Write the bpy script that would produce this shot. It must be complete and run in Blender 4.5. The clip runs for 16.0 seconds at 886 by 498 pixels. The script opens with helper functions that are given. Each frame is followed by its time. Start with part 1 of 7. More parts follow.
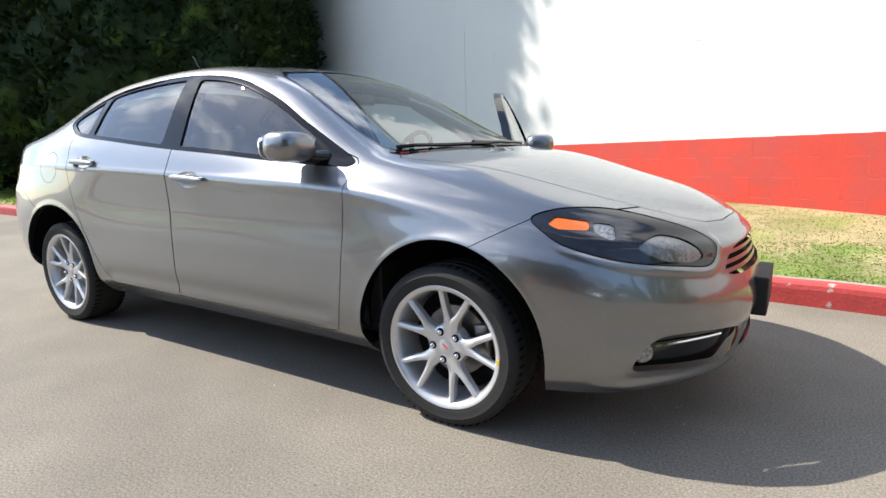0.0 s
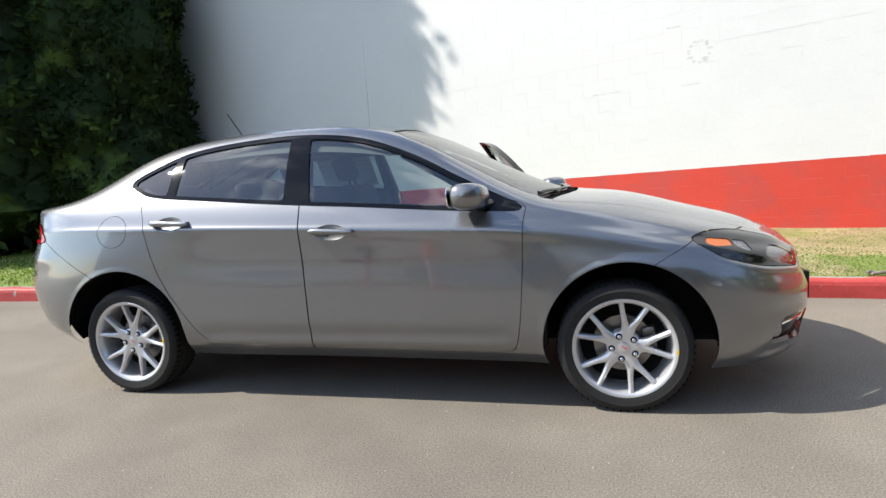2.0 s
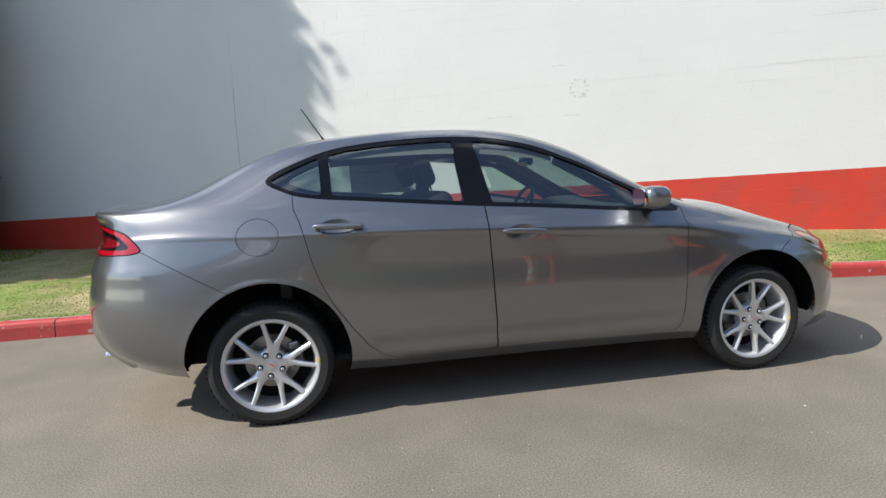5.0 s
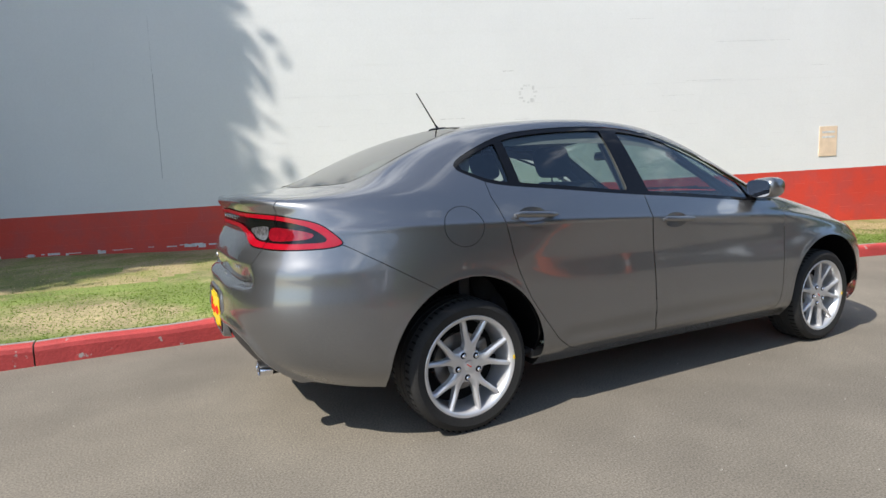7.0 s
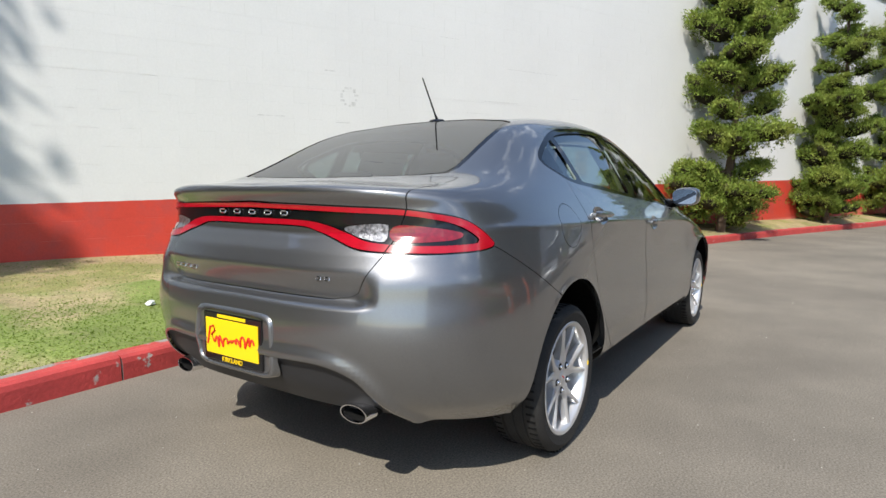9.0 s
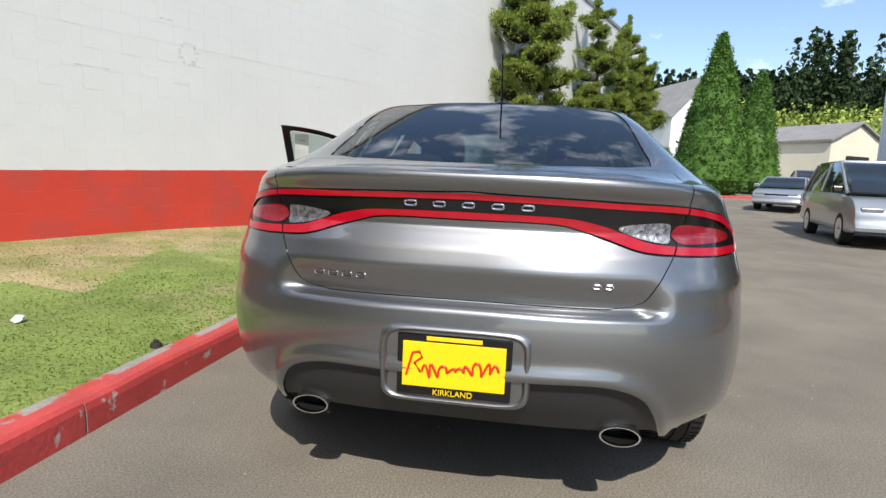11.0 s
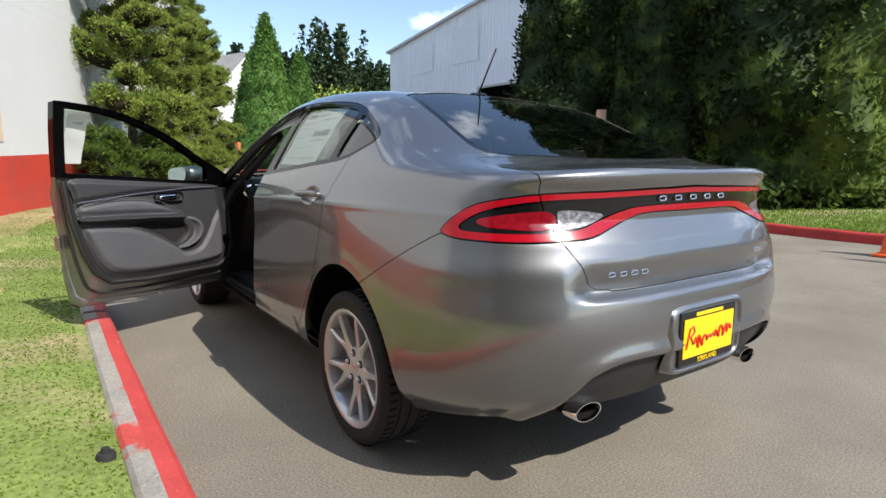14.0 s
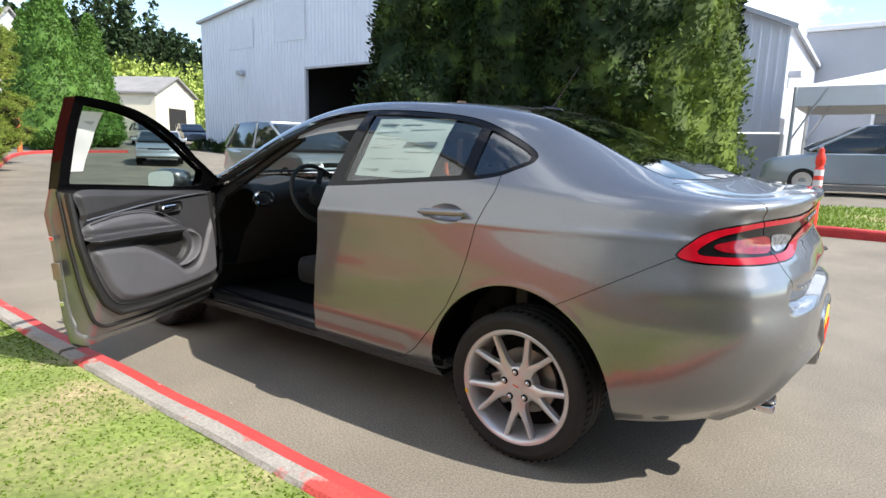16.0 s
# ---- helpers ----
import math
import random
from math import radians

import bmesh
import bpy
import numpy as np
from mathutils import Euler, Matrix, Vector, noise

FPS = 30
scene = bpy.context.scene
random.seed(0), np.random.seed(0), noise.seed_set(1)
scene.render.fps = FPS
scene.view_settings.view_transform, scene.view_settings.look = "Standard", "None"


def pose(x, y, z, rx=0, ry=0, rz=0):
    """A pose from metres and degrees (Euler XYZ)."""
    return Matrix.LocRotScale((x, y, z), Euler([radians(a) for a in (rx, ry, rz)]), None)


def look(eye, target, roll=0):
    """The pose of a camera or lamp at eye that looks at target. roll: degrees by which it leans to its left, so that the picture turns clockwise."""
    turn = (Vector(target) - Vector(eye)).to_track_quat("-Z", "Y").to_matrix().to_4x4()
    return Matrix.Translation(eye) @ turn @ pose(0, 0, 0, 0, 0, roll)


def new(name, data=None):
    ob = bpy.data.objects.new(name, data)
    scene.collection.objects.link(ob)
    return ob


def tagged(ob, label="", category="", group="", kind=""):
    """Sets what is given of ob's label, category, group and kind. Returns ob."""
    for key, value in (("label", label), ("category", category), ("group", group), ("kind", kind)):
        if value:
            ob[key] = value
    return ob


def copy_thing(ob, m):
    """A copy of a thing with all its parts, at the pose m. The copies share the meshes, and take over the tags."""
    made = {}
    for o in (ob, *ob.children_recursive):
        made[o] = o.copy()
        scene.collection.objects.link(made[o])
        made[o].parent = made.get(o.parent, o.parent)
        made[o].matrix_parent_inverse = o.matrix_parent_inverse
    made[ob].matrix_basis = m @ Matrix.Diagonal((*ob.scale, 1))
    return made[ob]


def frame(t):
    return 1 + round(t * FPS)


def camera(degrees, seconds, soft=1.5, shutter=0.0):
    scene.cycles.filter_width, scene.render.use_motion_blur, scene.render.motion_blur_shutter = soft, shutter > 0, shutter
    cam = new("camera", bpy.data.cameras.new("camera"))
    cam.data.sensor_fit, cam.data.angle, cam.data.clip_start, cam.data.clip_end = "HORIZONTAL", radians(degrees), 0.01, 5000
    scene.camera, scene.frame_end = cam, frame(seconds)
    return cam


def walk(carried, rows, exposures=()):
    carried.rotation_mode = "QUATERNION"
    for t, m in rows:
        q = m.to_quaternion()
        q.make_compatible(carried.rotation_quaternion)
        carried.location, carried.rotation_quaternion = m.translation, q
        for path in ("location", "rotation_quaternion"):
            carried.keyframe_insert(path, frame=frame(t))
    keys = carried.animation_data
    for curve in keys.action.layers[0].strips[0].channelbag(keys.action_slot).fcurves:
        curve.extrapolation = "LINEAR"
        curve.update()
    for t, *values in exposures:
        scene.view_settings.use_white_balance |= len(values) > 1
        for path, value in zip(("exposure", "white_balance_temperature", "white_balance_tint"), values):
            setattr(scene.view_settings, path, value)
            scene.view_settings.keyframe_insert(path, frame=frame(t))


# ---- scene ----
cam = camera(75.25, 16.0)
PATH = [
    (0, (2.419, -2.561, 1.054), (1.373, -0.899, 0.676), -1.3),
    (0.5, (2.174, -2.845, 1.094), (1.327, -1.072, 0.725), -2.6),
    (1, (1.853, -3.113, 1.125), (1.100, -1.291, 0.786), -2.4),
    (1.5, (1.544, -3.349, 1.134), (0.911, -1.480, 0.810), -2.5),
    (2, (1.210, -3.535, 1.152), (0.716, -1.615, 0.889), -3.6),
    (2.5, (0.858, -3.680, 1.192), (0.580, -1.714, 0.948), -1.2),
    (3, (0.510, -3.774, 1.203), (0.360, -1.792, 0.983), -1.9),
    (3.2, (0.367, -3.801, 1.208), (0.232, -1.812, 1.044), -2.2),
    (5.3, (-1.302, -3.666, 1.154), (-0.845, -1.734, 0.911), -1.3),
    (5.5, (-1.474, -3.609, 1.140), (-0.988, -1.684, 0.901), -0.6),
    (6, (-1.883, -3.445, 1.134), (-1.283, -1.549, 0.917), -0.9),
    (6.5, (-2.271, -3.261, 1.128), (-1.503, -1.429, 0.896), -1.5),
    (7, (-2.606, -3.043, 1.132), (-1.685, -1.283, 0.899), -1.8),
    (7.5, (-2.916, -2.791, 1.128), (-1.805, -1.141, 0.920), -0.9),
    (8, (-3.184, -2.486, 1.119), (-1.880, -0.978, 0.955), -2.0),
    (8.5, (-3.386, -2.123, 1.097), (-1.865, -0.835, 0.927), -0.5),
    (9, (-3.559, -1.747, 1.078), (-1.909, -0.636, 0.872), 0.2),
    (9.5, (-3.694, -1.385, 1.084), (-1.967, -0.403, 0.849), 0.5),
    (9.7, (-3.748, -1.239, 1.078), (-1.980, -0.333, 0.847), 0.2),
    (11.8, (-3.880, 0.424, 1.080), (-1.904, 0.308, 0.795), 2.7),
    (12, (-3.843, 0.566, 1.065), (-1.878, 0.336, 0.770), 2.1),
    (12.5, (-3.730, 0.935, 1.052), (-1.826, 0.399, 0.758), 1.1),
    (13, (-3.590, 1.253, 1.060), (-1.776, 0.457, 0.782), 0.5),
    (13.5, (-3.457, 1.566, 1.093), (-1.762, 0.561, 0.752), 0.4),
    (14, (-3.327, 1.829, 1.108), (-1.710, 0.691, 0.807), 0.4),
    (14.5, (-3.146, 2.101, 1.149), (-1.634, 0.836, 0.815), 0.4),
    (15, (-2.923, 2.371, 1.188), (-1.572, 0.937, 0.846), -1.2),
    (15.5, (-2.669, 2.593, 1.202), (-1.421, 1.073, 0.837), -0.3),
    (16, (-2.374, 2.780, 1.233), (-1.214, 1.189, 0.882), 1.4),
]
walk(cam, [(t, look(eye, target, roll)) for t, eye, target, roll in PATH], [(0, .93), (1, .88), (2.5, .62), (5.5, .43), (9.5, .38), (12.5, .30), (13.5, .37), (14.5, .66), (16, .95)])

# ---- light ----
SUN = Vector((-0.93, -0.20, 1.0)).normalized()
world = bpy.data.worlds.new("sky")
scene.world = world
world.use_nodes = True
wn, wl = world.node_tree.nodes, world.node_tree.links
wn.clear()
w_out = wn.new("ShaderNodeOutputWorld")
w_bg = wn.new("ShaderNodeBackground")
w_sky = wn.new("ShaderNodeTexSky")
w_sky.sky_type = "NISHITA"
w_sky.sun_disc = False
w_sky.sun_elevation = math.asin(SUN.z)
w_sky.sun_rotation = math.atan2(SUN.x, SUN.y)
w_sky.air_density, w_sky.dust_density, w_sky.ozone_density = 1.0, 0.3, 1.2
w_tc = wn.new("ShaderNodeTexCoord")
w_map = wn.new("ShaderNodeMapping")
w_map.inputs["Scale"].default_value = (1.6, 1.6, 3.6)
w_map.inputs["Location"].default_value = (2.35, 1.7, 0.6)
w_noise = wn.new("ShaderNodeTexNoise")
w_noise.inputs["Scale"].default_value = 1.7
w_noise.inputs["Detail"].default_value = 7.0
w_noise.inputs["Roughness"].default_value = 0.58
w_ramp = wn.new("ShaderNodeValToRGB")
w_ramp.color_ramp.elements[0].position = 0.53
w_ramp.color_ramp.elements[1].position = 0.69
w_mix = wn.new("ShaderNodeMix")
w_mix.data_type = "RGBA"
w_mix.inputs["B"].default_value = (13.0, 13.4, 14.0, 1)
wl.new(w_tc.outputs["Generated"], w_map.inputs["Vector"])
wl.new(w_map.outputs["Vector"], w_noise.inputs["Vector"])
wl.new(w_noise.outputs["Fac"], w_ramp.inputs["Fac"])
wl.new(w_ramp.outputs["Color"], w_mix.inputs["Factor"])
wl.new(w_sky.outputs["Color"], w_mix.inputs["A"])
wl.new(w_mix.outputs["Result"], w_bg.inputs["Color"])
wl.new(w_bg.outputs["Background"], w_out.inputs["Surface"])
w_bg.inputs["Strength"].default_value = 0.15

sun = new("sun", bpy.data.lights.new("sun", "SUN"))
sun.data.energy = 4.4
sun.data.angle = radians(0.53)
sun.data.color = (1.0, 0.945, 0.86)
sun.matrix_world = look(SUN * 40, (0, 0, 0))


# ---- materials ----
def material(name, color, rough=0.5, metal=0.0, coat=0.0, coat_rough=0.03, vary=0.0, vary_scale=3.0, fine=0.0, fine_scale=60.0,
             bump=0.0, bump_scale=80.0, random=0.0, island=0.0, spec=0.5, second=None, second_scale=1.0, second_lo=0.45, second_hi=0.6,
             flake=0.0, detail=5.0, placed=False):
    """A surface: base colour varied at two scales, a fine bump, and where given a second colour in patches."""
    m = bpy.data.materials.new(name)
    m.use_nodes = True
    n, l = m.node_tree.nodes, m.node_tree.links
    b = n["Principled BSDF"]
    b.inputs["Roughness"].default_value = rough
    b.inputs["Metallic"].default_value = metal
    b.inputs["Coat Weight"].default_value = coat
    b.inputs["Coat Roughness"].default_value = coat_rough
    b.inputs["Specular IOR Level"].default_value = spec
    c = n.new("ShaderNodeRGB")
    c.outputs[0].default_value = tuple(color[:3]) + (1,)
    out = c.outputs[0]
    tc = n.new("ShaderNodeTexCoord").outputs["Object"]
    if placed:
        tc = n.new("ShaderNodeNewGeometry").outputs["Position"]

    def tex(scale, det=5.0):
        t = n.new("ShaderNodeTexNoise")
        t.inputs["Scale"].default_value = scale
        t.inputs["Detail"].default_value = det
        t.inputs["Roughness"].default_value = 0.6
        l.new(tc, t.inputs["Vector"])
        return t.outputs["Fac"]

    def mixed(a, bcol, fac, mode="MIX"):
        x = n.new("ShaderNodeMix")
        x.data_type, x.blend_type = "RGBA", mode
        l.new(a, x.inputs["A"])
        if isinstance(bcol, tuple):
            x.inputs["B"].default_value = bcol
        else:
            l.new(bcol, x.inputs["B"])
        if isinstance(fac, float):
            x.inputs["Factor"].default_value = fac
        else:
            l.new(fac, x.inputs["Factor"])
        return x.outputs["Result"]

    def ramp(fac, lo, hi, a=0.0, bb=1.0):
        r = n.new("ShaderNodeMapRange")
        r.inputs["From Min"].default_value, r.inputs["From Max"].default_value = lo, hi
        r.inputs["To Min"].default_value, r.inputs["To Max"].default_value = a, bb
        l.new(fac, r.inputs["Value"])
        return r.outputs["Result"]

    def scaled(col, fac):
        s = n.new("ShaderNodeVectorMath")
        s.operation = "SCALE"
        l.new(col, s.inputs[0])
        l.new(fac, s.inputs["Scale"])
        return s.outputs["Vector"]

    if second is not None:
        out = mixed(out, tuple(second[:3]) + (1,), ramp(tex(second_scale, 6.0), second_lo, second_hi))
    if vary:
        out = scaled(out, ramp(tex(vary_scale), 0.3, 0.7, 1 - vary, 1 + vary))
    if fine:
        out = scaled(out, ramp(tex(fine_scale, 3.0), 0.3, 0.7, 1 - fine, 1 + fine))
    if random:
        o = n.new("ShaderNodeObjectInfo")
        out = scaled(out, ramp(o.outputs["Random"], 0, 1, 1 - random, 1 + random))
    if island:
        g = n.new("ShaderNodeNewGeometry")
        out = scaled(out, ramp(g.outputs["Random Per Island"], 0, 1, 1 - island, 1 + island))
    l.new(out, b.inputs["Base Color"])
    if bump:
        bp = n.new("ShaderNodeBump")
        bp.inputs["Strength"].default_value = bump
        bp.inputs["Distance"].default_value = 0.01
        l.new(tex(bump_scale, detail), bp.inputs["Height"])
        l.new(bp.outputs["Normal"], b.inputs["Normal"])
    if flake:
        l.new(ramp(tex(900.0, 2.0), 0.3, 0.7, rough - flake, rough + flake), b.inputs["Roughness"])
    return m


def glass(name, tint, rough=0.0, base=0.15):
    """Thin tinted glass: clear transmission with a true specular coat."""
    m = bpy.data.materials.new(name)
    m.use_nodes = True
    n, l = m.node_tree.nodes, m.node_tree.links
    n.clear()
    o = n.new("ShaderNodeOutputMaterial")
    mix = n.new("ShaderNodeMixShader")
    tr = n.new("ShaderNodeBsdfTransparent")
    tr.inputs["Color"].default_value = tint
    gl = n.new("ShaderNodeBsdfGlossy")
    gl.inputs["Roughness"].default_value = rough
    fr = n.new("ShaderNodeLayerWeight")
    fr.inputs["Blend"].default_value = 0.5
    pw = n.new("ShaderNodeMath")
    pw.operation = "POWER"
    pw.inputs[1].default_value = 4.2
    l.new(fr.outputs["Facing"], pw.inputs[0])
    ma = n.new("ShaderNodeMath")
    ma.operation = "MULTIPLY_ADD"
    ma.inputs[1].default_value, ma.inputs[2].default_value = 1 - base, base
    l.new(pw.outputs["Value"], ma.inputs[0])
    l.new(ma.outputs["Value"], mix.inputs["Fac"])
    l.new(tr.outputs["BSDF"], mix.inputs[1])
    l.new(gl.outputs["BSDF"], mix.inputs[2])
    l.new(mix.outputs["Shader"], o.inputs["Surface"])
    return m


M_PAINT = material("grey_metallic_paint", (0.180, 0.184, 0.193), 0.26, 0.90, 1.0, 0.02, vary=0.04, vary_scale=1.2, flake=0.05)
# a second, broader sheen from the metal flakes
p_n, p_l = M_PAINT.node_tree.nodes, M_PAINT.node_tree.links
p_near = p_n["Principled BSDF"]
p_wide = p_n.new("ShaderNodeBsdfPrincipled")
p_wide.inputs["Base Color"].default_value = (0.285, 0.290, 0.300, 1)
p_wide.inputs["Metallic"].default_value, p_wide.inputs["Roughness"].default_value = 0.9, 0.43
for p_b in (p_near, p_wide):
    p_b.inputs["Coat Weight"].default_value, p_b.inputs["Coat Roughness"].default_value, p_b.inputs["Coat IOR"].default_value = 1.0, 0.02, 1.58
p_mix = p_n.new("ShaderNodeMixShader")
p_mix.inputs["Fac"].default_value = 0.42
p_l.new(p_near.outputs["BSDF"], p_mix.inputs[1])
p_l.new(p_wide.outputs["BSDF"], p_mix.inputs[2])
p_l.new(p_mix.outputs["Shader"], p_n["Material Output"].inputs["Surface"])
M_PLASTIC_GREY = material("grey_bumper_plastic", (0.020, 0.020, 0.022), 0.55, 0.0, 0.0, 0.2, vary=0.08, vary_scale=6)
M_BLACK = material("black_gloss_trim", (0.006, 0.006, 0.007), 0.14, 0, 0.15, vary=0.2, vary_scale=9)
M_FRAME = material("black_satin_frame", (0.005, 0.005, 0.006), 0.06, vary=0.2, vary_scale=9, spec=0.28)
M_MATT = material("matt_black_plastic", (0.009, 0.009, 0.009), 0.6, vary=0.2, vary_scale=9, bump=0.1, bump_scale=150)
M_JAMB = material("jamb_paint", (0.20, 0.20, 0.205), 0.30, 0.8, 0.6, 0.1, vary=0.1, vary_scale=5)
M_REFLECTOR = material("lamp_reflector", (0.20, 0.20, 0.21), 0.22, 0.8, 1.0, 0.02, vary=0.45, vary_scale=26, bump=0.5, bump_scale=40)
M_SEAM = material("dark_seam", (0.006, 0.006, 0.006), 0.8, vary=0.2)
M_RUBBER = material("tyre_rubber", (0.015, 0.0145, 0.014), 0.8, vary=0.25, vary_scale=7, fine=0.2, fine_scale=90, bump=0.12, bump_scale=160)
M_WELL = material("wheel_well_liner", (0.010, 0.010, 0.010), 0.9, spec=0.1, vary=0.3, vary_scale=12, bump=0.2, bump_scale=60)
M_ALLOY = material("silver_alloy", (0.62, 0.62, 0.63), 0.30, 0.55, 0.6, 0.05, vary=0.05, vary_scale=10)
M_STEEL = material("brake_steel", (0.30, 0.29, 0.28), 0.38, 0.9, vary=0.15, vary_scale=22)
M_CHROME = material("chrome", (0.80, 0.80, 0.82), 0.07, 1.0, vary=0.02)
M_RED_LENS = material("red_lamp_lens", (0.36, 0.004, 0.014), 0.16, 0, 0.4, 0.02, vary=0.12, vary_scale=30)
M_RED_DARK = material("dark_red_lens", (0.21, 0.005, 0.012), 0.12, 0, 1.0, 0.02, vary=0.3, vary_scale=60)
M_CLEAR_LENS = material("clear_lamp_lens", (0.24, 0.24, 0.26), 0.3, 0.7, 1.0, 0.02, vary=0.8, vary_scale=70, bump=0.5, bump_scale=90)
M_AMBER = material("amber_reflector", (0.62, 0.13, 0.008), 0.2, 0, 0.5, vary=0.15, vary_scale=40)
M_LAMP_DARK = material("smoked_lamp_body", (0.010, 0.010, 0.011), 0.12, 0.0, 0.35, 0.01, vary=0.3, vary_scale=14)
M_GLASS = glass("car_glass", (0.50, 0.60, 0.57, 1))
M_GLASS_REAR = glass("rear_tinted_glass", (0.26, 0.33, 0.33, 1), base=0.17)
M_MIRROR = material("mirror_glass", (0.86, 0.88, 0.88), 0.02, 1.0, vary=0.01)
M_TRIM = material("charcoal_interior_plastic", (0.026, 0.026, 0.029), 0.55, vary=0.12, vary_scale=9, bump=0.15, bump_scale=220)
M_TRIM_LIGHT = material("grey_soft_trim", (0.068, 0.068, 0.076), 0.6, vary=0.1, vary_scale=8, bump=0.15, bump_scale=200)
M_CLOTH = material("black_seat_cloth", (0.016, 0.016, 0.018), 0.9, vary=0.2, vary_scale=9, bump=0.3, bump_scale=300)
M_HEADLINER = material("grey_headliner", (0.20, 0.20, 0.195), 0.9, vary=0.08, vary_scale=8, bump=0.1, bump_scale=200)
M_PAPER = material("white_sticker_paper", (0.78, 0.80, 0.79), 0.5, vary=0.04, vary_scale=5)
M_INK = material("dark_print", (0.24, 0.24, 0.25), 0.6, vary=0.2)
M_INK_PALE = material("pale_print", (0.52, 0.54, 0.55), 0.6, vary=0.1)
M_PLATE_YELLOW = material("yellow_plate", (0.90, 0.60, 0.005), 0.35, 0, 0.3, vary=0.03)
M_PLATE_RED = material("red_print", (0.70, 0.03, 0.01), 0.4, vary=0.05)
M_ASPHALT = material("asphalt", (0.208, 0.184, 0.147), 0.88, vary=0.16, vary_scale=1.1, fine=0.44, fine_scale=120, bump=0.13, bump_scale=230,
                     second=(0.168, 0.148, 0.119), second_scale=0.35, second_lo=0.42, second_hi=0.62)
M_KERB_RED = material("red_kerb_paint", (0.47, 0.055, 0.050), 0.6, vary=0.14, vary_scale=4, fine=0.1, fine_scale=60, bump=0.35, bump_scale=50,
                      second=(0.40, 0.35, 0.32), second_scale=9.0, second_lo=0.64, second_hi=0.68)
M_KERB_TOP = material("worn_kerb_concrete", (0.30, 0.28, 0.25), 0.85, vary=0.18, vary_scale=5, fine=0.2, fine_scale=90, bump=0.6, bump_scale=60,
                      second=(0.47, 0.06, 0.05), second_scale=2.4, second_lo=0.55, second_hi=0.60)
# the red kerb paint again, darkened so that its colour carries shade
M_KERB_SHADE = material("shaded_red_kerb", (0.42, 0.03, 0.03), 0.6, vary=0.2, vary_scale=4, fine=0.12, fine_scale=50, bump=0.3, bump_scale=50)
M_WALL_WHITE = material("white_painted_block", (0.70, 0.70, 0.68), 0.62, vary=0.025, vary_scale=0.8, fine=0.02, fine_scale=40, bump=0.18, bump_scale=45,
                        random=0.004, placed=True)
M_WALL_RED = material("red_painted_block", (0.60, 0.055, 0.032), 0.55, vary=0.08, vary_scale=1.5, fine=0.05, fine_scale=50, bump=0.22, bump_scale=45,
                      random=0.010, placed=True, second=(0.50, 0.06, 0.045), second_scale=3.0)
M_JOINT_WHITE = material("white_painted_joint", (0.66, 0.66, 0.64), 0.7, vary=0.05, vary_scale=3)
M_JOINT_RED = material("red_painted_joint", (0.62, 0.13, 0.10), 0.7, vary=0.1, vary_scale=3)
M_SOIL = material("grass_ground", (0.17, 0.22, 0.05), 0.95, vary=0.25, vary_scale=2.0, fine=0.3, fine_scale=45, bump=0.6, bump_scale=40,
                  second=(0.34, 0.28, 0.15), second_scale=0.75, second_lo=0.50, second_hi=0.62)
M_DRY_SOIL = material("dry_bare_ground", (0.34, 0.27, 0.14), 0.95, vary=0.2, vary_scale=2.0, fine=0.3, fine_scale=50, bump=0.5, bump_scale=45, second=(0.22, 0.22, 0.07), second_scale=1.6)
M_GRASS = material("grass_blades", (0.185, 0.27, 0.045), 0.6, vary=0.16, vary_scale=5.0, island=0.10, second=(0.36, 0.33, 0.13), second_scale=1.1,
                   second_lo=0.56, second_hi=0.74, spec=0.25)
M_GRASS_DRY = material("dry_grass_blades", (0.46, 0.39, 0.20), 0.7, vary=0.2, vary_scale=3.0, island=0.35, spec=0.2)
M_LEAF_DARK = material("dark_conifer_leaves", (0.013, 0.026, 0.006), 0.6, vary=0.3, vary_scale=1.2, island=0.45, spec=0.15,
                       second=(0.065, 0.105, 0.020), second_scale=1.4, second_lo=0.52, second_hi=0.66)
# lighter copy of the conifer leaves, with sunlight put into the colour
M_LEAF_SUNLIT = material("sunlit_conifer_leaves", (0.060, 0.095, 0.020), 0.6, vary=0.3, vary_scale=1.2, island=0.4, spec=0.2, second=(0.13, 0.18, 0.035), second_scale=1.4)
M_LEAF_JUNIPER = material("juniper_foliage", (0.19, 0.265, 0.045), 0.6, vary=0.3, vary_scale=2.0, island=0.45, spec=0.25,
                          second=(0.21, 0.25, 0.05), second_scale=2.0)
# twig colour held near black to stand for shade within the crowns
M_TWIG_SHADE = material("shaded_inner_twigs", (0.024, 0.022, 0.012), 0.95, vary=0.4, vary_scale=9, bump=0.8, bump_scale=30, spec=0.1)
M_PEBBLE = material("loose_grit", (0.42, 0.40, 0.36), 0.9, island=0.45, vary=0.2)
M_LEAF_CYPRESS = material("cypress_foliage", (0.095, 0.19, 0.035), 0.6, vary=0.25, vary_scale=2.0, island=0.4, spec=0.25)
M_LEAF_HILL = material("hill_foliage", (0.030, 0.052, 0.020), 0.7, vary=0.35, vary_scale=0.15, island=0.4, spec=0.2)
M_LEAF_LIGHT = material("light_bush_foliage", (0.27, 0.33, 0.075), 0.7, vary=0.35, vary_scale=0.2, island=0.4, spec=0.2)
M_BARK = material("brown_bark", (0.11, 0.075, 0.05), 0.9, vary=0.3, vary_scale=6, bump=0.8, bump_scale=25)
M_CONE = material("orange_cone_plastic", (0.85, 0.13, 0.02), 0.45, vary=0.08, vary_scale=6, bump=0.05, bump_scale=60)
M_REFLECT = material("white_reflective_band", (0.75, 0.75, 0.74), 0.35, vary=0.06, vary_scale=20)
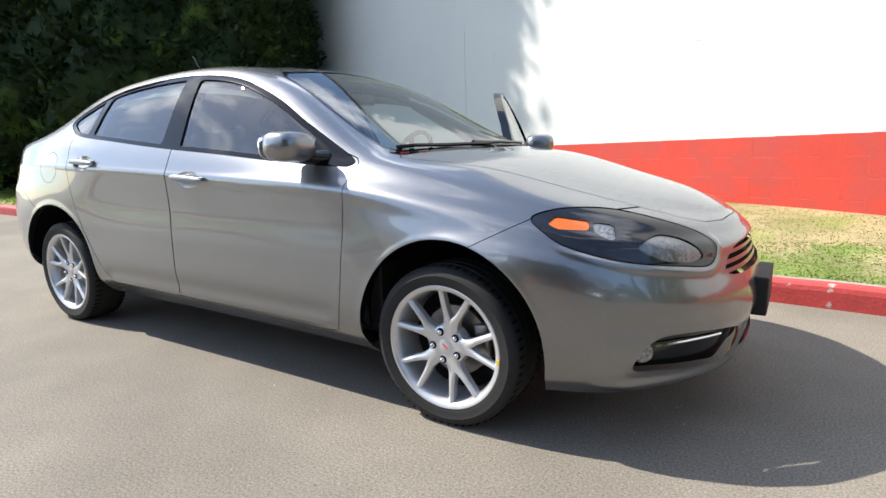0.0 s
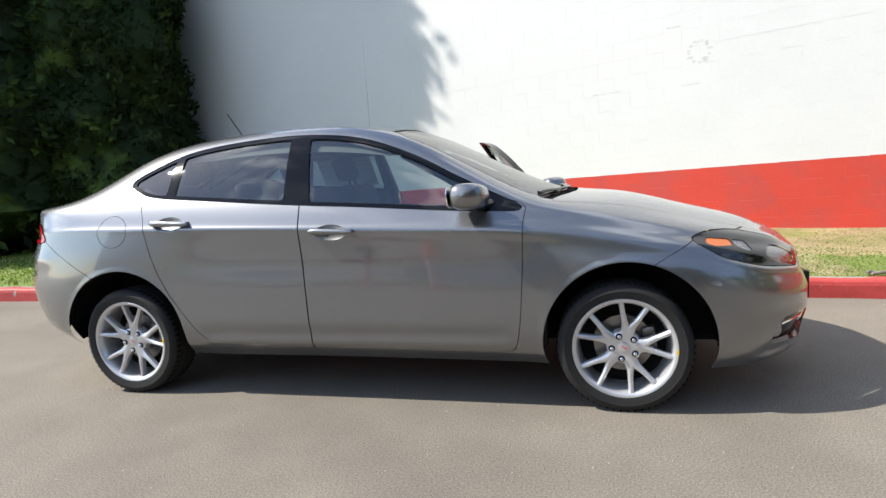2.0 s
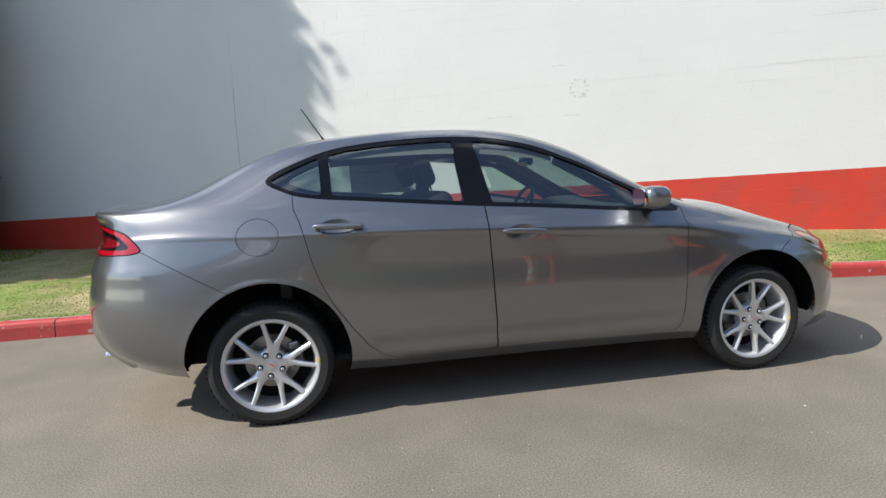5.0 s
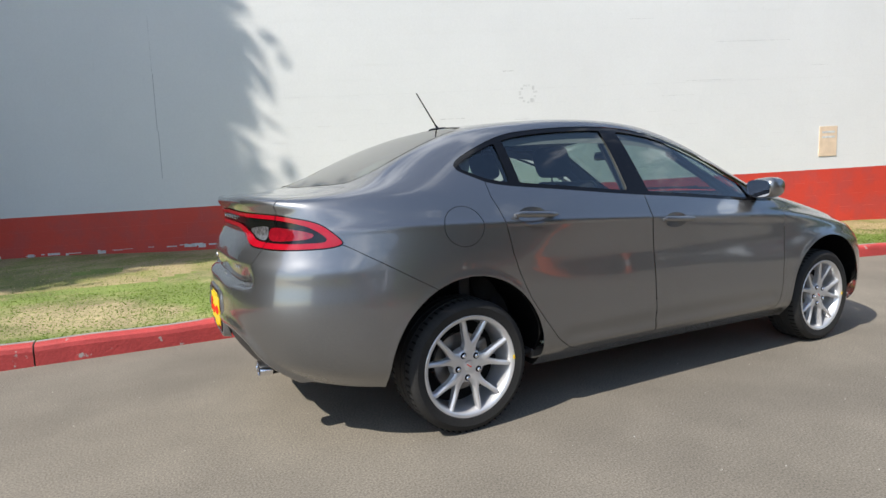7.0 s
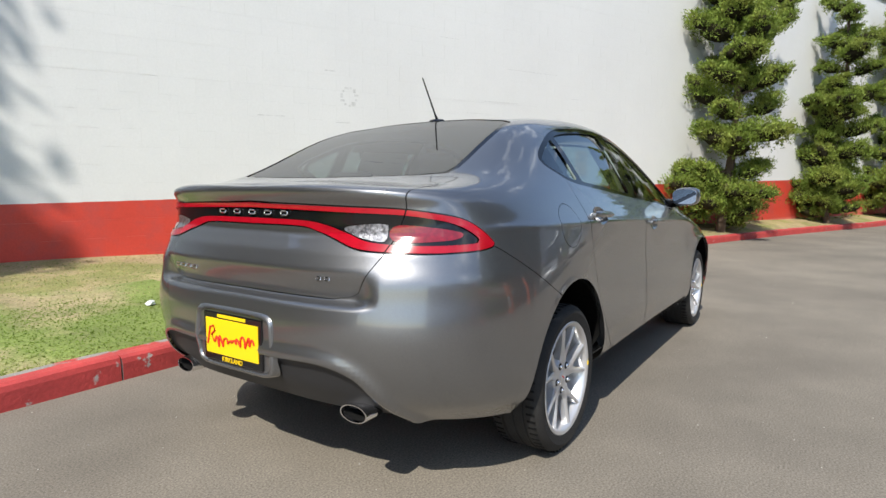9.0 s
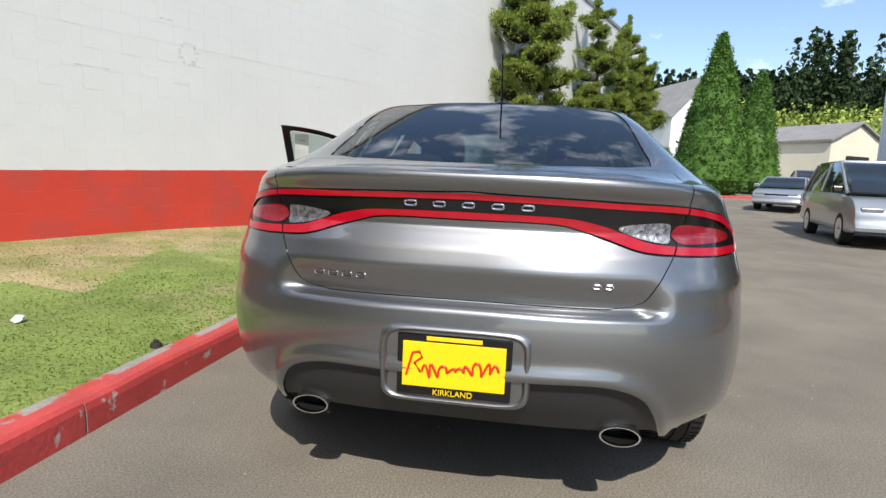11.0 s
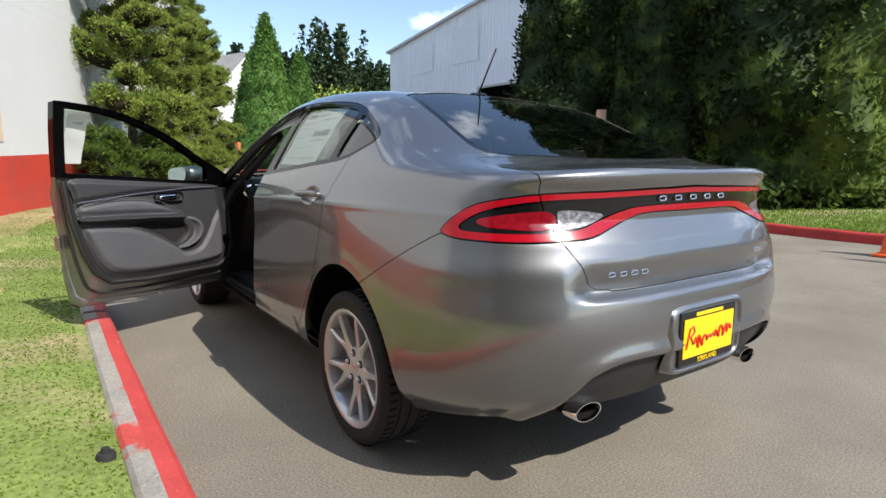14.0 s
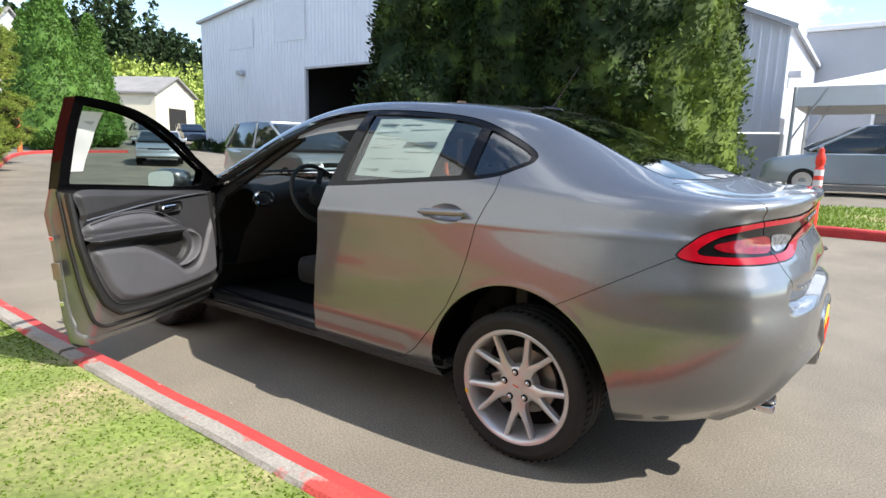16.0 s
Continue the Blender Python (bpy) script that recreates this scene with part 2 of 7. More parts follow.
M_BASE_BLACK = material("black_rubber_base", (0.02, 0.02, 0.02), 0.8, vary=0.2, vary_scale=12, bump=0.2)
M_METAL_SIDING = material("white_metal_siding", (0.66, 0.68, 0.74), 0.45, 0.0, vary=0.04, vary_scale=0.4, fine=0.02, bump=0.05)
M_CREAM = material("cream_wall", (0.70, 0.64, 0.50), 0.7, vary=0.05, vary_scale=0.6, bump=0.1, bump_scale=20)
M_ROOF = material("grey_roof", (0.25, 0.24, 0.23), 0.7, vary=0.15, vary_scale=1.0, bump=0.3, bump_scale=12)
# near-black colour that stands for the shade inside openings
M_INSIDE_SHADE = material("interior_shade", (0.015, 0.014, 0.013), 0.9, vary=0.3, vary_scale=1.0)
M_GREY_WALL = material("grey_painted_wall", (0.42, 0.43, 0.46), 0.7, vary=0.05, vary_scale=0.8, bump=0.1, bump_scale=20)
M_CANVAS = material("white_canvas", (0.80, 0.80, 0.80), 0.7, vary=0.03, vary_scale=1.5, bump=0.05, bump_scale=20)
M_SILVER = material("silver_car_paint", (0.40, 0.43, 0.46), 0.32, 0.5, 1.0, vary=0.03)
M_BLUE_CAR = material("blue_grey_car_paint", (0.30, 0.36, 0.42), 0.32, 0.5, 1.0, vary=0.03)
M_DARK_CAR = material("dark_car_paint", (0.03, 0.035, 0.045), 0.3, 0.3, 1.0, vary=0.05)
M_DARK_GLASS = material("dark_vehicle_glass", (0.02, 0.026, 0.03), 0.05, 0, 0.6, vary=0.2)
M_SIGN_YELLOW = material("faded_sign", (0.72, 0.56, 0.40), 0.6, vary=0.08, vary_scale=9)
M_STAIN = material("grey_wall_scuff", (0.60, 0.60, 0.58), 0.7, vary=0.2, vary_scale=18)
M_CRACK = material("dark_hairline_crack", (0.30, 0.30, 0.30), 0.8, vary=0.3, vary_scale=30)
M_WOOD = material("brown_post", (0.16, 0.085, 0.045), 0.8, vary=0.25, vary_scale=9, bump=0.4, bump_scale=40)
M_BROWN_HOUSE = material("pale_house_wall", (0.74, 0.74, 0.72), 0.7, vary=0.04, vary_scale=0.6)


def translucent(m, share):
    """Lets part of the light through thin leaves."""
    n, l = m.node_tree.nodes, m.node_tree.links
    b = n["Principled BSDF"]
    tr = n.new("ShaderNodeBsdfTranslucent")
    l.new(b.inputs["Base Color"].links[0].from_socket, tr.inputs["Color"])
    mx = n.new("ShaderNodeMixShader")
    mx.inputs["Fac"].default_value = share
    l.new(b.outputs["BSDF"], mx.inputs[1])
    l.new(tr.outputs["BSDF"], mx.inputs[2])
    l.new(mx.outputs["Shader"], n["Material Output"].inputs["Surface"])


for m_leaf, share in ((M_GRASS, .5), (M_GRASS_DRY, .45), (M_LEAF_JUNIPER, .25), (M_LEAF_SUNLIT, .25), (M_LEAF_CYPRESS, .25)):
    translucent(m_leaf, share)

# ---- mesh helpers ----
def mesh_data(name, V, F, mats, idx=None, N=None, smooth=True):
    me = bpy.data.meshes.new(name)
    me.from_pydata([tuple(v) for v in V], [], [tuple(int(i) for i in f) for f in F])
    for m in mats if isinstance(mats, (list, tuple)) else [mats]:
        me.materials.append(m)
    if idx is not None:
        me.polygons.foreach_set("material_index", np.asarray(idx, dtype=np.int32))
    me.polygons.foreach_set("use_smooth", [smooth] * len(me.polygons))
    me.update()
    if N is not None:
        me.normals_split_custom_set_from_vertices([tuple(v) for v in N])
    return me


def put(name, V, F, mats, parent=None, label="", N=None, smooth=True, idx=None):
    """One mesh object, at top level or as a part under its parent."""
    ob = new(name, mesh_data(name, V, F, mats, idx, N, smooth))
    ob.parent = parent
    if label:
        tagged(ob, label)
    return ob


def part(name, bm, mat, parent=None, label="", smooth=False):
    me = bpy.data.meshes.new(name)
    bm.to_mesh(me)
    bm.free()
    for m in mat if isinstance(mat, (list, tuple)) else [mat]:
        me.materials.append(m)
    me.polygons.foreach_set("use_smooth", [smooth] * len(me.polygons))
    if smooth:
        me.set_sharp_from_angle(angle=radians(38))
    ob = new(name, me)
    ob.parent = parent
    if label:
        tagged(ob, label)
    return ob


def box(bm, lo, hi, bevel=0.0, m=None, seg=2):
    """A bevelled block between two corners, moved by the matrix m."""
    c = [(a + b) / 2 for a, b in zip(lo, hi)]
    d = [abs(b - a) for a, b in zip(lo, hi)]
    r = bmesh.ops.create_cube(bm, size=1.0, matrix=Matrix.Translation(c) @ Matrix.Diagonal((*d, 1)))
    vs = r["verts"]
    if bevel:
        es = list({e for v in vs for e in v.link_edges})
        r2 = bmesh.ops.bevel(bm, geom=es, offset=bevel, segments=seg, affect="EDGES", profile=0.5)
        vs = list({v for f in r2["faces"] for v in f.verts} | {v for v in vs if v.is_valid})
    if m is not None:
        bmesh.ops.transform(bm, matrix=m, verts=vs)
    return vs


def lathe(bm, prof, n=32, m=None, closed=False):
    """Turns a profile of (radius, height) round z."""
    rings = []
    for r, h in prof:
        rings.append([bm.verts.new((r * math.cos(2 * math.pi * i / n), r * math.sin(2 * math.pi * i / n), h)) for i in range(n)])
    for a, b in zip(rings, rings[1:]):
        for i in range(n):
            bm.faces.new((a[i], a[(i + 1) % n], b[(i + 1) % n], b[i]))
    if closed:
        if prof[0][0] > 1e-5:
            bm.faces.new(list(reversed(rings[0])))
        if prof[-1][0] > 1e-5:
            bm.faces.new(rings[-1])
    vs = [v for r in rings for v in r]
    if m is not None:
        bmesh.ops.transform(bm, matrix=m, verts=vs)
    return vs


def tube(bm, pts, rad, n=8, cap=True):
    """A round bar along a line of points; rad may be one number or one a point."""
    pts = [Vector(p) for p in pts]
    rads = [float(r) for r in rad] if isinstance(rad, (list, tuple)) else [float(rad)] * len(pts)
    rings, up = [], Vector((0, 0, 1))
    for i, p in enumerate(pts):
        d = (pts[min(i + 1, len(pts) - 1)] - pts[max(i - 1, 0)]).normalized()
        side = d.cross(up)
        if side.length < 0.05:
            side = d.cross(Vector((1, 0, 0)))
        side.normalize()
        top = side.cross(d).normalized()
        rings.append([bm.verts.new(p + rads[i] * (math.cos(2 * math.pi * k / n) * side + math.sin(2 * math.pi * k / n) * top)) for k in range(n)])
    for a, b in zip(rings, rings[1:]):
        for k in range(n):
            bm.faces.new((a[k], a[(k + 1) % n], b[(k + 1) % n], b[k]))
    if cap:
        bm.faces.new(list(reversed(rings[0])))
        bm.faces.new(rings[-1])


def prism(bm, outline, depth, m=None):
    """A plate: an outline of (x, y) raised by depth along z, moved by m."""
    a = [bm.verts.new((x, y, 0)) for x, y in outline]
    b = [bm.verts.new((x, y, depth)) for x, y in outline]
    k = len(outline)
    bm.faces.new(list(reversed(a)))
    bm.faces.new(b)
    for i in range(k):
        bm.faces.new((a[i], a[(i + 1) % k], b[(i + 1) % k], b[i]))
    if m is not None:
        bmesh.ops.transform(bm, matrix=m, verts=a + b)
    return a + b


def thing(name, label, category, group="", kind="", at=None):
    e = new(name)
    e.empty_display_size = 0.2
    if at is not None:
        e.matrix_world = at
    return tagged(e, label, category, group, kind)


# ---- the ground ----
def ground_z(x, y=0.0):
    """The road is level by the car and climbs slowly far ahead of it and across the lot."""
    x, y = np.asarray(x, dtype=float), np.asarray(y, dtype=float)
    return 0.04 * (np.sqrt((np.maximum(x - 18.0, 0)) ** 2 + 2.0) - math.sqrt(2.0)) + 0.03 * np.clip(-y - 4.0, 0, 9) * np.clip((5.0 - x) / 7.0, 0, 1)


WALL_A, WALL_B, SLOPE = 4.870, -0.3749, 0.0265


def wall_y(x):
    return WALL_A + WALL_B * x


KERB_X = np.linspace(-40, 60, 1001)
KERB_Y = np.interp(KERB_X, [-40, -3, -1, .5, 1.5, 2.4, 3.2, 3.9, 4.7, 5.9, 7.0, 8.0, 9.0, 10.0, 12.0, 14.0, 19.0, 24.0, 60], [1.50, 1.50, 1.51, 1.51, 1.50, 1.47, 1.41, 1.30, 1.14, .87, .72, .52, .26, -.02, -.66, -1.34, -3.2, -5.1, -18.6])
_k = np.exp(-np.linspace(-2.2, 2.2, 13) ** 2)
KERB_Y = np.convolve(np.pad(KERB_Y, 6, mode="edge"), _k / _k.sum(), mode="valid")
KERB_Y[:7], KERB_Y[-7:] = 1.50, 3.9 - 0.375 * KERB_X[-7:]


def kerb_y(x):
    """The street edge of the red kerb: along the car, then along the wall."""
    return np.interp(np.asarray(x, dtype=float), KERB_X, KERB_Y)


def grid_sheet(xs, ys, zf):
    X, Y = np.meshgrid(xs, ys, indexing="ij")
    Z = zf(X, Y)
    n, m = X.shape
    V = np.stack([X, Y, Z], -1).reshape(-1, 3)
    i = np.arange(n * m).reshape(n, m)
    F = np.stack([i[:-1, :-1], i[1:, :-1], i[1:, 1:], i[:-1, 1:]], -1).reshape(-1, 4)
    return V, F


gx = np.concatenate([np.linspace(-900, -60, 10), np.linspace(-40, 80, 121), np.linspace(110, 900, 12)])
gy = np.concatenate([np.linspace(-900, -80, 10), np.linspace(-60, 60, 41), np.linspace(100, 900, 10)])


def road_z(X, Y):
    return np.minimum(ground_z(X, Y), 3.0)


V, F = grid_sheet(gx, gy, road_z)
ground = put("ground", V, F, M_ASPHALT)
tagged(ground, "grey-brown worn asphalt driveway with fine stones", "asphalt", kind="structure")


def sweep(xs, ys, zs, sec, flip=False):
    """Sweeps a section of (out, up) along a line on the plan; out is to the left of the way."""
    P = np.stack([xs, ys], -1)
    T = np.gradient(P, axis=0)
    T /= np.linalg.norm(T, axis=1)[:, None]
    L = np.stack([-T[:, 1], T[:, 0]], -1)
    sec = np.asarray(sec)
    V = np.concatenate([P[:, None, :] + L[:, None, :] * sec[None, :, :1], (zs[:, None] + sec[None, :, 1])[:, :, None]], -1)
    n, m = V.shape[:2]
    i = np.arange(n * m).reshape(n, m)
    F = np.stack([i[:-1, :-1], i[1:, :-1], i[1:, 1:], i[:-1, 1:]], -1).reshape(-1, 4)
    if flip:
        F = F[:, ::-1]
    ends = [tuple(i[0]), tuple(i[-1][::-1])]
    return V.reshape(-1, 3), [tuple(f) for f in F] + ends


KERB_SEC = [(0.0, -0.05), (0.004, 0.10), (0.012, 0.128), (0.030, 0.142), (0.085, 0.147), (0.145, 0.145), (0.160, 0.130), (0.165, -0.05)]


def kerb_run(line, name, label, mats, seed, cuts=()):
    """A run of kerb stones 3 m long with open joints between them."""
    rng = np.random.RandomState(seed)
    e = thing(name, label, "kerb", kind="structure")
    P = np.array(line)
    d = np.r_[0, np.cumsum(np.linalg.norm(np.diff(P, axis=0), axis=1))]
    s = 0.0
    while s < d[-1] - 0.4:
        ln = rng.uniform(2.7, 3.2)
        for cut in cuts:
            if s + .3 < cut < s + ln:
                ln = cut - s
        t = np.linspace(s, min(s + ln - 0.010, d[-1]), 14)
        xs, ys = np.interp(t, d, P[:, 0]), np.interp(t, d, P[:, 1])
        dz = rng.uniform(-0.006, 0.004)
        zs = ground_z(xs, ys) + dz + 0.004 * np.sin(t * 7 + s)
        V, F = sweep(xs, ys, zs, KERB_SEC)
        k = len(KERB_SEC) - 1
        q = np.arange(len(F)) % k
        idx = np.where((q == 4) | (q == 5) | (q == 6), 1, 0)
        idx[-2:] = 1
        put("kerb_stone", V, F, mats, e, idx=idx, smooth=False)
        s += ln
    return e


xs = np.r_[np.linspace(-26, 3, 40), np.linspace(3.2, 8, 30), np.linspace(8.4, 25, 30)]
BEND = np.array([(27, -6.3), (28.6, -7.1), (29.7, -8.0), (30.4, -9.2), (30.8, -10.8), (31.0, -13.0)])
kerb_run(np.concatenate([np.stack([xs, kerb_y(xs)], -1), BEND]), "kerb", "red-painted concrete kerb with flaking paint on top", [M_KERB_RED, M_KERB_TOP], 3, (22.7, 24.05))


def bank_z(X, Y):
    """The grass rises from the kerb to the foot of the wall."""
    k, w = kerb_y(X) + 0.15, wall_y(X)
    t = np.clip((Y - k) / np.maximum(w - k, 0.2), 0, 1)
    lo = ground_z(X) + 0.125
    hi = np.maximum(0.31 + 0.008 * np.clip(X, -8, 0), lo + 0.06)
    return lo + (hi - lo) * (t ** 0.85) + 0.018 * np.sin(X * 1.9 + Y * 2.3) * np.sin(X * 0.7 - Y * 1.3) * (t > 0.02)


bx = np.r_[np.linspace(-26, -10, 30), np.linspace(-9.5, 12, 130), np.linspace(12.5, 29, 30)]
bt = np.linspace(0, 1, 40)
X = np.repeat(bx[:, None], 40, 1)
Y = (kerb_y(bx) + 0.15)[:, None] * (1 - bt) + (wall_y(bx) + 0.06)[:, None] * bt
Z = bank_z(X, Y)
V = np.stack([X, Y, Z], -1).reshape(-1, 3)
i = np.arange(X.size).reshape(X.shape)
F = np.stack([i[:-1, :-1], i[1:, :-1], i[1:, 1:], i[:-1, 1:]], -1).reshape(-1, 4)
bare = np.array([noise.noise(Vector((a * .8, b * 1.1, 7.0))) for a, b in zip(X[:-1, :-1].ravel(), Y[:-1, :-1].ravel())]) * .35 + np.repeat(bt[None, :-1], len(bx) - 1, 0).ravel()
tagged(put("grass_bank", V, F, [M_SOIL, M_DRY_SOIL], idx=((bare > .46) | (np.repeat(bx[:-1, None], 39, 1).ravel() > 8.4)).astype(int)), "sloping verge of green and dry grass below the wall", "grass", kind="structure")


def blades(name, xy, zf, h, mat, seed, label, width=0.006):
    """Single blades of grass, each a bent strip of two triangles."""
    rng = np.random.RandomState(seed)
    n = len(xy)
    a = rng.uniform(0, 2 * np.pi, n)
    hh = h * rng.uniform(0.45, 1.25, n)
    ln = rng.uniform(0.15, 0.75, n)
    side = np.stack([np.cos(a), np.sin(a)], -1) * (width * rng.uniform(0.6, 1.4, n))[:, None]
    way = np.stack([-np.sin(a), np.cos(a)], -1)
    z0 = zf(xy[:, 0], xy[:, 1]) - 0.004
    V = np.zeros((n, 4, 3))
    V[:, 0, :2], V[:, 1, :2] = xy - side, xy + side
    V[:, 2, :2] = xy + way * (hh * ln * 0.4)[:, None] + side * 0.7
    V[:, 3, :2] = xy + way * (hh * ln)[:, None]
    V[:, 0, 2] = V[:, 1, 2] = z0
    V[:, 2, 2] = z0 + hh * 0.6
    V[:, 3, 2] = z0 + hh * (1 - 0.4 * ln)
    k = np.arange(n) * 4
    F = np.concatenate([np.stack([k, k + 1, k + 2], -1), np.stack([k, k + 2, k + 3], -1)])
    ob = put(name, V.reshape(-1, 3), F, mat, smooth=False)
    return tagged(ob, label, "grass", kind="stuff")


rng = np.random.RandomState(11)


def scatter_bank(n, x0, x1, power=1.0):
    x = rng.uniform(x0, x1, n)
    t = rng.uniform(0, 1, n) ** power
    y = (kerb_y(x) + 0.155) * (1 - t) + (wall_y(x) - 0.02) * t
    return np.stack([x, y], -1), t


def patchy(p):
    return np.array([noise.noise(Vector((a * 0.55, b * 0.9, 3.0))) for a, b in p])


pa, ta = scatter_bank(105000, -5.5, 8.0, 1.25)
dry = .6 * patchy(pa) + 1.5 * (ta - 0.40) > 0.0
dry &= rng.uniform(0, 1, len(pa)) < 0.8
blades("grass", pa[~dry], bank_z, 0.013, M_GRASS, 21, "short green lawn grass on the verge", 0.008)
blades("grass", pa[dry][::2], bank_z, 0.012, M_GRASS_DRY, 22, "thin dry straw-coloured grass by the wall")
pb, tb = scatter_bank(30000, -22, -5.5)
blades("grass", pb, bank_z, 0.06, M_GRASS, 23, "short green lawn grass on the verge", 0.011)


# loose grit on the asphalt
n = 1300
gp = np.stack([rng.uniform(-6, 7, n), rng.uniform(-6.5, 1.45, n)], -1)
gs = rng.uniform(.002, .0055, n) * np.where(rng.uniform(0, 1, n) < .06, 2.0, 1.0)
corner = np.array([(1, 0, -.3), (-.5, .87, -.3), (-.5, -.87, -.3), (0, 0, .7)])
ang = rng.uniform(0, 6.28, n)
gv = np.stack([corner[:, 0] * np.cos(ang)[:, None] - corner[:, 1] * np.sin(ang)[:, None], corner[:, 0] * np.sin(ang)[:, None] + corner[:, 1] * np.cos(ang)[:, None], np.tile(corner[:, 2], (n, 1))], -1) * gs[:, None, None]
gv[..., :2] += gp[:, None]
gv[..., 2] += ground_z(gp[:, 0], gp[:, 1])[:, None]
gi = np.arange(n)[:, None] * 4
GF = np.concatenate([gi + np.array([f]) for f in ((0, 1, 3), (1, 2, 3), (2, 0, 3))])
tagged(put("grit", gv.reshape(-1, 3), GF, M_PEBBLE, smooth=False), "pale loose grit scattered on the asphalt", "grit", kind="stuff")


# ---- the block wall ----
WD = Vector((1, WALL_B, 0)).normalized()
WN = Vector((WD.y, -WD.x, 0))
WALL_M = Matrix(((WD.x, WN.x, 0, 0), (WD.y, WN.y, 0, WALL_A), (SLOPE, 0, 1, 0), (0, 0, 0, 1)))

COURSE, BLOCK, RED_COURSES = 0.203, 0.406, 5
RED_TOP = 0.9432
S0, S1, TOP = -17.0, 27.0, 6.6
wall = thing("wall_north", "long painted concrete-block wall, white above a red band", "wall", kind="structure")


def at_wall(V):
    V = np.asarray(V, dtype=float)
    out = np.zeros_like(V)
    out[:, 0] = V[:, 0] * WD.x + V[:, 1] * WN.x
    out[:, 1] = V[:, 0] * WD.y + V[:, 1] * WN.y + WALL_A
    out[:, 2] = V[:, 2] + SLOPE * V[:, 0]
    return out


def slab(lo, hi):
    V = [(x, y, z) for x in (lo[0], hi[0]) for y in (lo[1], hi[1]) for z in (lo[2], hi[2])]
    F = [(0, 1, 3, 2), (4, 6, 7, 5), (0, 4, 5, 1), (2, 3, 7, 6), (0, 2, 6, 4), (1, 5, 7, 3)]
    return V, F


for lo, hi, m, nm in (((S0, -0.30, RED_TOP), (S1, -0.0018, TOP), M_JOINT_WHITE, "core_white"), ((S0, -0.30, -1.2), (S1, -0.0018, RED_TOP), M_JOINT_RED, "core_red")):
    V, F = slab(lo, hi)
    put("wall_core", at_wall(V), F, m, wall, smooth=False)
V, F = slab((S0, -0.34, TOP), (S1, 0.04, TOP + 0.12))
put("coping", at_wall(V), F, M_ROOF, wall, "grey metal coping", smooth=False)

JX, JZ = 0.0008, 0.0013


def block_mesh(w, h, d=0.0):
    """A block face with a small chamfer, its back in the wall."""
    c, e = 0.0008, 0.0003
    V = [(0, -0.02, 0), (w, -0.02, 0), (w, -0.02, h), (0, -0.02, h), (0, d - e, 0), (w, d - e, 0), (w, d - e, h), (0, d - e, h),
         (e, d, c), (w - e, d, c), (w - e, d, h - c), (e, d, h - c)]
    F = [(0, 4, 5, 1), (1, 5, 6, 2), (2, 6, 7, 3), (3, 7, 4, 0), (4, 8, 9, 5), (5, 9, 10, 6), (6, 10, 11, 7), (7, 11, 8, 4), (8, 11, 10, 9)]
    return np.array(V), F


BV, BF = block_mesh(BLOCK - JX, COURSE - JZ)
BD = {True: mesh_data("block_red", BV, BF, M_WALL_RED, smooth=False), False: mesh_data("block_white", BV, BF, M_WALL_WHITE, smooth=False)}
rest = {True: ([], []), False: ([], [])}
rng = np.random.RandomState(5)
courses = [(RED_TOP - (k + 1) * COURSE, True, k) for k in range(RED_COURSES)] + \
          [(RED_TOP + k * COURSE, False, k + 1) for k in range(int((TOP - RED_TOP) / COURSE))]
block_spots = []
for z, red, k in courses:
    s = S0 + (BLOCK / 2 if k % 2 else 0)
    while s < S1 - BLOCK:
        near = -1.5 < s < 8.4 and (red or k <= 7)
        dep = rng.uniform(-0.0004, 0.0004)
        if near:
            block_spots.append((s, dep, z, red))
        else:
            V, F = rest[red]
            o = len(V)
            V.extend((BV + (s, dep, z)).tolist())
            F.extend(tuple(i + o for i in f) for f in BF)
        s += BLOCK
for red in (True, False):
    V, F = rest[red]
    ob = put("block_field", at_wall(V), F, M_WALL_RED if red else M_WALL_WHITE, wall, smooth=False)
    tagged(ob, kind="stuff")

# hairline cracks in the paint, and bare patches at the foot
for sx, z0, z1, m in ((-2.455, 1.36, 2.0, M_CRACK), (-2.468, 2.0, 2.75, M_CRACK), (-2.475, 2.75, 3.5, M_STAIN)):
    V, F = slab((sx - .003, -0.001, z0), (sx + .003, 0.0012, z1))
    put("crack", at_wall(V), F, m, wall, smooth=False)
rng = np.random.RandomState(19)
for k in range(26):
    sx = rng.uniform(-5.2, -1.8)
    w, h = rng.uniform(.03, .16), rng.uniform(.012, .035)
    V, F = slab((sx - w / 2, -0.001, .40 + rng.uniform(-.02, .03)), (sx + w / 2, 0.004, .41 + h))
    put("bare_patch", at_wall(V), F, M_STAIN, wall, smooth=False)
# scuffs and the small faded notice on the wall
SCUFFS = [(5.48, 2.385, .80, .006), (6.2, 2.94, 1.2, .006), (1.57, 1.98, .36, .010), (2.40, 2.62, .16, .012), (2.58, 1.93, .22, .010), (4.4, 3.3, .40, .006), (7.3, 2.55, .30, .006), (5.0, 2.18, .5, .005)]
for k in range(11):
    # a ring of torn paint where something was once fixed
    a = 2 * math.pi * k / 11 + .2
    SCUFFS.append((2.68 + .115 * math.cos(a), 2.29 + .12 * math.sin(a), .035 + .03 * (k % 3 == 0), .028 + .03 * (k % 4 == 1)))
for (sx, z, w, h) in SCUFFS:
    V, F = slab((sx - w / 2, -0.001, z - h / 2), (sx + w / 2, 0.0012, z + h / 2))
    put("scuff", at_wall(V), F, M_STAIN, wall, smooth=False)
notice = thing("wall_notice", "small faded yellow and orange notice fixed to the wall", "sign")
V, F = slab((7.36, 0.0, 1.145), (7.66, 0.012, 1.605))
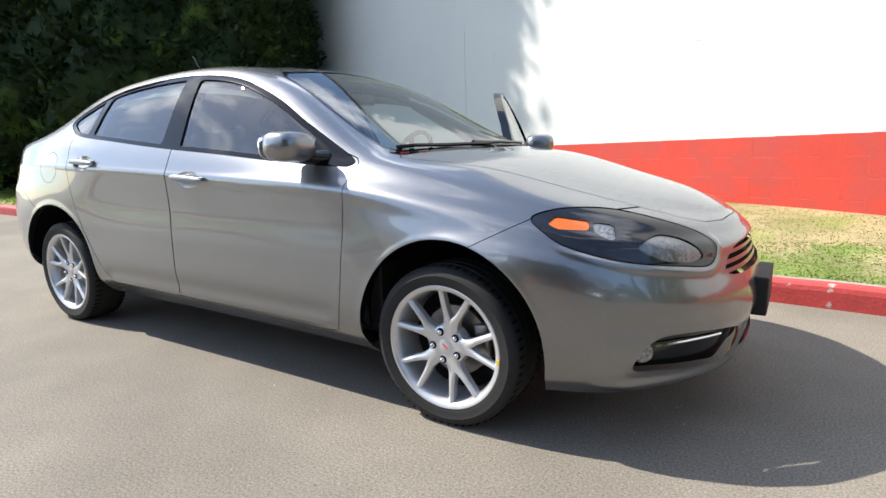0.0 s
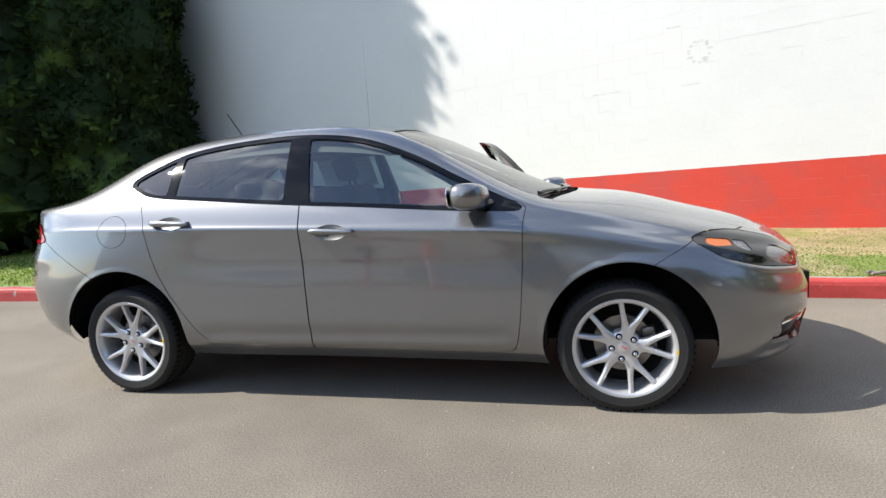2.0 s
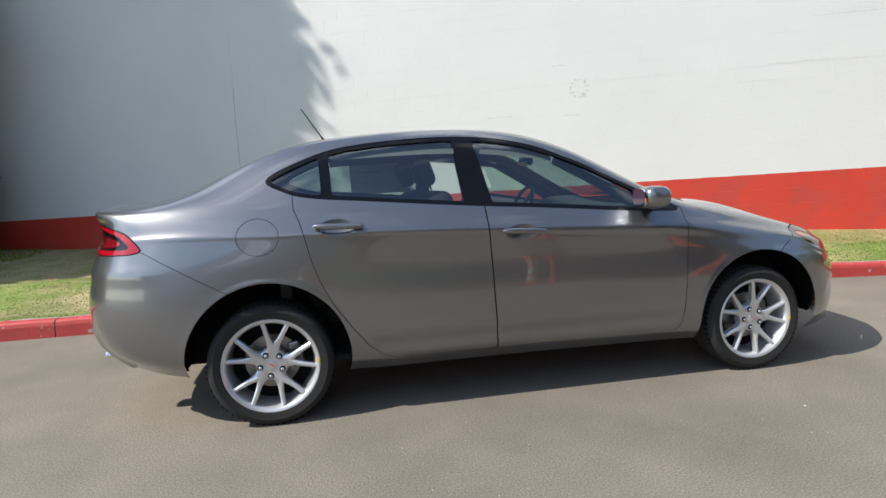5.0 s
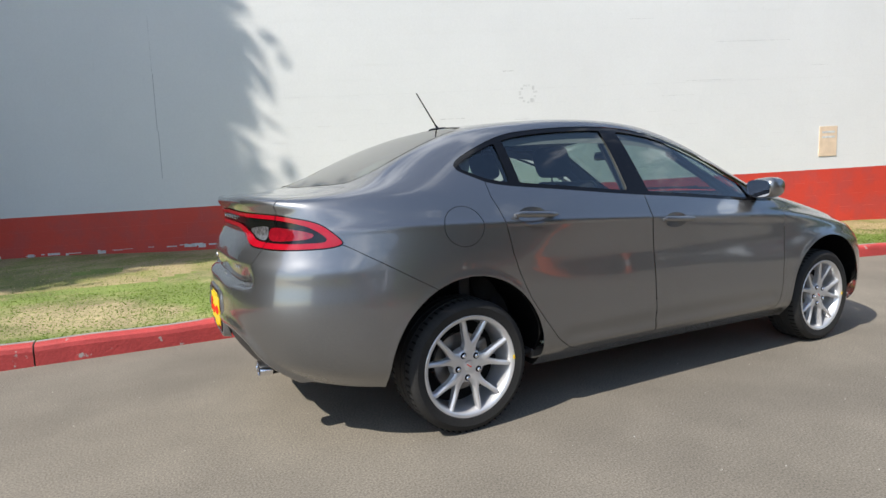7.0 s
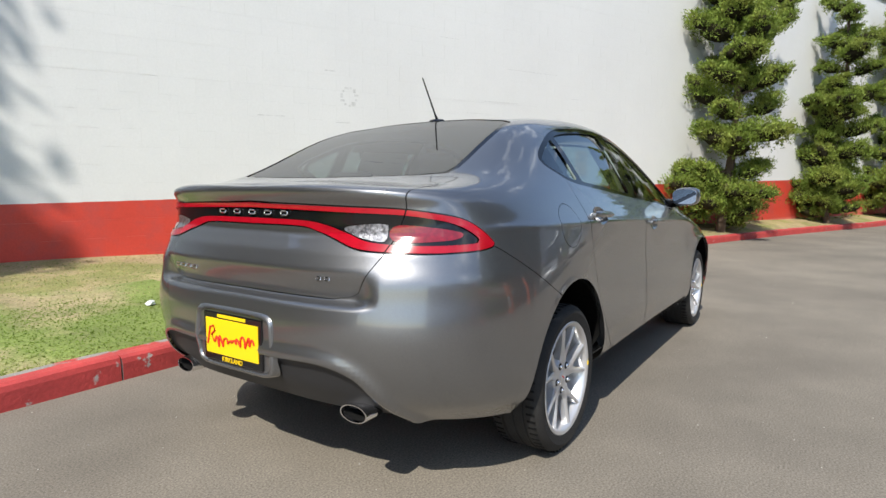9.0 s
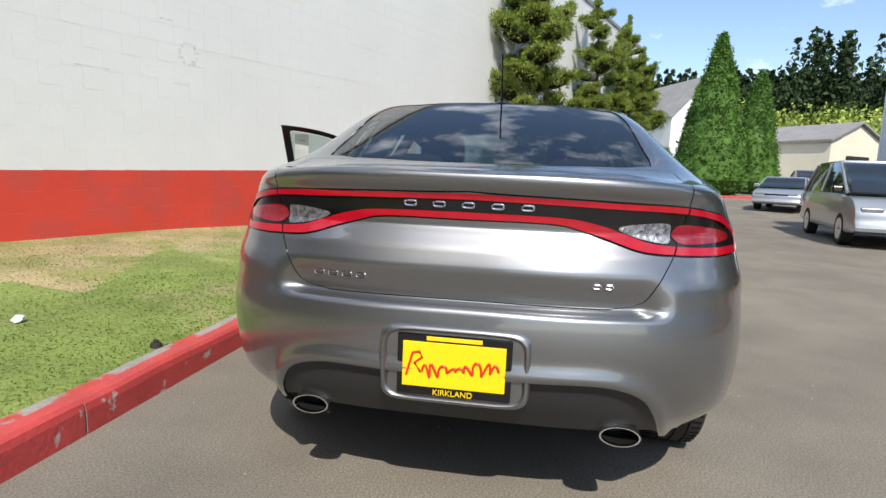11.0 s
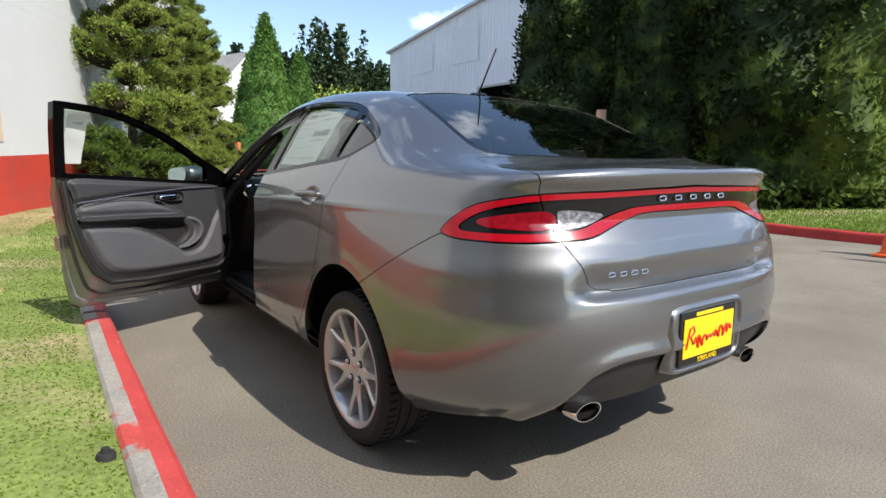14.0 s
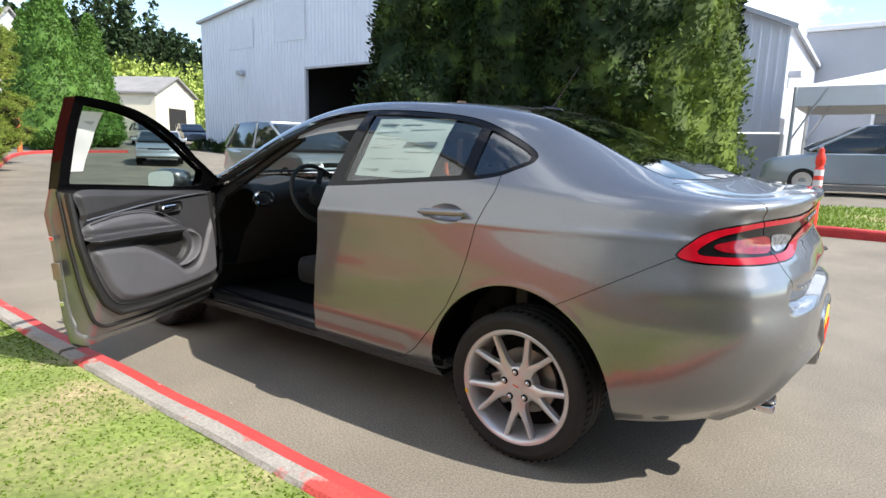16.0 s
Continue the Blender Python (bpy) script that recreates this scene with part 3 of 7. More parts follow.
put("board", at_wall(V), F, M_SIGN_YELLOW, notice, smooth=False)
for k in range(5):
    V, F = slab((7.40, 0.012, 1.20 + k * 0.075), (7.62, 0.014, 1.232 + k * 0.075))
    put("text_bar", at_wall(V), F, M_STAIN if k > 2 else M_SIGN_YELLOW, notice, smooth=False)


# ---- the car's skin ----
# Right half: curves run from the middle of the tail round the side to the middle of the nose, as (x, out, z).
SILL = [(-2.205, 0, .335), (-2.185, .40, .333), (-2.02, .655, .30), (-1.80, .80, .275), (-1.35, .84, .25), (-.85, .815, .225), (-.25, .805, .22),
        (.40, .805, .215), (.95, .815, .21), (1.35, .84, .205), (1.72, .825, .205), (1.95, .71, .20), (2.17, .40, .195), (2.215, 0, .195)]
LOWER = [(-2.27, 0, .435), (-2.25, .42, .433), (-2.075, .74, .40), (-1.82, .875, .37), (-1.35, .905, .34), (-.85, .893, .325), (-.25, .888, .32),
         (.40, .888, .315), (.95, .895, .31), (1.35, .905, .30), (1.72, .885, .29), (1.98, .742, .27), (2.205, .42, .26), (2.275, 0, .26)]
WIDE = [(-2.30, 0, .60), (-2.275, .45, .60), (-2.105, .777, .60), (-1.84, .895, .60), (-1.35, .918, .60), (-.85, .903, .58), (-.25, .898, .57),
        (.40, .898, .56), (.95, .905, .56), (1.35, .918, .55), (1.72, .90, .52), (2.0, .757, .48), (2.245, .44, .45), (2.31, 0, .445)]
UPPER = [(-2.273, 0, 0.77), (-2.248, 0.45, 0.775), (-2.075, 0.77, 0.78), (-1.83, 0.878, 0.78), (-1.35, 0.912, 0.78), (-0.85, 0.894, 0.765), (-0.25, 0.887, 0.75),
         (0.4, 0.887, 0.735), (0.95, 0.892, 0.72), (1.35, 0.912, 0.7), (1.72, 0.885, 0.655), (1.98, 0.742, 0.605), (2.205, 0.43, 0.58), (2.275, 0, 0.575)]
SHOULDER = [(-2.218, 0, 0.93), (-2.193, 0.45, 0.93), (-2.045, 0.742, 0.94), (-1.82, 0.846, 0.95), (-1.35, 0.893, 0.945), (-0.85, 0.894, 0.935), (-0.25, 0.889, 0.915),
            (0.4, 0.886, 0.89), (0.95, 0.884, 0.865), (1.35, 0.868, 0.81), (1.74, 0.815, 0.745), (1.99, 0.675, 0.7), (2.18, 0.41, 0.672), (2.255, 0, 0.662)]
BELT = [(-2.215, 0, 1.085), (-2.19, .44, 1.08), (-2.045, .70, 1.065), (-1.82, .775, 1.078), (-1.35, .808, 1.10), (-.85, .818, 1.083), (-.25, .824, 1.045),
        (.40, .816, 1.005), (.95, .780, .97), (1.35, .75, .895), (1.75, .675, .815), (2.00, .54, .762), (2.13, .335, .732), (2.205, 0, .722)]
RAIL = [(-2.20, 0, 1.09), (-2.13, .36, 1.097), (-2.0, .552, 1.092), (-1.78, .595, 1.138), (-1.33, .592, 1.318), (-.85, .572, 1.408), (-.25, .568, 1.426),
        (.38, .618, 1.278), (.93, .70, 1.012), (1.33, .61, .945), (1.70, .53, .858), (1.94, .42, .805), (2.09, .26, .760), (2.165, 0, .746)]
ROOF = [(-2.19, 0, 1.095), (-2.11, .20, 1.104), (-1.975, .33, 1.105), (-1.74, .36, 1.168), (-1.30, .36, 1.362), (-.85, .36, 1.438), (-.25, .36, 1.452),
        (.36, .36, 1.338), (.98, .41, 1.035), (1.38, .35, .972), (1.72, .29, .888), (1.95, .235, .828), (2.09, .14, .778), (2.155, 0, .756)]
CROWN = [(-2.185, 0, 1.098), (-2.10, 0, 1.107), (-1.97, 0, 1.108), (-1.72, 0, 1.175), (-1.29, 0, 1.376), (-.85, 0, 1.446), (-.25, 0, 1.459),
         (.36, 0, 1.362), (1.03, 0, 1.038), (1.40, 0, .980), (1.73, 0, .898), (1.96, 0, .836), (2.09, 0, .785), (2.15, 0, .762)]


def spline(t, P, q):
    """A natural cubic spline through the points P at t, read at q."""
    t, P, q = np.asarray(t, float), np.asarray(P, float), np.asarray(q, float)
    n = len(t)
    h = np.diff(t)
    A = np.zeros((n, n))
    R = np.zeros((n,) + P.shape[1:])
    A[0, 0] = A[-1, -1] = 1
    for i in range(1, n - 1):
        A[i, i - 1:i + 2] = h[i - 1], 2 * (h[i - 1] + h[i]), h[i]
        R[i] = 6 * ((P[i + 1] - P[i]) / h[i] - (P[i] - P[i - 1]) / h[i - 1])
    M = np.linalg.solve(A, R.reshape(n, -1)).reshape(R.shape)
    k = np.clip(np.searchsorted(t, q, side="right") - 1, 0, n - 2)
    ex = (...,) + (None,) * (P.ndim - 1)
    a, b, hh = (t[k + 1] - q)[ex], (q - t[k])[ex], h[k][ex]
    return (M[k] * a ** 3 + M[k + 1] * b ** 3) / (6 * hh) + (P[k] / hh - M[k] * hh / 6) * a + (P[k + 1] / hh - M[k + 1] * hh / 6) * b


CURVES = np.array([SILL, LOWER, WIDE, UPPER, SHOULDER, BELT, RAIL, ROOF, CROWN])
# two close companions keep the shoulder line crisp
NEAR = np.interp(CURVES[4][:, 0], [-.3, 1.3], [.14, .5])[:, None]
CURVES = np.insert(CURVES, 5, CURVES[4] * (1 - NEAR) + CURVES[5] * NEAR, axis=0)
CURVES = np.insert(CURVES, 4, CURVES[3] * NEAR + CURVES[4] * (1 - NEAR), axis=0)
steps = np.linalg.norm(np.diff(CURVES[2], axis=0), axis=1)
KNOT_U = np.r_[0, np.cumsum(steps)]
NU, NV = 360, 14
# mirrored past the middle at both ends, so that the skin crosses it square
MIR = CURVES * np.array([1, -1, 1])
EXT = np.concatenate([MIR[:, 3:0:-1], CURVES, MIR[:, -2:-5:-1]], axis=1)
EXT_U = np.r_[-KNOT_U[3:0:-1], KNOT_U, 2 * KNOT_U[-1] - KNOT_U[-2:-5:-1]]
LINES = np.stack([spline(EXT_U, c, np.linspace(0, KNOT_U[-1], NU)) for c in EXT])
LINES[:, [0, -1], 1] = 0


def across(C, n):
    """Centripetal Catmull-Rom from curve to curve, mirrored at the crown."""
    top = C[-2] * np.array([1, -1, 1])
    first = 2 * C[0] - C[1]
    P = np.concatenate([first[None], C, top[None]])
    rows = []
    for i in range(1, len(P) - 2):
        p0, p1, p2, p3 = P[i - 1], P[i], P[i + 1], P[i + 2]
        d = [np.maximum(np.linalg.norm(b - a, axis=-1), 1e-3)[:, None] ** 0.5 for a, b in ((p0, p1), (p1, p2), (p2, p3))]
        m1 = (p1 - p0) / d[0] - (p2 - p0) / (d[0] + d[1]) + (p2 - p1) / d[1]
        m2 = (p2 - p1) / d[1] - (p3 - p1) / (d[1] + d[2]) + (p3 - p2) / d[2]
        m1, m2 = m1 * d[1], m2 * d[1]
        for k in range(n):
            s = k / n
            rows.append((2 * s ** 3 - 3 * s ** 2 + 1) * p1 + (s ** 3 - 2 * s ** 2 + s) * m1 + (-2 * s ** 3 + 3 * s ** 2) * p2 + (s ** 3 - s ** 2) * m2)
    rows.append(P[-2])
    return np.stack(rows)


GRID = across(LINES, NV)
GRID[:, :, 1] = np.maximum(GRID[:, :, 1], 0)
GRID[:, [0, -1], 1] = 0
GRID[-1, :, 1] = 0


def sheet_of(G):
    dv, du = np.gradient(G, axis=0), np.gradient(G, axis=1)
    N = np.cross(du, dv)
    # at the middle the skin is square to it
    ln = np.linalg.norm(N, axis=-1)
    bad = ln < 1e-9
    N[bad] = (0, 0, 1)
    ln[bad] = 1
    N /= ln[..., None]
    if N[G.shape[0] // 3, G.shape[1] // 2, 1] < 0:
        N = -N
    for row in (N[-1], N[:, 0], N[:, -1]):
        row[:, 1] = 0
        row /= np.maximum(np.linalg.norm(row, axis=1), 1e-6)[:, None]
    a, b = G.shape[:2]
    i = np.arange(a * b).reshape(a, b)
    q = np.stack([i[:-1, :-1], i[1:, :-1], i[1:, 1:], i[:-1, 1:]], -1).reshape(-1, 4)
    T = np.concatenate([q[:, [0, 1, 2]], q[:, [0, 2, 3]]])
    V = G.reshape(-1, 3)
    ar = np.linalg.norm(np.cross(V[T[:, 1]] - V[T[:, 0]], V[T[:, 2]] - V[T[:, 0]]), axis=1)
    T = T[ar > 1e-9]
    NN = N.reshape(-1, 3)
    fn = np.cross(V[T[:, 1]] - V[T[:, 0]], V[T[:, 2]] - V[T[:, 0]])
    if (fn * NN[T[:, 0]]).sum(1).mean() < 0:
        T = T[:, ::-1]
    return V, NN, T


def compact(V, N, T):
    u, inv = np.unique(T, return_inverse=True)
    return V[u], N[u], inv.reshape(T.shape)


def split(S, f):
    """Cuts a sheet of triangles along f = 0. Returns what lies where f < 0, and the rest."""
    V, N, T = S
    v = f(V[:, 0], V[:, 1], V[:, 2])
    v = np.where(np.abs(v) < 1e-6, 1e-6, v)
    s = v[T] > 0
    c = s.sum(1)
    tin, tout = [T[c == 0]], [T[c == 3]]
    V2, N2 = [V], [N]
    base = len(V)
    for lone in (1, 2):
        t = T[c == lone]
        if not len(t):
            continue
        st = s[c == lone]
        k = np.argmax(st if lone == 1 else ~st, axis=1)
        r = np.arange(len(t))
        a, b, d = t[r, k], t[r, (k + 1) % 3], t[r, (k + 2) % 3]

        def mid(p, q):
            w = (v[p] / (v[p] - v[q]))[:, None]
            nn = N[p] * (1 - w) + N[q] * w
            return V[p] * (1 - w) + V[q] * w, nn / np.maximum(np.linalg.norm(nn, axis=1), 1e-9)[:, None]

        p1, n1 = mid(a, b)
        p2, n2 = mid(a, d)
        i1 = base + np.arange(len(t))
        i2 = i1 + len(t)
        V2 += [p1, p2]
        N2 += [n1, n2]
        base += 2 * len(t)
        tip = np.stack([a, i1, i2], -1)
        quad = np.concatenate([np.stack([i1, b, d], -1), np.stack([i1, d, i2], -1)])
        (tout if lone == 1 else tin).append(tip)
        (tin if lone == 1 else tout).append(quad)
    V2, N2 = np.concatenate(V2), np.concatenate(N2)
    # weld the twins along the cut
    key = np.round(V2 * 1e6).astype(np.int64)
    _, first, inv = np.unique(key, axis=0, return_index=True, return_inverse=True)
    inv = first[inv.reshape(-1)]

    def done(ts):
        T3 = inv[np.concatenate(ts)]
        ok = (T3[:, 0] != T3[:, 1]) & (T3[:, 1] != T3[:, 2]) & (T3[:, 0] != T3[:, 2])
        return compact(V2, N2, T3[ok])

    return done(tin), done(tout)


def loop(pts, n=8):
    """A closed smooth outline through a few points."""
    P = np.array(pts, float)
    k = len(P)
    out = []
    for i in range(k):
        p0, p1, p2, p3 = P[i - 1], P[i], P[(i + 1) % k], P[(i + 2) % k]
        for s in np.arange(n) / n:
            out.append(0.5 * (2 * p1 + (p2 - p0) * s + (2 * p0 - 5 * p1 + 4 * p2 - p3) * s ** 2 + (3 * p1 - p0 - 3 * p2 + p3) * s ** 3))
    return np.array(out)


def poly_field(P):
    """The signed distance to a polygon, negative inside."""
    P = np.asarray(P, float)
    Q = np.roll(P, -1, 0)

    def f(a, b):
        p = np.stack([a, b], -1)
        best = np.full(len(a), 1e9)
        ins = np.zeros(len(a), bool)
        for u, w in zip(P, Q):
            e, d = w - u, p - u
            h = np.clip((d @ e) / max(e @ e, 1e-12), 0, 1)
            best = np.minimum(best, np.linalg.norm(d - h[:, None] * e, axis=1))
            cross = ((u[1] > p[:, 1]) != (w[1] > p[:, 1]))
            xx = u[0] + (p[:, 1] - u[1]) * e[0] / (e[1] if abs(e[1]) > 1e-12 else 1e-12)
            ins ^= cross & (p[:, 0] < xx)
        return np.where(ins, -best, best)
    return f


def side(P, need=0.5):
    g = poly_field(P)
    return lambda x, w, z: np.maximum(g(x, z), need - w)


def plan(P):
    g = poly_field(P)
    return lambda x, w, z: np.maximum(g(x, w), 0.70 - z)


def tailwise(P):
    g = poly_field(P)
    return lambda x, w, z: np.maximum(g(w + x + 2.3, z), x + 1.5)


def nosewise(P):
    g = poly_field(P)
    return lambda x, w, z: np.maximum(g(x - w, z), 1.4 - x)


def frontal(P):
    g = poly_field(P)
    return lambda x, w, z: np.maximum(g(w, z), 1.6 - x)


def shift(f, d):
    return lambda x, w, z: f(x, w, z) + d


def inset(S, d):
    V, N, T = S
    return V - N * d, N, T


AXLE_F, AXLE_R, HUB_Z = 1.3515, -1.3515, 0.317
DLO = loop([(-1.33, 1.205), (-1.17, 1.292), (-.95, 1.362), (-.60, 1.398), (-.26, 1.402), (.05, 1.362), (.34, 1.258), (.57, 1.140), (.76, 1.045), (.875, .990), (.905, .968), (.885, .952), (.82, .952),
            (.55, .968), (.10, 1.005), (-.33, 1.036), (-.80, 1.078), (-1.12, 1.108), (-1.25, 1.145)], 6)
ARCH_F = lambda x, w, z: np.hypot((x - AXLE_F - 0.016) / 1.0, (z - HUB_Z - 0.012) / 1.0) - 0.381
ARCH_R = lambda x, w, z: np.hypot((x - AXLE_R) / 1.0, (z - HUB_Z - 0.010) / 1.0) - 0.392
F_DOOR = np.array([(-.199, .283), (-.2165, .72), (-.2345, 1.02), (-.24, 1.15), (.5, 1.10), (.76, 1.03), (.90, .985), (.922, .965), (.912, .90), (.906, .70), (.888, .46), (.872, .345), (.852, .293), (.80, .280)])
R_DOOR = np.array([(-.2020, .283), (-.2195, .72), (-.2375, 1.02), (-.243, 1.2), (-1.205, 1.2), (-1.20, 1.06), (-1.175, 1.0), (-1.155, .93), (-1.125, .80), (-1.09, .70), (-1.03, .58), (-.945, .46), (-.87, .365), (-.80, .310), (-.74, .286)])
WINDSHIELD = np.array([(.205, -.1), (.20, .20), (.185, .38), (.19, .46), (.26, .515), (.50, .560), (.75, .605), (.93, .640), (1.0, .60), (1.055, .40), (1.08, .20), (1.085, -.1)])
COWL = np.array([(.96, -.1), (.96, .63), (.985, .675), (1.04, .665), (1.115, .40), (1.15, .2), (1.155, -.1)])
REAR_GLASS = np.array([(-1.09, -.1), (-1.095, .25), (-1.125, .42), (-1.185, .505), (-1.36, .535), (-1.57, .555), (-1.72, .570), (-1.785, .565), (-1.835, .48), (-1.875, .25), (-1.885, -.1)])
HOOD = np.array([(1.10, -.1), (1.08, .40), (1.02, .64), (1.05, .69), (1.20, .635), (1.393, .577), (1.60, .537), (1.76, .510), (1.88, .486), (1.97, .458), (2.06, .405), (2.13, .31), (2.172, .18), (2.188, .0), (2.188, -.1)])
TAIL = loop([(-.08, 1.033), (.24, 1.032), (.52, 1.026), (.79, 1.019), (.98, 1.002), (1.09, .983), (1.17, .950), (1.225, .915), (1.235, .893), (1.17, .880), (1.06, .875), (.90, .872), (.74, .874), (.60, .882), (.50, .912), (.42, .936), (.32, .950), (-.08, .957)], 5)
TAIL_IN = loop([(-.08, 1.011), (.24, 1.010), (.52, 1.004), (.79, .997), (.95, .982), (1.04, .966), (1.11, .942), (1.15, .919), (1.14, .906), (1.06, .902), (.90, .899), (.76, .901), (.64, .910), (.555, .937), (.46, .961), (.34, .973), (-.08, .979)], 5)
HEAD = loop([(.862, .784), (.98, .808), (1.135, .812), (1.328, .797), (1.578, .748), (1.74, .700), (1.762, .655), (1.69, .614), (1.495, .627), (1.205, .655), (.982, .700), (.893, .742)], 6)
GRILLE = loop([(-.1, .660), (.15, .660), (.27, .655), (.345, .630), (.392, .598), (.385, .570), (.30, .557), (.15, .552), (-.1, .55)], 5)
INTAKE = loop([(-.1, .420), (.18, .418), (.25, .40), (.265, .34), (.25, .278), (.18, .262), (-.1, .26)], 5)
FOG = loop([(.742, .30), (.705, .390), (.613, .406), (.42, .388), (.345, .368), (.335, .31), (.375, .258), (.50, .264), (.66, .282)], 5)


def lid(x, w, z):
    edge = np.interp(z, [.715, .726, .748, .87, 1.005, 1.07, 1.2], [.40, .47, .515, .586, .632, .640, .65])
    return np.maximum(np.maximum(w - edge, .720 - z), x + 1.905 - 0.085 * np.clip(w / .62, 0, 1) ** 3)


def rear_bumper(x, w, z):
    line = np.interp(x, [-1.95, -1.89, -1.755, -1.567, -1.50], [.91, .888, .812, .705, .668])
    line = np.where(w < 0.62, .95, line)
    return np.maximum(z - line, x + 1.40)


def front_bumper(x, w, z):
    line = np.interp(x, [1.40, 1.475, 1.53, 1.66, 1.80, 2.4], [.655, .690, .719, .785, .80, .80])
    return np.maximum(z - line, 1.40 - x)


VALANCE = poly_field(loop([(-.3, .1), (-.3, .506), (0, .507), (.20, .512), (.37, .516), (.455, .505), (.522, .475), (.562, .42), (.592, .35), (.63, .26), (.67, .1), (.3, .05)], 4))


def diffuser(x, w, z):
    return np.maximum(VALANCE(w, z), x + 2.06)


fuel_cap = lambda x, w, z: np.maximum(np.hypot(x + 1.37, (z - .936) * 1.12) - .097, .6 - w)



def pressed(S):
    """Presses the tail's folds into the skin: the lid's lower fold, the ledge under the lamp, the ridge over the valance."""
    V, N, T = S
    x, w, z = V.T
    back = np.clip((-1.75 - x) / .2, 0, 1)
    lid_zone = np.clip((.60 - w) / .10, 0, 1) * back
    lid_zone = lid_zone * lid_zone * (3 - 2 * lid_zone)
    d = -.048 * np.clip((.815 - z) / .085, 0, 1) * np.clip((z - .708) / .014, 0, 1) * lid_zone
    corner = np.clip((w - .36) / .26, 0, 1) * back
    corner = corner * corner * (3 - 2 * corner)
    d += .007 * np.exp(-((z - .785) / .045) ** 2) * corner
    f = diffuser(x, w, z)
    d += .016 * np.exp(-((f - .012) / .026) ** 2) * np.clip((-1.9 - x) / .12, 0, 1)
    fore = np.clip((x - 1.86) / .12, 0, 1)
    d += fore * (.016 * np.exp(-((z - .232) / .020) ** 2) - .012 * np.exp(-((z - .44) / .05) ** 2) * np.clip((w - .25) / .15, 0, 1))
    d += .007 * np.exp(-((nosewise(HEAD)(x, w, z) - .016) / .012) ** 2) * np.clip((.72 - z) / .04, 0, 1) * np.clip((x - 1.4) / .1, 0, 1)
    flank = np.clip((w - .70) / .08, 0, 1)
    for arch in (ARCH_F, ARCH_R):
        e = arch(x, w, z)
        d += flank * .003 * np.exp(-((e - .002) / .014) ** 2)
    mid = np.clip((.86 - np.abs(x - .0)) / .06, 0, 1) * flank
    d += mid * (.006 * np.exp(-((z - .318) / .016) ** 2) - .006 * np.exp(-((z - .370) / .03) ** 2))
    nv = len(GRID)
    G = V + N * d[:, None]
    # the lip of the boot lid stands out over the lamps
    tail_end = np.clip((-1.98 - x) / .16, 0, 1) * np.clip((.80 - w) / .10, 0, 1)
    G[:, 0] += tail_end * (-.014 * np.clip((z - 1.040) / .030, 0, 1) + .014 * np.clip((1.045 - z) / .02, 0, 1) * np.clip((z - .87) / .06, 0, 1))
    G = G.reshape(nv, -1, 3)
    G[:, [0, -1], 1] = 0
    G[-1, :, 1] = 0
    return sheet_of(G)


SKIN = pressed(sheet_of(GRID))
GAP = 0.0018


def carve(S, f, gap=GAP):
    """Takes a panel out of the skin: the panel, the strip of its seam, and what is left."""
    a, b = split(S, shift(f, gap))
    strip, c = split(b, shift(f, -gap))
    return a, strip, c


panels = {}
rest_skin = SKIN
_, rest_skin = split(rest_skin, ARCH_F)
_, rest_skin = split(rest_skin, ARCH_R)
seams = []
dlo, rest_skin = split(rest_skin, side(DLO, 0.3))
panels["windshield"], rim, rest_skin = carve(rest_skin, plan(WINDSHIELD), 0.012)
panels["windshield_band"] = rim
panels["rear_glass"], rim, rest_skin = carve(rest_skin, plan(REAR_GLASS), 0.012)
panels["rear_glass_band"] = rim
panels["cowl"], rest_skin = split(rest_skin, plan(COWL))
panels["tail_lamp"], rest_skin = split(rest_skin, tailwise(TAIL))
panels["head_lamp"], s, rest_skin = carve(rest_skin, nosewise(HEAD), 0.002)
seams.append(s)
for nm, f in (("hood", plan(HOOD)), ("trunk_lid", lid), ("front_door", side(F_DOOR)), ("rear_door", side(R_DOOR)), ("fuel_cap", fuel_cap)):
    panels[nm], s, rest_skin = carve(rest_skin, f, 0.0014 if nm == "fuel_cap" else GAP)
    seams.append(s)
for nm, f in (("rear_bumper", rear_bumper), ("front_bumper", front_bumper)):
    panels[nm], s, rest_skin = carve(rest_skin, f, 0.0016)
    seams.append(s)
panels["diffuser"], panels["rear_bumper"] = split(panels["rear_bumper"], diffuser)
for nm, P in (("grille", GRILLE), ("intake", INTAKE), ("fog_pocket", FOG)):
    panels[nm], panels["front_bumper"] = split(panels["front_bumper"], frontal(P))
panels["body"] = rest_skin

# the side glass and its frames
g_dlo = poly_field(DLO)
B_BACK = lambda x, z: x - np.interp(z, [1.0, 1.45], [-.333, -.362])
B_FRONT = lambda x, z: x - np.interp(z, [1.0, 1.45], [-.180, -.255])
B_LINE = lambda x, z: x - np.interp(z, [1.0, 1.45], [-.233, -.312])
Q_BACK = lambda x, z: x - np.interp(z, [1.1, 1.35], [-1.062, -1.070])
Q_FRONT = lambda x, z: x - np.interp(z, [1.1, 1.35], [-1.008, -1.018])
SAIL = lambda x, z: x - np.interp(z, [.94, 1.13], [.70, .635])
dlo_f, dlo_r = split(dlo, lambda x, w, z: -B_LINE(x, z))
win = {}
win["front_glass"], win["front_frame"] = split(dlo_f, lambda x, w, z: np.maximum(np.maximum(g_dlo(x, z) + .022, -B_FRONT(x, z)), SAIL(x, z)))
win["rear_glass"], fr = split(dlo_r, lambda x, w, z: np.maximum(np.maximum(g_dlo(x, z) + .022, B_BACK(x, z)), -Q_FRONT(x, z)))
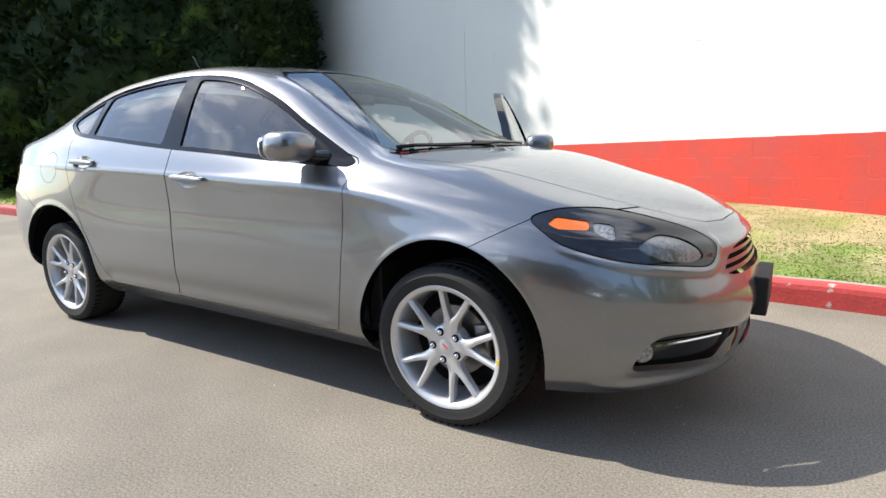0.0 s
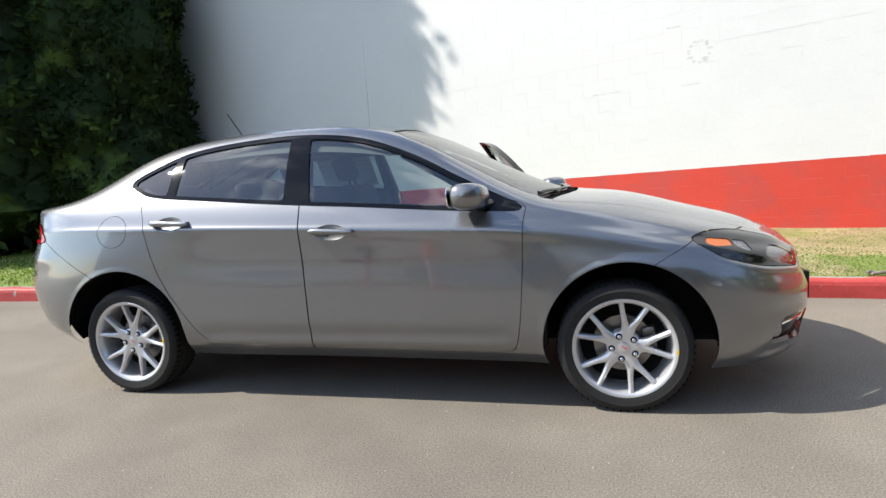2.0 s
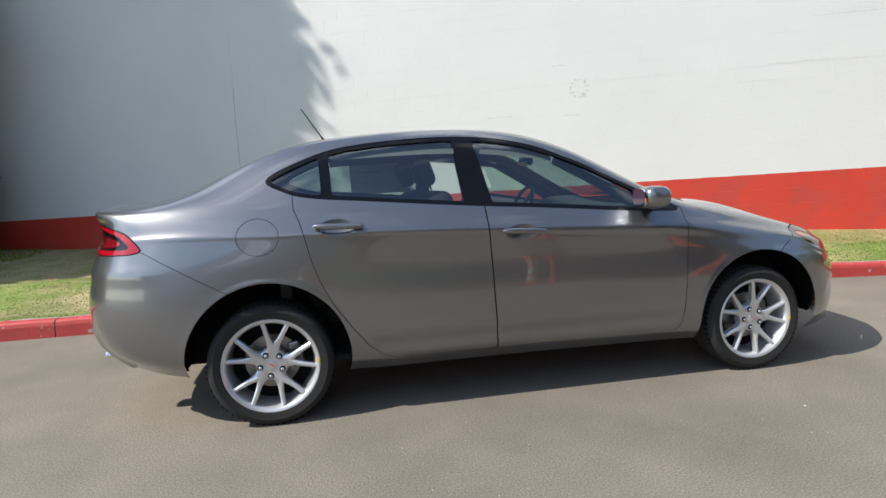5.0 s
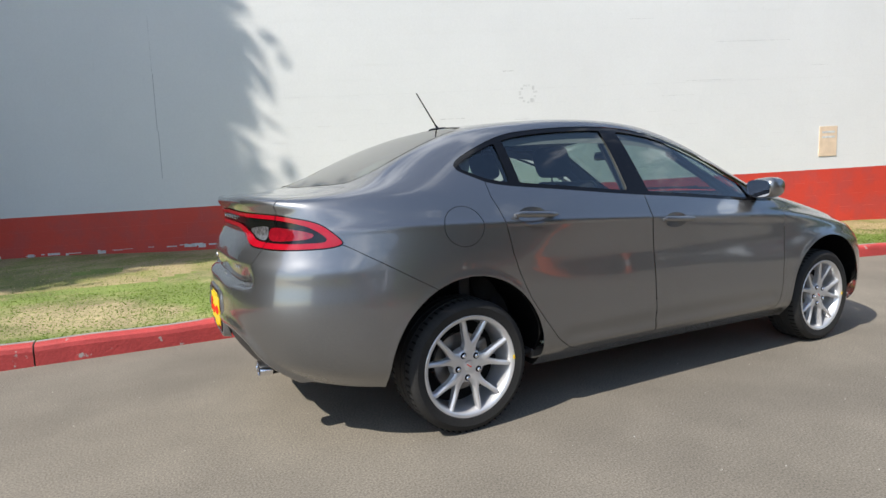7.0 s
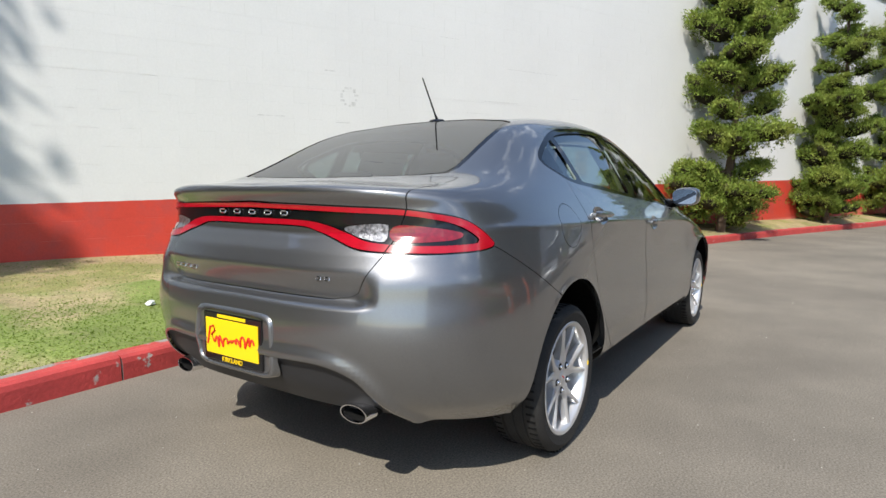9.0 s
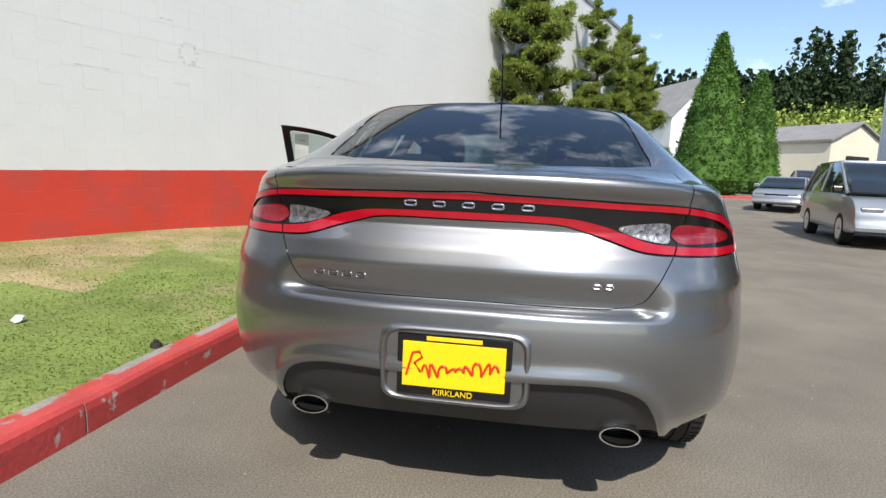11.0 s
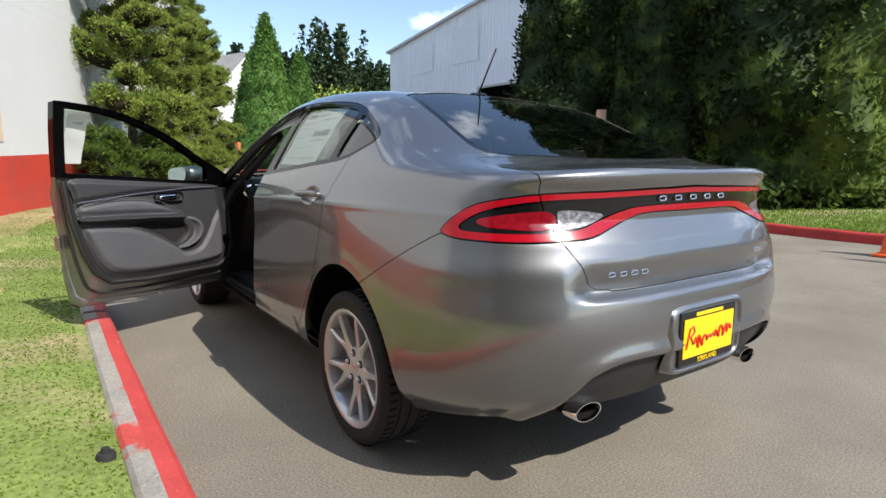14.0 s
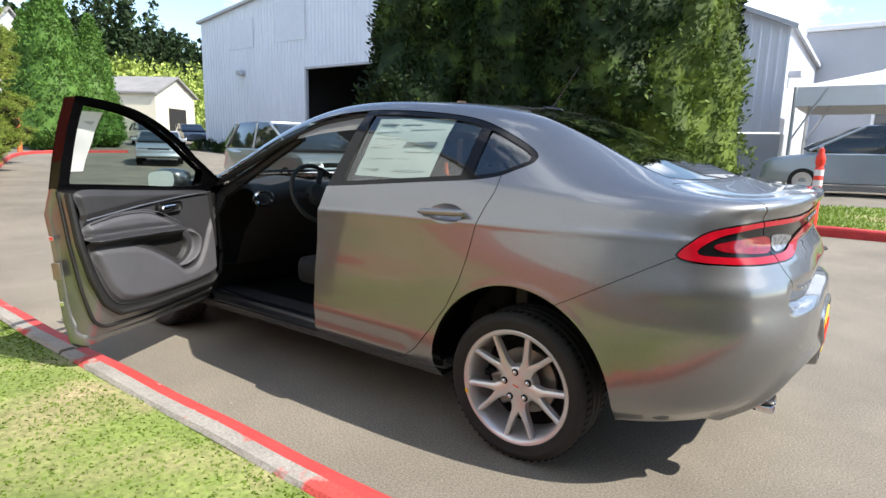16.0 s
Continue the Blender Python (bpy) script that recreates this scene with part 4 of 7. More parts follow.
win["quarter_glass"], fr = split(fr, lambda x, w, z: np.maximum(g_dlo(x, z) + .020, Q_BACK(x, z)))
win["rear_frame"] = fr


def mirrored(S):
    V, N, T = S
    k = np.array([1, -1, 1])
    return V * k, N * k, T[:, ::-1]


def halves(S):
    """Both halves of a sheet that crosses the middle, joined."""
    V, N, T = S
    R = mirrored(S)
    return np.concatenate([V, R[0]]), np.concatenate([N, R[1]]), np.concatenate([T, R[2] + len(V)])


def skin(name, S, mat, parent, label="", d=0.0):
    V, N, T = S
    V = V - N * d
    return put(name, V, T, mat, parent, label, N=N)


car = thing("sedan", "dark grey metallic four-door sedan with its driver's door open", "car")
RIGHT = mirrored
LEFT = lambda S: S
skin("body", halves(panels["body"]), M_PAINT, car, "dark grey metallic steel body")
skin("hood", halves(panels["hood"]), M_PAINT, car)
trunk = skin("trunk_lid", halves(panels["trunk_lid"]), M_PAINT, car)
rbump = skin("rear_bumper", halves(panels["rear_bumper"]), M_PAINT, car)
fbump = skin("front_bumper", halves(panels["front_bumper"]), M_PAINT, car)
skin("diffuser", halves(panels["diffuser"]), M_PLASTIC_GREY, rbump, "darker grey lower valance", 0.012)


def even_normals(S):
    """Shades a pane by the plain bowed surface nearest to it."""
    V, N, T = S
    x, w, z = V.T
    A = np.stack([np.ones_like(x), x, x * x, w * w, x * w * w], -1)
    c = np.linalg.lstsq(A, z, rcond=None)[0]
    n = np.stack([-(c[1] + 2 * c[2] * x + c[4] * w * w), -(2 * c[3] * w + 2 * c[4] * x * w), np.ones_like(x)], -1)
    return V, n / np.linalg.norm(n, axis=1)[:, None], T


panels["windshield"] = even_normals(panels["windshield"])
panels["rear_glass"] = even_normals(panels["rear_glass"])
skin("windshield", halves(panels["windshield"]), M_GLASS, car, "clear laminated windscreen", 0.003).visible_shadow = False
skin("windshield_band", halves(panels["windshield_band"]), M_BLACK, car, d=0.004)
skin("rear_window", halves(panels["rear_glass"]), M_GLASS_REAR, car, "tinted sloping rear window", 0.003).visible_shadow = False
skin("rear_window_band", halves(panels["rear_glass_band"]), M_BLACK, car, d=0.004)
skin("cowl", halves(panels["cowl"]), M_WELL, car, "black plastic cowl panel", 0.012)


def pieces(S):
    """The separate pieces of a sheet."""
    V, N, T = S
    lab = np.arange(len(V))
    while True:
        m = lab[T].min(1)
        new_lab = lab.copy()
        for k in range(3):
            np.minimum.at(new_lab, T[:, k], m)
        new_lab = new_lab[new_lab]
        if (new_lab == lab).all():
            break
        lab = new_lab
    for q in np.unique(lab[T[:, 0]]):
        t = T[lab[T[:, 0]] == q]
        if len(t) > 3:
            yield compact(V, N, t)


FUEL_SEAM = 5
for k, s in enumerate(seams):
    if k == FUEL_SEAM:
        skin("seam", RIGHT(s), M_SEAM, car, d=0.006)
        skin("fender_patch", LEFT(s), M_PAINT, car)
        continue
    for p in pieces(s):
        if p[0][:, 1].min() < .02:
            skin("seam", halves(p), M_SEAM, car, d=0.006)
        else:
            skin("seam", RIGHT(p), M_SEAM, car, d=0.006)
            skin("seam", LEFT(p), M_SEAM, car, d=0.006)
V, N, T = halves(inset(panels["grille"], 0.05))
put("grille_back", V, T, M_WELL, fbump, N=N)
V, N, T = halves(inset(panels["intake"], 0.05))
put("intake_back", V, T, M_WELL, fbump, N=N)


def bars(S, fz, depth, mat, name, parent):
    """Cuts slats out of a sheet where fz says so."""
    for z0, z1 in fz:
        a, _ = split(S, lambda x, w, z: np.maximum(z0 - z, z - z1))
        for p in pieces(a):
            skin(name, halves(p), mat, parent, d=depth)


bars(panels["grille"], [(.572, .586), (.600, .614), (.630, .643)], 0.006, M_JAMB, "grille_slat", fbump)

# tail lamp: red ring, black middle, clear and red lenses
ring_in, ring = split(panels["tail_lamp"], tailwise(TAIL_IN))
edge_in, edge = split(ring, shift(tailwise(TAIL), 0.005))
lens_field = tailwise(loop([(.545, .952), (.66, .966), (.735, .966), (.742, .955), (.728, .914), (.66, .915), (.595, .928)], 5))
outer_field = tailwise(loop([(.772, .962), (.95, .956), (1.07, .940), (1.06, .924), (.98, .915), (.768, .912)], 5))
clear, mid = split(ring_in, lens_field)
outer, mid = split(mid, outer_field)
lid_cut = lambda x, w, z: np.maximum(lid(x, w, z), -1)
on_lid, gap_a, edge_in = carve(edge_in, lid_cut, .0022)
lid_mid, gap_b, mid = carve(mid, lid_cut, .0022)
tail = skin("tail_lamp", RIGHT(edge_in), M_RED_LENS, car, "full-width red ring-shaped tail lamp", -0.004)
skin("outer_lens", LEFT(edge_in), M_RED_LENS, tail, "red lens on the wing", -0.004)
skin("lid_lens", halves(on_lid), M_RED_LENS, tail, "red lens on the boot lid", -0.004)
skin("lid_panel", halves(lid_mid), M_BLACK, tail, "gloss black centre panel", 0.002)
for g in (gap_a, gap_b):
    for p in pieces(g):
        for S in (RIGHT, LEFT):
            skin("lamp_gap", S(p), M_SEAM, tail, d=0.006)
skin("lamp_edge", halves(edge), M_BLACK, tail, d=0.001)
for S in (RIGHT, LEFT):
    skin("lamp_panel", S(mid), M_BLACK, tail, "gloss black outer panel", 0.002)
for S in (RIGHT, LEFT):
    skin("reverse_lens", S(clear), M_CLEAR_LENS, tail, "clear reversing lamp lens", 0.0)
    skin("turn_lens", S(outer), M_RED_DARK, tail, d=0.0)

# head lamps
amber_field = nosewise([(.922, .771), (.980, .789), (1.128, .773), (1.100, .748), (.952, .755)])
proj_field = nosewise([(1.136, .770), (1.225, .761), (1.232, .752), (1.200, .720), (1.160, .722), (1.118, .742)])
refl_field = nosewise(loop([(1.30, .688), (1.35, .712), (1.45, .724), (1.58, .700), (1.66, .650), (1.60, .634), (1.43, .645)], 5))
amber, hl = split(panels["head_lamp"], amber_field)
proj, hl = split(hl, proj_field)
refl, hl = split(hl, refl_field)
for S in (RIGHT, LEFT):
    h = skin("head_lamp", S(hl), M_LAMP_DARK, car, "smoked headlamp with an amber corner")
    skin("amber_corner", S(amber), M_AMBER, h, d=0.003)
    skin("projector", S(proj), M_CLEAR_LENS, h, d=0.003)
    skin("reflector", S(refl), M_REFLECTOR, h, d=0.004)
    f = skin("fog_pocket", S(panels["fog_pocket"]), M_BLACK, fbump, "black fog-lamp pocket", 0.03)
    sg = -1 if S is RIGHT else 1
    bm = bmesh.new()
    tube(bm, [(2.050, sg * .69, .372), (2.122, sg * .60, .372), (2.182, sg * .50, .368), (2.215, sg * .43, .364)], 0.005, 6)
    part("fog_strip", bm, M_CHROME, f, "thin chrome strip", True)
    bm = bmesh.new()
    lathe(bm, [(0, .012), (.03, .01), (.036, 0), (.036, -.03)], 20, Matrix.Translation((2.018, sg * .712, .352)) @ pose(0, 0, 0, 0, 90, sg * 50))
    part("fog_lamp", bm, M_CLEAR_LENS, f, "", True)

# dark space behind the grille
bm = bmesh.new()
box(bm, (2.06, -.36, .53), (2.13, .36, .67), 0.01)
part("grille_backing", bm, M_WELL, fbump, "black grille backing")
# front plate holder
bm = bmesh.new()
box(bm, (2.28, -.155, .365), (2.34, .155, .515), 0.008)
part("plate_holder", bm, M_MATT, fbump, "black front number-plate holder")


# ---- wheels ----
WIDER = (1.09, 1, 1.09)


def build_wheel(e, sg):
    """Tyre, ten-spoke rim, hub and brake; the axle is y, and sg points outwards."""
    R = pose(0, 0, 0, -90 * sg, 0, 0)
    bm = bmesh.new()
    lathe(bm, [(.240, -.105), (.262, -.112), (.292, -.108), (.311, -.094), (.317, -.075), (.317, -.052), (.311, -.050), (.311, -.043), (.317, -.041), (.317, -.004), (.311, -.002), (.311, .004),
               (.317, .006), (.317, .041), (.311, .043), (.311, .050), (.317, .052), (.317, .075), (.311, .094), (.296, .108), (.281, .1122), (.278, .1108), (.262, .111), (.246, .106), (.238, .09)], 72, R)
    part("tyre", bm, M_RUBBER, e, "black low-profile tyre", True)
    bm = bmesh.new()
    for k in range(60):
        for s2 in (-1, 1):
            a = 2 * math.pi * (k + 0.5 * (s2 > 0)) / 60
            box(bm, (-.004, .3155, .058), (.004, .3185, .092), 0, R @ pose(0, 0, 0, 0, 0, math.degrees(a)) @ Matrix.Diagonal((1, 1, s2, 1)))
    tagged(part("tread", bm, M_WELL, e), kind="stuff")
    bm = bmesh.new()
    lathe(bm, [(.190, -.09), (.205, -.09), (.205, .05), (.211, .088), (.221, .100), (.225, .104), (.222, .107), (.212, .105), (.205, .098), (.197, .070), (.190, .0), (.190, -.09)], 72, R)
    bmesh.ops.scale(bm, vec=WIDER, verts=bm.verts)
    rim = part("rim", bm, M_ALLOY, e, "silver ten-spoke alloy rim", True)
    bm = bmesh.new()
    for k in range(5):
        for s2 in (-1, 1):
            # each pair of spokes is one stem at the hub and forks outwards
            a0 = math.radians(90 + 72 * k)
            st = []
            for r, yi, yo, zt, zb in ((.030, 0, .022, .0795, .035), (.058, 0, .033, .0805, .040), (.078, 0, .0285, .082, .044), (.097, 0, .030, .085, .050), (.106, .0015, .0325, .087, .052),
                                      (.122, .0125, .0385, .089, .055), (.150, .026, .049, .093, .060), (.180, .038, .060, .097, .066), (.208, .049, .0725, .0995, .072)):
                c = .006 if yi > 0 else 0
                ring = []
                for f, zz in ((0, zb), (0, zt - c), (.32 if yi > 0 else .1, zt), (.66, zt), (1, zt - .007), (1, zb)):
                    lx, ly = r, s2 * (yi + (yo - yi) * f)
                    ring.append(bm.verts.new(R @ Vector((lx * math.cos(a0) - ly * math.sin(a0), lx * math.sin(a0) + ly * math.cos(a0), zz))))
                st.append(ring)
            for p, q in zip(st, st[1:]):
                for j in range(5):
                    bm.faces.new((p[j], p[j + 1], q[j + 1], q[j]))
            bm.faces.new(st[-1])
            bm.faces.new(list(reversed(st[0])))
    bmesh.ops.recalc_face_normals(bm, faces=bm.faces[:])
    bmesh.ops.scale(bm, vec=WIDER, verts=bm.verts)
    part("spokes", bm, M_ALLOY, rim, "", True)
    bm = bmesh.new()
    lathe(bm, [(0, .080), (.030, .080), (.062, .0795), (.070, .077), (.075, .070), (.077, .03)], 40, R)
    bmesh.ops.scale(bm, vec=WIDER, verts=bm.verts)
    part("hub", bm, M_ALLOY, rim, "", True)
    bm = bmesh.new()
    lathe(bm, [(0, .0835), (.022, .083), (.027, .0815), (.0285, .079)], 30, R)
    cap = part("centre_cap", bm, M_ALLOY, rim, "", True)
    bm = bmesh.new()
    box(bm, (-.014, -.0025, .083), (.014, .0025, .0842), 0, R @ pose(0, 0, 0, 0, 0, -25))
    part("cap_mark", bm, M_PLATE_RED, rim)
    for k in range(5):
        a = math.radians(90 + 36 + 72 * k)
        M = R @ Matrix.Translation((.058 * math.cos(a), .058 * math.sin(a), 0))
        # flat near-black disc stands for the shade in the nut's recess
        bm = bmesh.new()
        lathe(bm, [(0, .0812), (.0150, .0812), (.0160, .0795)], 20, M)
        part("lug_seat", bm, M_WELL, rim)
        bm = bmesh.new()
        lathe(bm, [(0, .0925), (.005, .0920), (.0085, .0895), (.0098, .0860), (.0098, .07)], 12, M)
        part("lug_nut", bm, M_CHROME, rim, "", True)
    bm = bmesh.new()
    lathe(bm, [(.06, .0), (.14, .0), (.142, -.004), (.142, -.022), (.06, -.022)], 48, R)
    lathe(bm, [(0, .03), (.06, .03), (.065, 0)], 32, R)
    part("brake_disc", bm, M_STEEL, e, "grey steel brake disc", True)
    bm = bmesh.new()
    box(bm, (.09, -.07, -.06), (.155, .07, .02), 0.012, R @ pose(0, 0, 0, 0, 0, 20))
    part("brake_caliper", bm, M_STEEL, e)
    bm = bmesh.new()
    lathe(bm, [(.0, -.03), (.206, -.03), (.208, -.085)], 40, R)
    part("back_plate", bm, M_WELL, e, "", True)
    bm = bmesh.new()
    a = math.radians(8)
    box(bm, (.233, -.009, .1055), (.243, .009, .1090), 0, R @ pose(0, 0, 0, 0, 0, 10))
    part("yellow_mark", bm, M_PLATE_YELLOW, e, "small yellow balance mark")


wheels = {}
for sg in (-1, 1):
    for ax in (AXLE_F, AXLE_R):
        w = new("wheel")
        w.parent = car
        w.empty_display_size = 0.1
        w.matrix_basis = pose(ax, sg * .782, .3045, 0, 13 if ax > 0 else 8, 0) @ Matrix.Diagonal((.957, 1, .957, 1))
        tagged(w, "silver alloy wheel with a black tyre")
        if (sg, "p") not in wheels:
            build_wheel(w, sg)
            wheels[(sg, "p")] = w
        else:
            for o in wheels[(sg, "p")].children:
                c = o.copy()
                scene.collection.objects.link(c)
                c.parent = w
                for o2 in o.children:
                    c2 = o2.copy()
                    scene.collection.objects.link(c2)
                    c2.parent = c

# wheel wells, underbody
for sg in (-1, 1):
    for ax, r, dz in ((AXLE_F, .405, .015), (AXLE_R, .392, .010)):
        n = 36
        V, F = [], []
        for k in range(n + 1):
            a = math.radians(-4 + 188 * k / n)
            out = .815 + .072 * min(max((HUB_Z + dz + r * math.sin(a) - .30) / .10, 0), 1)
            for yy, rr in ((out, r - .002), (out, r + .012), (.60, r + .012)):
                V.append((ax + rr * math.cos(a), sg * yy, HUB_Z + dz + rr * math.sin(a)))
        for k in range(n):
            for j in range(2):
                F.append((3 * k + j, 3 * k + 3 + j, 3 * k + 4 + j, 3 * k + 1 + j))
        V2 = [(ax + (r + .012) * math.cos(math.radians(-4 + 188 * k / n)), sg * .60, HUB_Z + dz + (r + .012) * math.sin(math.radians(-4 + 188 * k / n))) for k in range(n + 1)]
        o = len(V)
        F.append(tuple(range(o, o + n + 1)))
        put("wheel_well", V + V2, F, M_WELL, car, "black wheel-arch liner")
bm = bmesh.new()
box(bm, (-1.9, -.60, .265), (1.95, .60, .30), 0.01)
box(bm, (-.93, -.78, .205), (.93, .78, .26), 0.01)
part("underbody", bm, M_WELL, car, "black underbody")


# ---- doors, glass, mirrors ----
_V = SKIN[0]
_V = _V[(_V[:, 1] > 0.45)]


def skin_w(x, z):
    """How far out the skin stands at (x, z) of the side."""
    d = (_V[:, 0] - x) ** 2 + (_V[:, 2] - z) ** 2
    k = np.argsort(d)[:4]
    wt = 1 / (d[k] + 1e-7)
    return float((wt * _V[k, 1]).sum() / wt.sum())


def edge_strip(name, pts, d0, d1, mat, parent, sg, closed=False, steps=10):
    """A strip that follows the side's outline pts (x, z), from depth d0 to d1 below the skin."""
    P = np.array(pts, float)
    Q = [P[0]]
    for a, b in zip(P, P[1:]):
        Q += [a + (b - a) * (k + 1) / steps for k in range(steps)]
    V, F = [], []
    for x, z in Q:
        w = skin_w(x, z)
        V += [(x, sg * (w - d0), z), (x, sg * (w - d1), z)]
    for k in range(len(Q) - 1):
        F.append((2 * k, 2 * k + 2, 2 * k + 3, 2 * k + 1))
    if closed:
        F.append((2 * len(Q) - 2, 0, 1, 2 * len(Q) - 1))
    return put(name, V, F, mat, parent, smooth=False)


def plate(name, pts, d0, d1, mat, parent, sg, bevel=0.008, label=""):
    """A raised pad on the inside of a door: an outline of (x, z), between two depths below the skin."""
    P = loop(pts, 4)
    bm = bmesh.new()
    lo = [bm.verts.new((x, sg * (skin_w(x, z) - d0), z)) for x, z in P]
    cx, cz = P.mean(0)
    hi = []
    for x, z in P:
        r = max(math.hypot(x - cx, z - cz), 1e-4)
        k = 1 - bevel * 1.4 / r
        hi.append(bm.verts.new((cx + (x - cx) * k, sg * (skin_w(x, z) - d1), cz + (z - cz) * k)))
    n = len(P)
    for i in range(n):
        bm.faces.new((lo[i], lo[(i + 1) % n], hi[(i + 1) % n], hi[i]))
    c = bm.verts.new((cx, sg * (skin_w(cx, cz) - d1), cz))
    for i in range(n):
        bm.faces.new((hi[i], hi[(i + 1) % n], c))
    bmesh.ops.recalc_face_normals(bm, faces=bm.faces[:])
    return part(name, bm, mat, parent, label, True)


def dish(S, x0, z0, rx, rz, deep):
    """Presses a shallow cup into a panel."""
    f = lambda x, w, z: np.hypot((x - x0) / rx, (z - z0) / rz) - 1
    a, b = split(S, f)
    V, N, T = a
    r2 = np.clip(((V[:, 0] - x0) / rx) ** 2 + ((V[:, 2] - z0) / rz) ** 2, 0, 1)
    N2 = N.copy()
    N2[:, 0] -= 0.35 * (V[:, 0] - x0) / rx
    N2[:, 2] -= 0.7 * (V[:, 2] - z0) / rz
    N2 /= np.linalg.norm(N2, axis=1)[:, None]
    return (V - N * (deep * (1 - r2))[:, None], N2, T), b


def pill(bm, a, b, ra, rb, flat):
    """A rounded grip from a to b; ra and rb its half heights, flat its half thickness."""
    a, b = Vector(a), Vector(b)
    n, m = 16, 12
    rings = []
    for i in range(n + 1):
        t = i / n
        s = math.sqrt(max(1 - (2 * t - 1) ** 4, 0.0025))
        c = a.lerp(b, t)
        r = (ra + (rb - ra) * t) * s
        rings.append([bm.verts.new(c + Vector((0, flat * s * math.cos(2 * math.pi * k / m), r * math.sin(2 * math.pi * k / m)))) for k in range(m)])
    for p, q in zip(rings, rings[1:]):
        for k in range(m):
            bm.faces.new((p[k], p[(k + 1) % m], q[(k + 1) % m], q[k]))
    bm.faces.new(list(reversed(rings[0])))
    bm.faces.new(rings[-1])


HINGE = Vector((.835, .765, 0))
LEAN = Matrix.Translation((0, .80, .30)) @ Matrix.Rotation(radians(-4.5), 4, "X") @ Matrix.Translation((0, -.80, -.30))
OPEN = Matrix.Translation(HINGE + Vector((-.01, -.035, -.018))) @ Matrix.Rotation(radians(-67), 4, "Z") @ Matrix.Translation(-HINGE) @ LEAN
HANDLES = {"front_door": (-.042, .893), "rear_door": (-.988, .967)}
doors = {}
for S, sg in ((RIGHT, -1), (LEFT, 1)):
    for nm, glass_nm, frame_nm, poly in (("front_door", "front_glass", "front_frame", F_DOOR), ("rear_door", "rear_glass", "rear_frame", R_DOOR)):
        hx, hz = HANDLES[nm]
        cup, pan = dish(panels[nm], hx - .01, hz - .004, .088, .040, .018)
        is_open = nm == "front_door" and sg == 1
        d = skin(nm, S(pan), M_PAINT, car, "driver's door, standing wide open" if is_open else "grey metallic door, closed")
        if is_open:
            d.matrix_basis = OPEN
        doors[(nm, sg)] = d
        skin("handle_cup", S(cup), M_PAINT, d)
        skin("window_frame", S(win[frame_nm]), M_FRAME, d, "black window frame", 0.003)
        g = skin("window_glass", S(win[glass_nm]), M_GLASS, d, "greenish tinted door glass", 0.010)
        g.visible_shadow = False
        if nm == "rear_door":
            q = skin("quarter_glass", S(win["quarter_glass"]), M_GLASS, d, "", 0.010)
            q.visible_shadow = False
        bm = bmesh.new()
        w0 = skin_w(hx, hz)
        pill(bm, (hx - .125, sg * (w0 + .020), hz + .008), (hx + .125, sg * (w0 + .020), hz - .004), .0165, .0135, .013)
        for dx in (-.10, .10):
            box(bm, (hx + dx - .014, sg * (w0 - .01), hz - .008), (hx + dx + .014, sg * (w0 + .016), hz + .010), 0.003)
        part("door_handle", bm, M_PAINT, d, "body-coloured pull handle", True)
        # the inner skin and its trim
        belt = 1.03 if nm == "front_door" else 1.075
        inner, _ = split(panels[nm], lambda x, w, z: np.maximum(poly_field(poly)(x, z) + .055, -1.0))
        V, N, T = S(win[frame_nm])
        put("inner_frame", V - np.array([0, sg * .052, 0]), T[:, ::-1], M_FRAME, d, N=-N)
        if nm == "front_door":
            continue
        V, N, T = S(panels[nm])
        put("inner_shell", V - np.array([0, sg * .062, 0]), T[:, ::-1], M_BLACK, d, N=-N)
        V, N, T = S(inner)
        put("door_trim", V - np.array([0, sg * .078, 0]), T[:, ::-1], M_TRIM, d, "charcoal moulded door trim", N=-N)
        out = [(-.238, 1.03)] + [tuple(p) for p in R_DOOR if p[1] < 1.15][:1] + [tuple(p) for p in R_DOOR[::-1] if p[1] < 1.15][:-1]
        edge_strip("door_edge", out, 0.0, 0.066, M_PAINT, d, sg)

# the window frame's outer edge on the open door
d = doors[("front_door", 1)]
order = [(-.236, 1.03), (-.305, 1.400)] + [tuple(p) for p in DLO if -.28 < p[0] < .91 and p[1] > .975 + 0.28 * (.6 - p[0]) * 0.5]
edge_strip("frame_edge", order, 0.0, 0.055, M_FRAME, d, 1, steps=3)


# ---- the front doors inside: jamb, seal, moulded trim ----
def even(pts, n):
    """n points evenly spaced along a line of points."""
    P = np.array(pts, float)
    L = np.r_[0, np.cumsum(np.linalg.norm(np.diff(P, axis=0), axis=1))]
    q = np.linspace(0, L[-1], n)
    return np.stack([np.interp(q, L, P[:, k]) for k in range(P.shape[1])], -1)


RIM_OUT = [(-.2345, 1.03), (-.2165, .72), (-.206, .40), (-.198, .313), (-.165, .284), (.2, .281), (.80, .281), (.850, .294), (.872, .345), (.888, .46), (.905, .70), (.915, .965)]
RIM_IN = [(-.212, 1.005), (-.195, .78), (-.155, .60), (-.10, .475), (-.02, .41), (.2, .395), (.70, .405), (.80, .45), (.835, .55), (.835, .75), (.82, .935)]
TRIM_EDGE = loop([(-.180, 1.012), (-.178, .92), (-.165, .80), (-.125, .63), (-.06, .49), (.03, .440), (.25, .422), (.60, .428), (.745, .470), (.775, .62), (.77, .82), (.76, .92), (.73, .956), (.45, .975), (.10, 1.000)], 5)
UPPER_LINE = lambda x: np.interp(x, [-.2, -.13, .17, .49, .74, .85], [.872, .882, .915, .938, .945, .947])
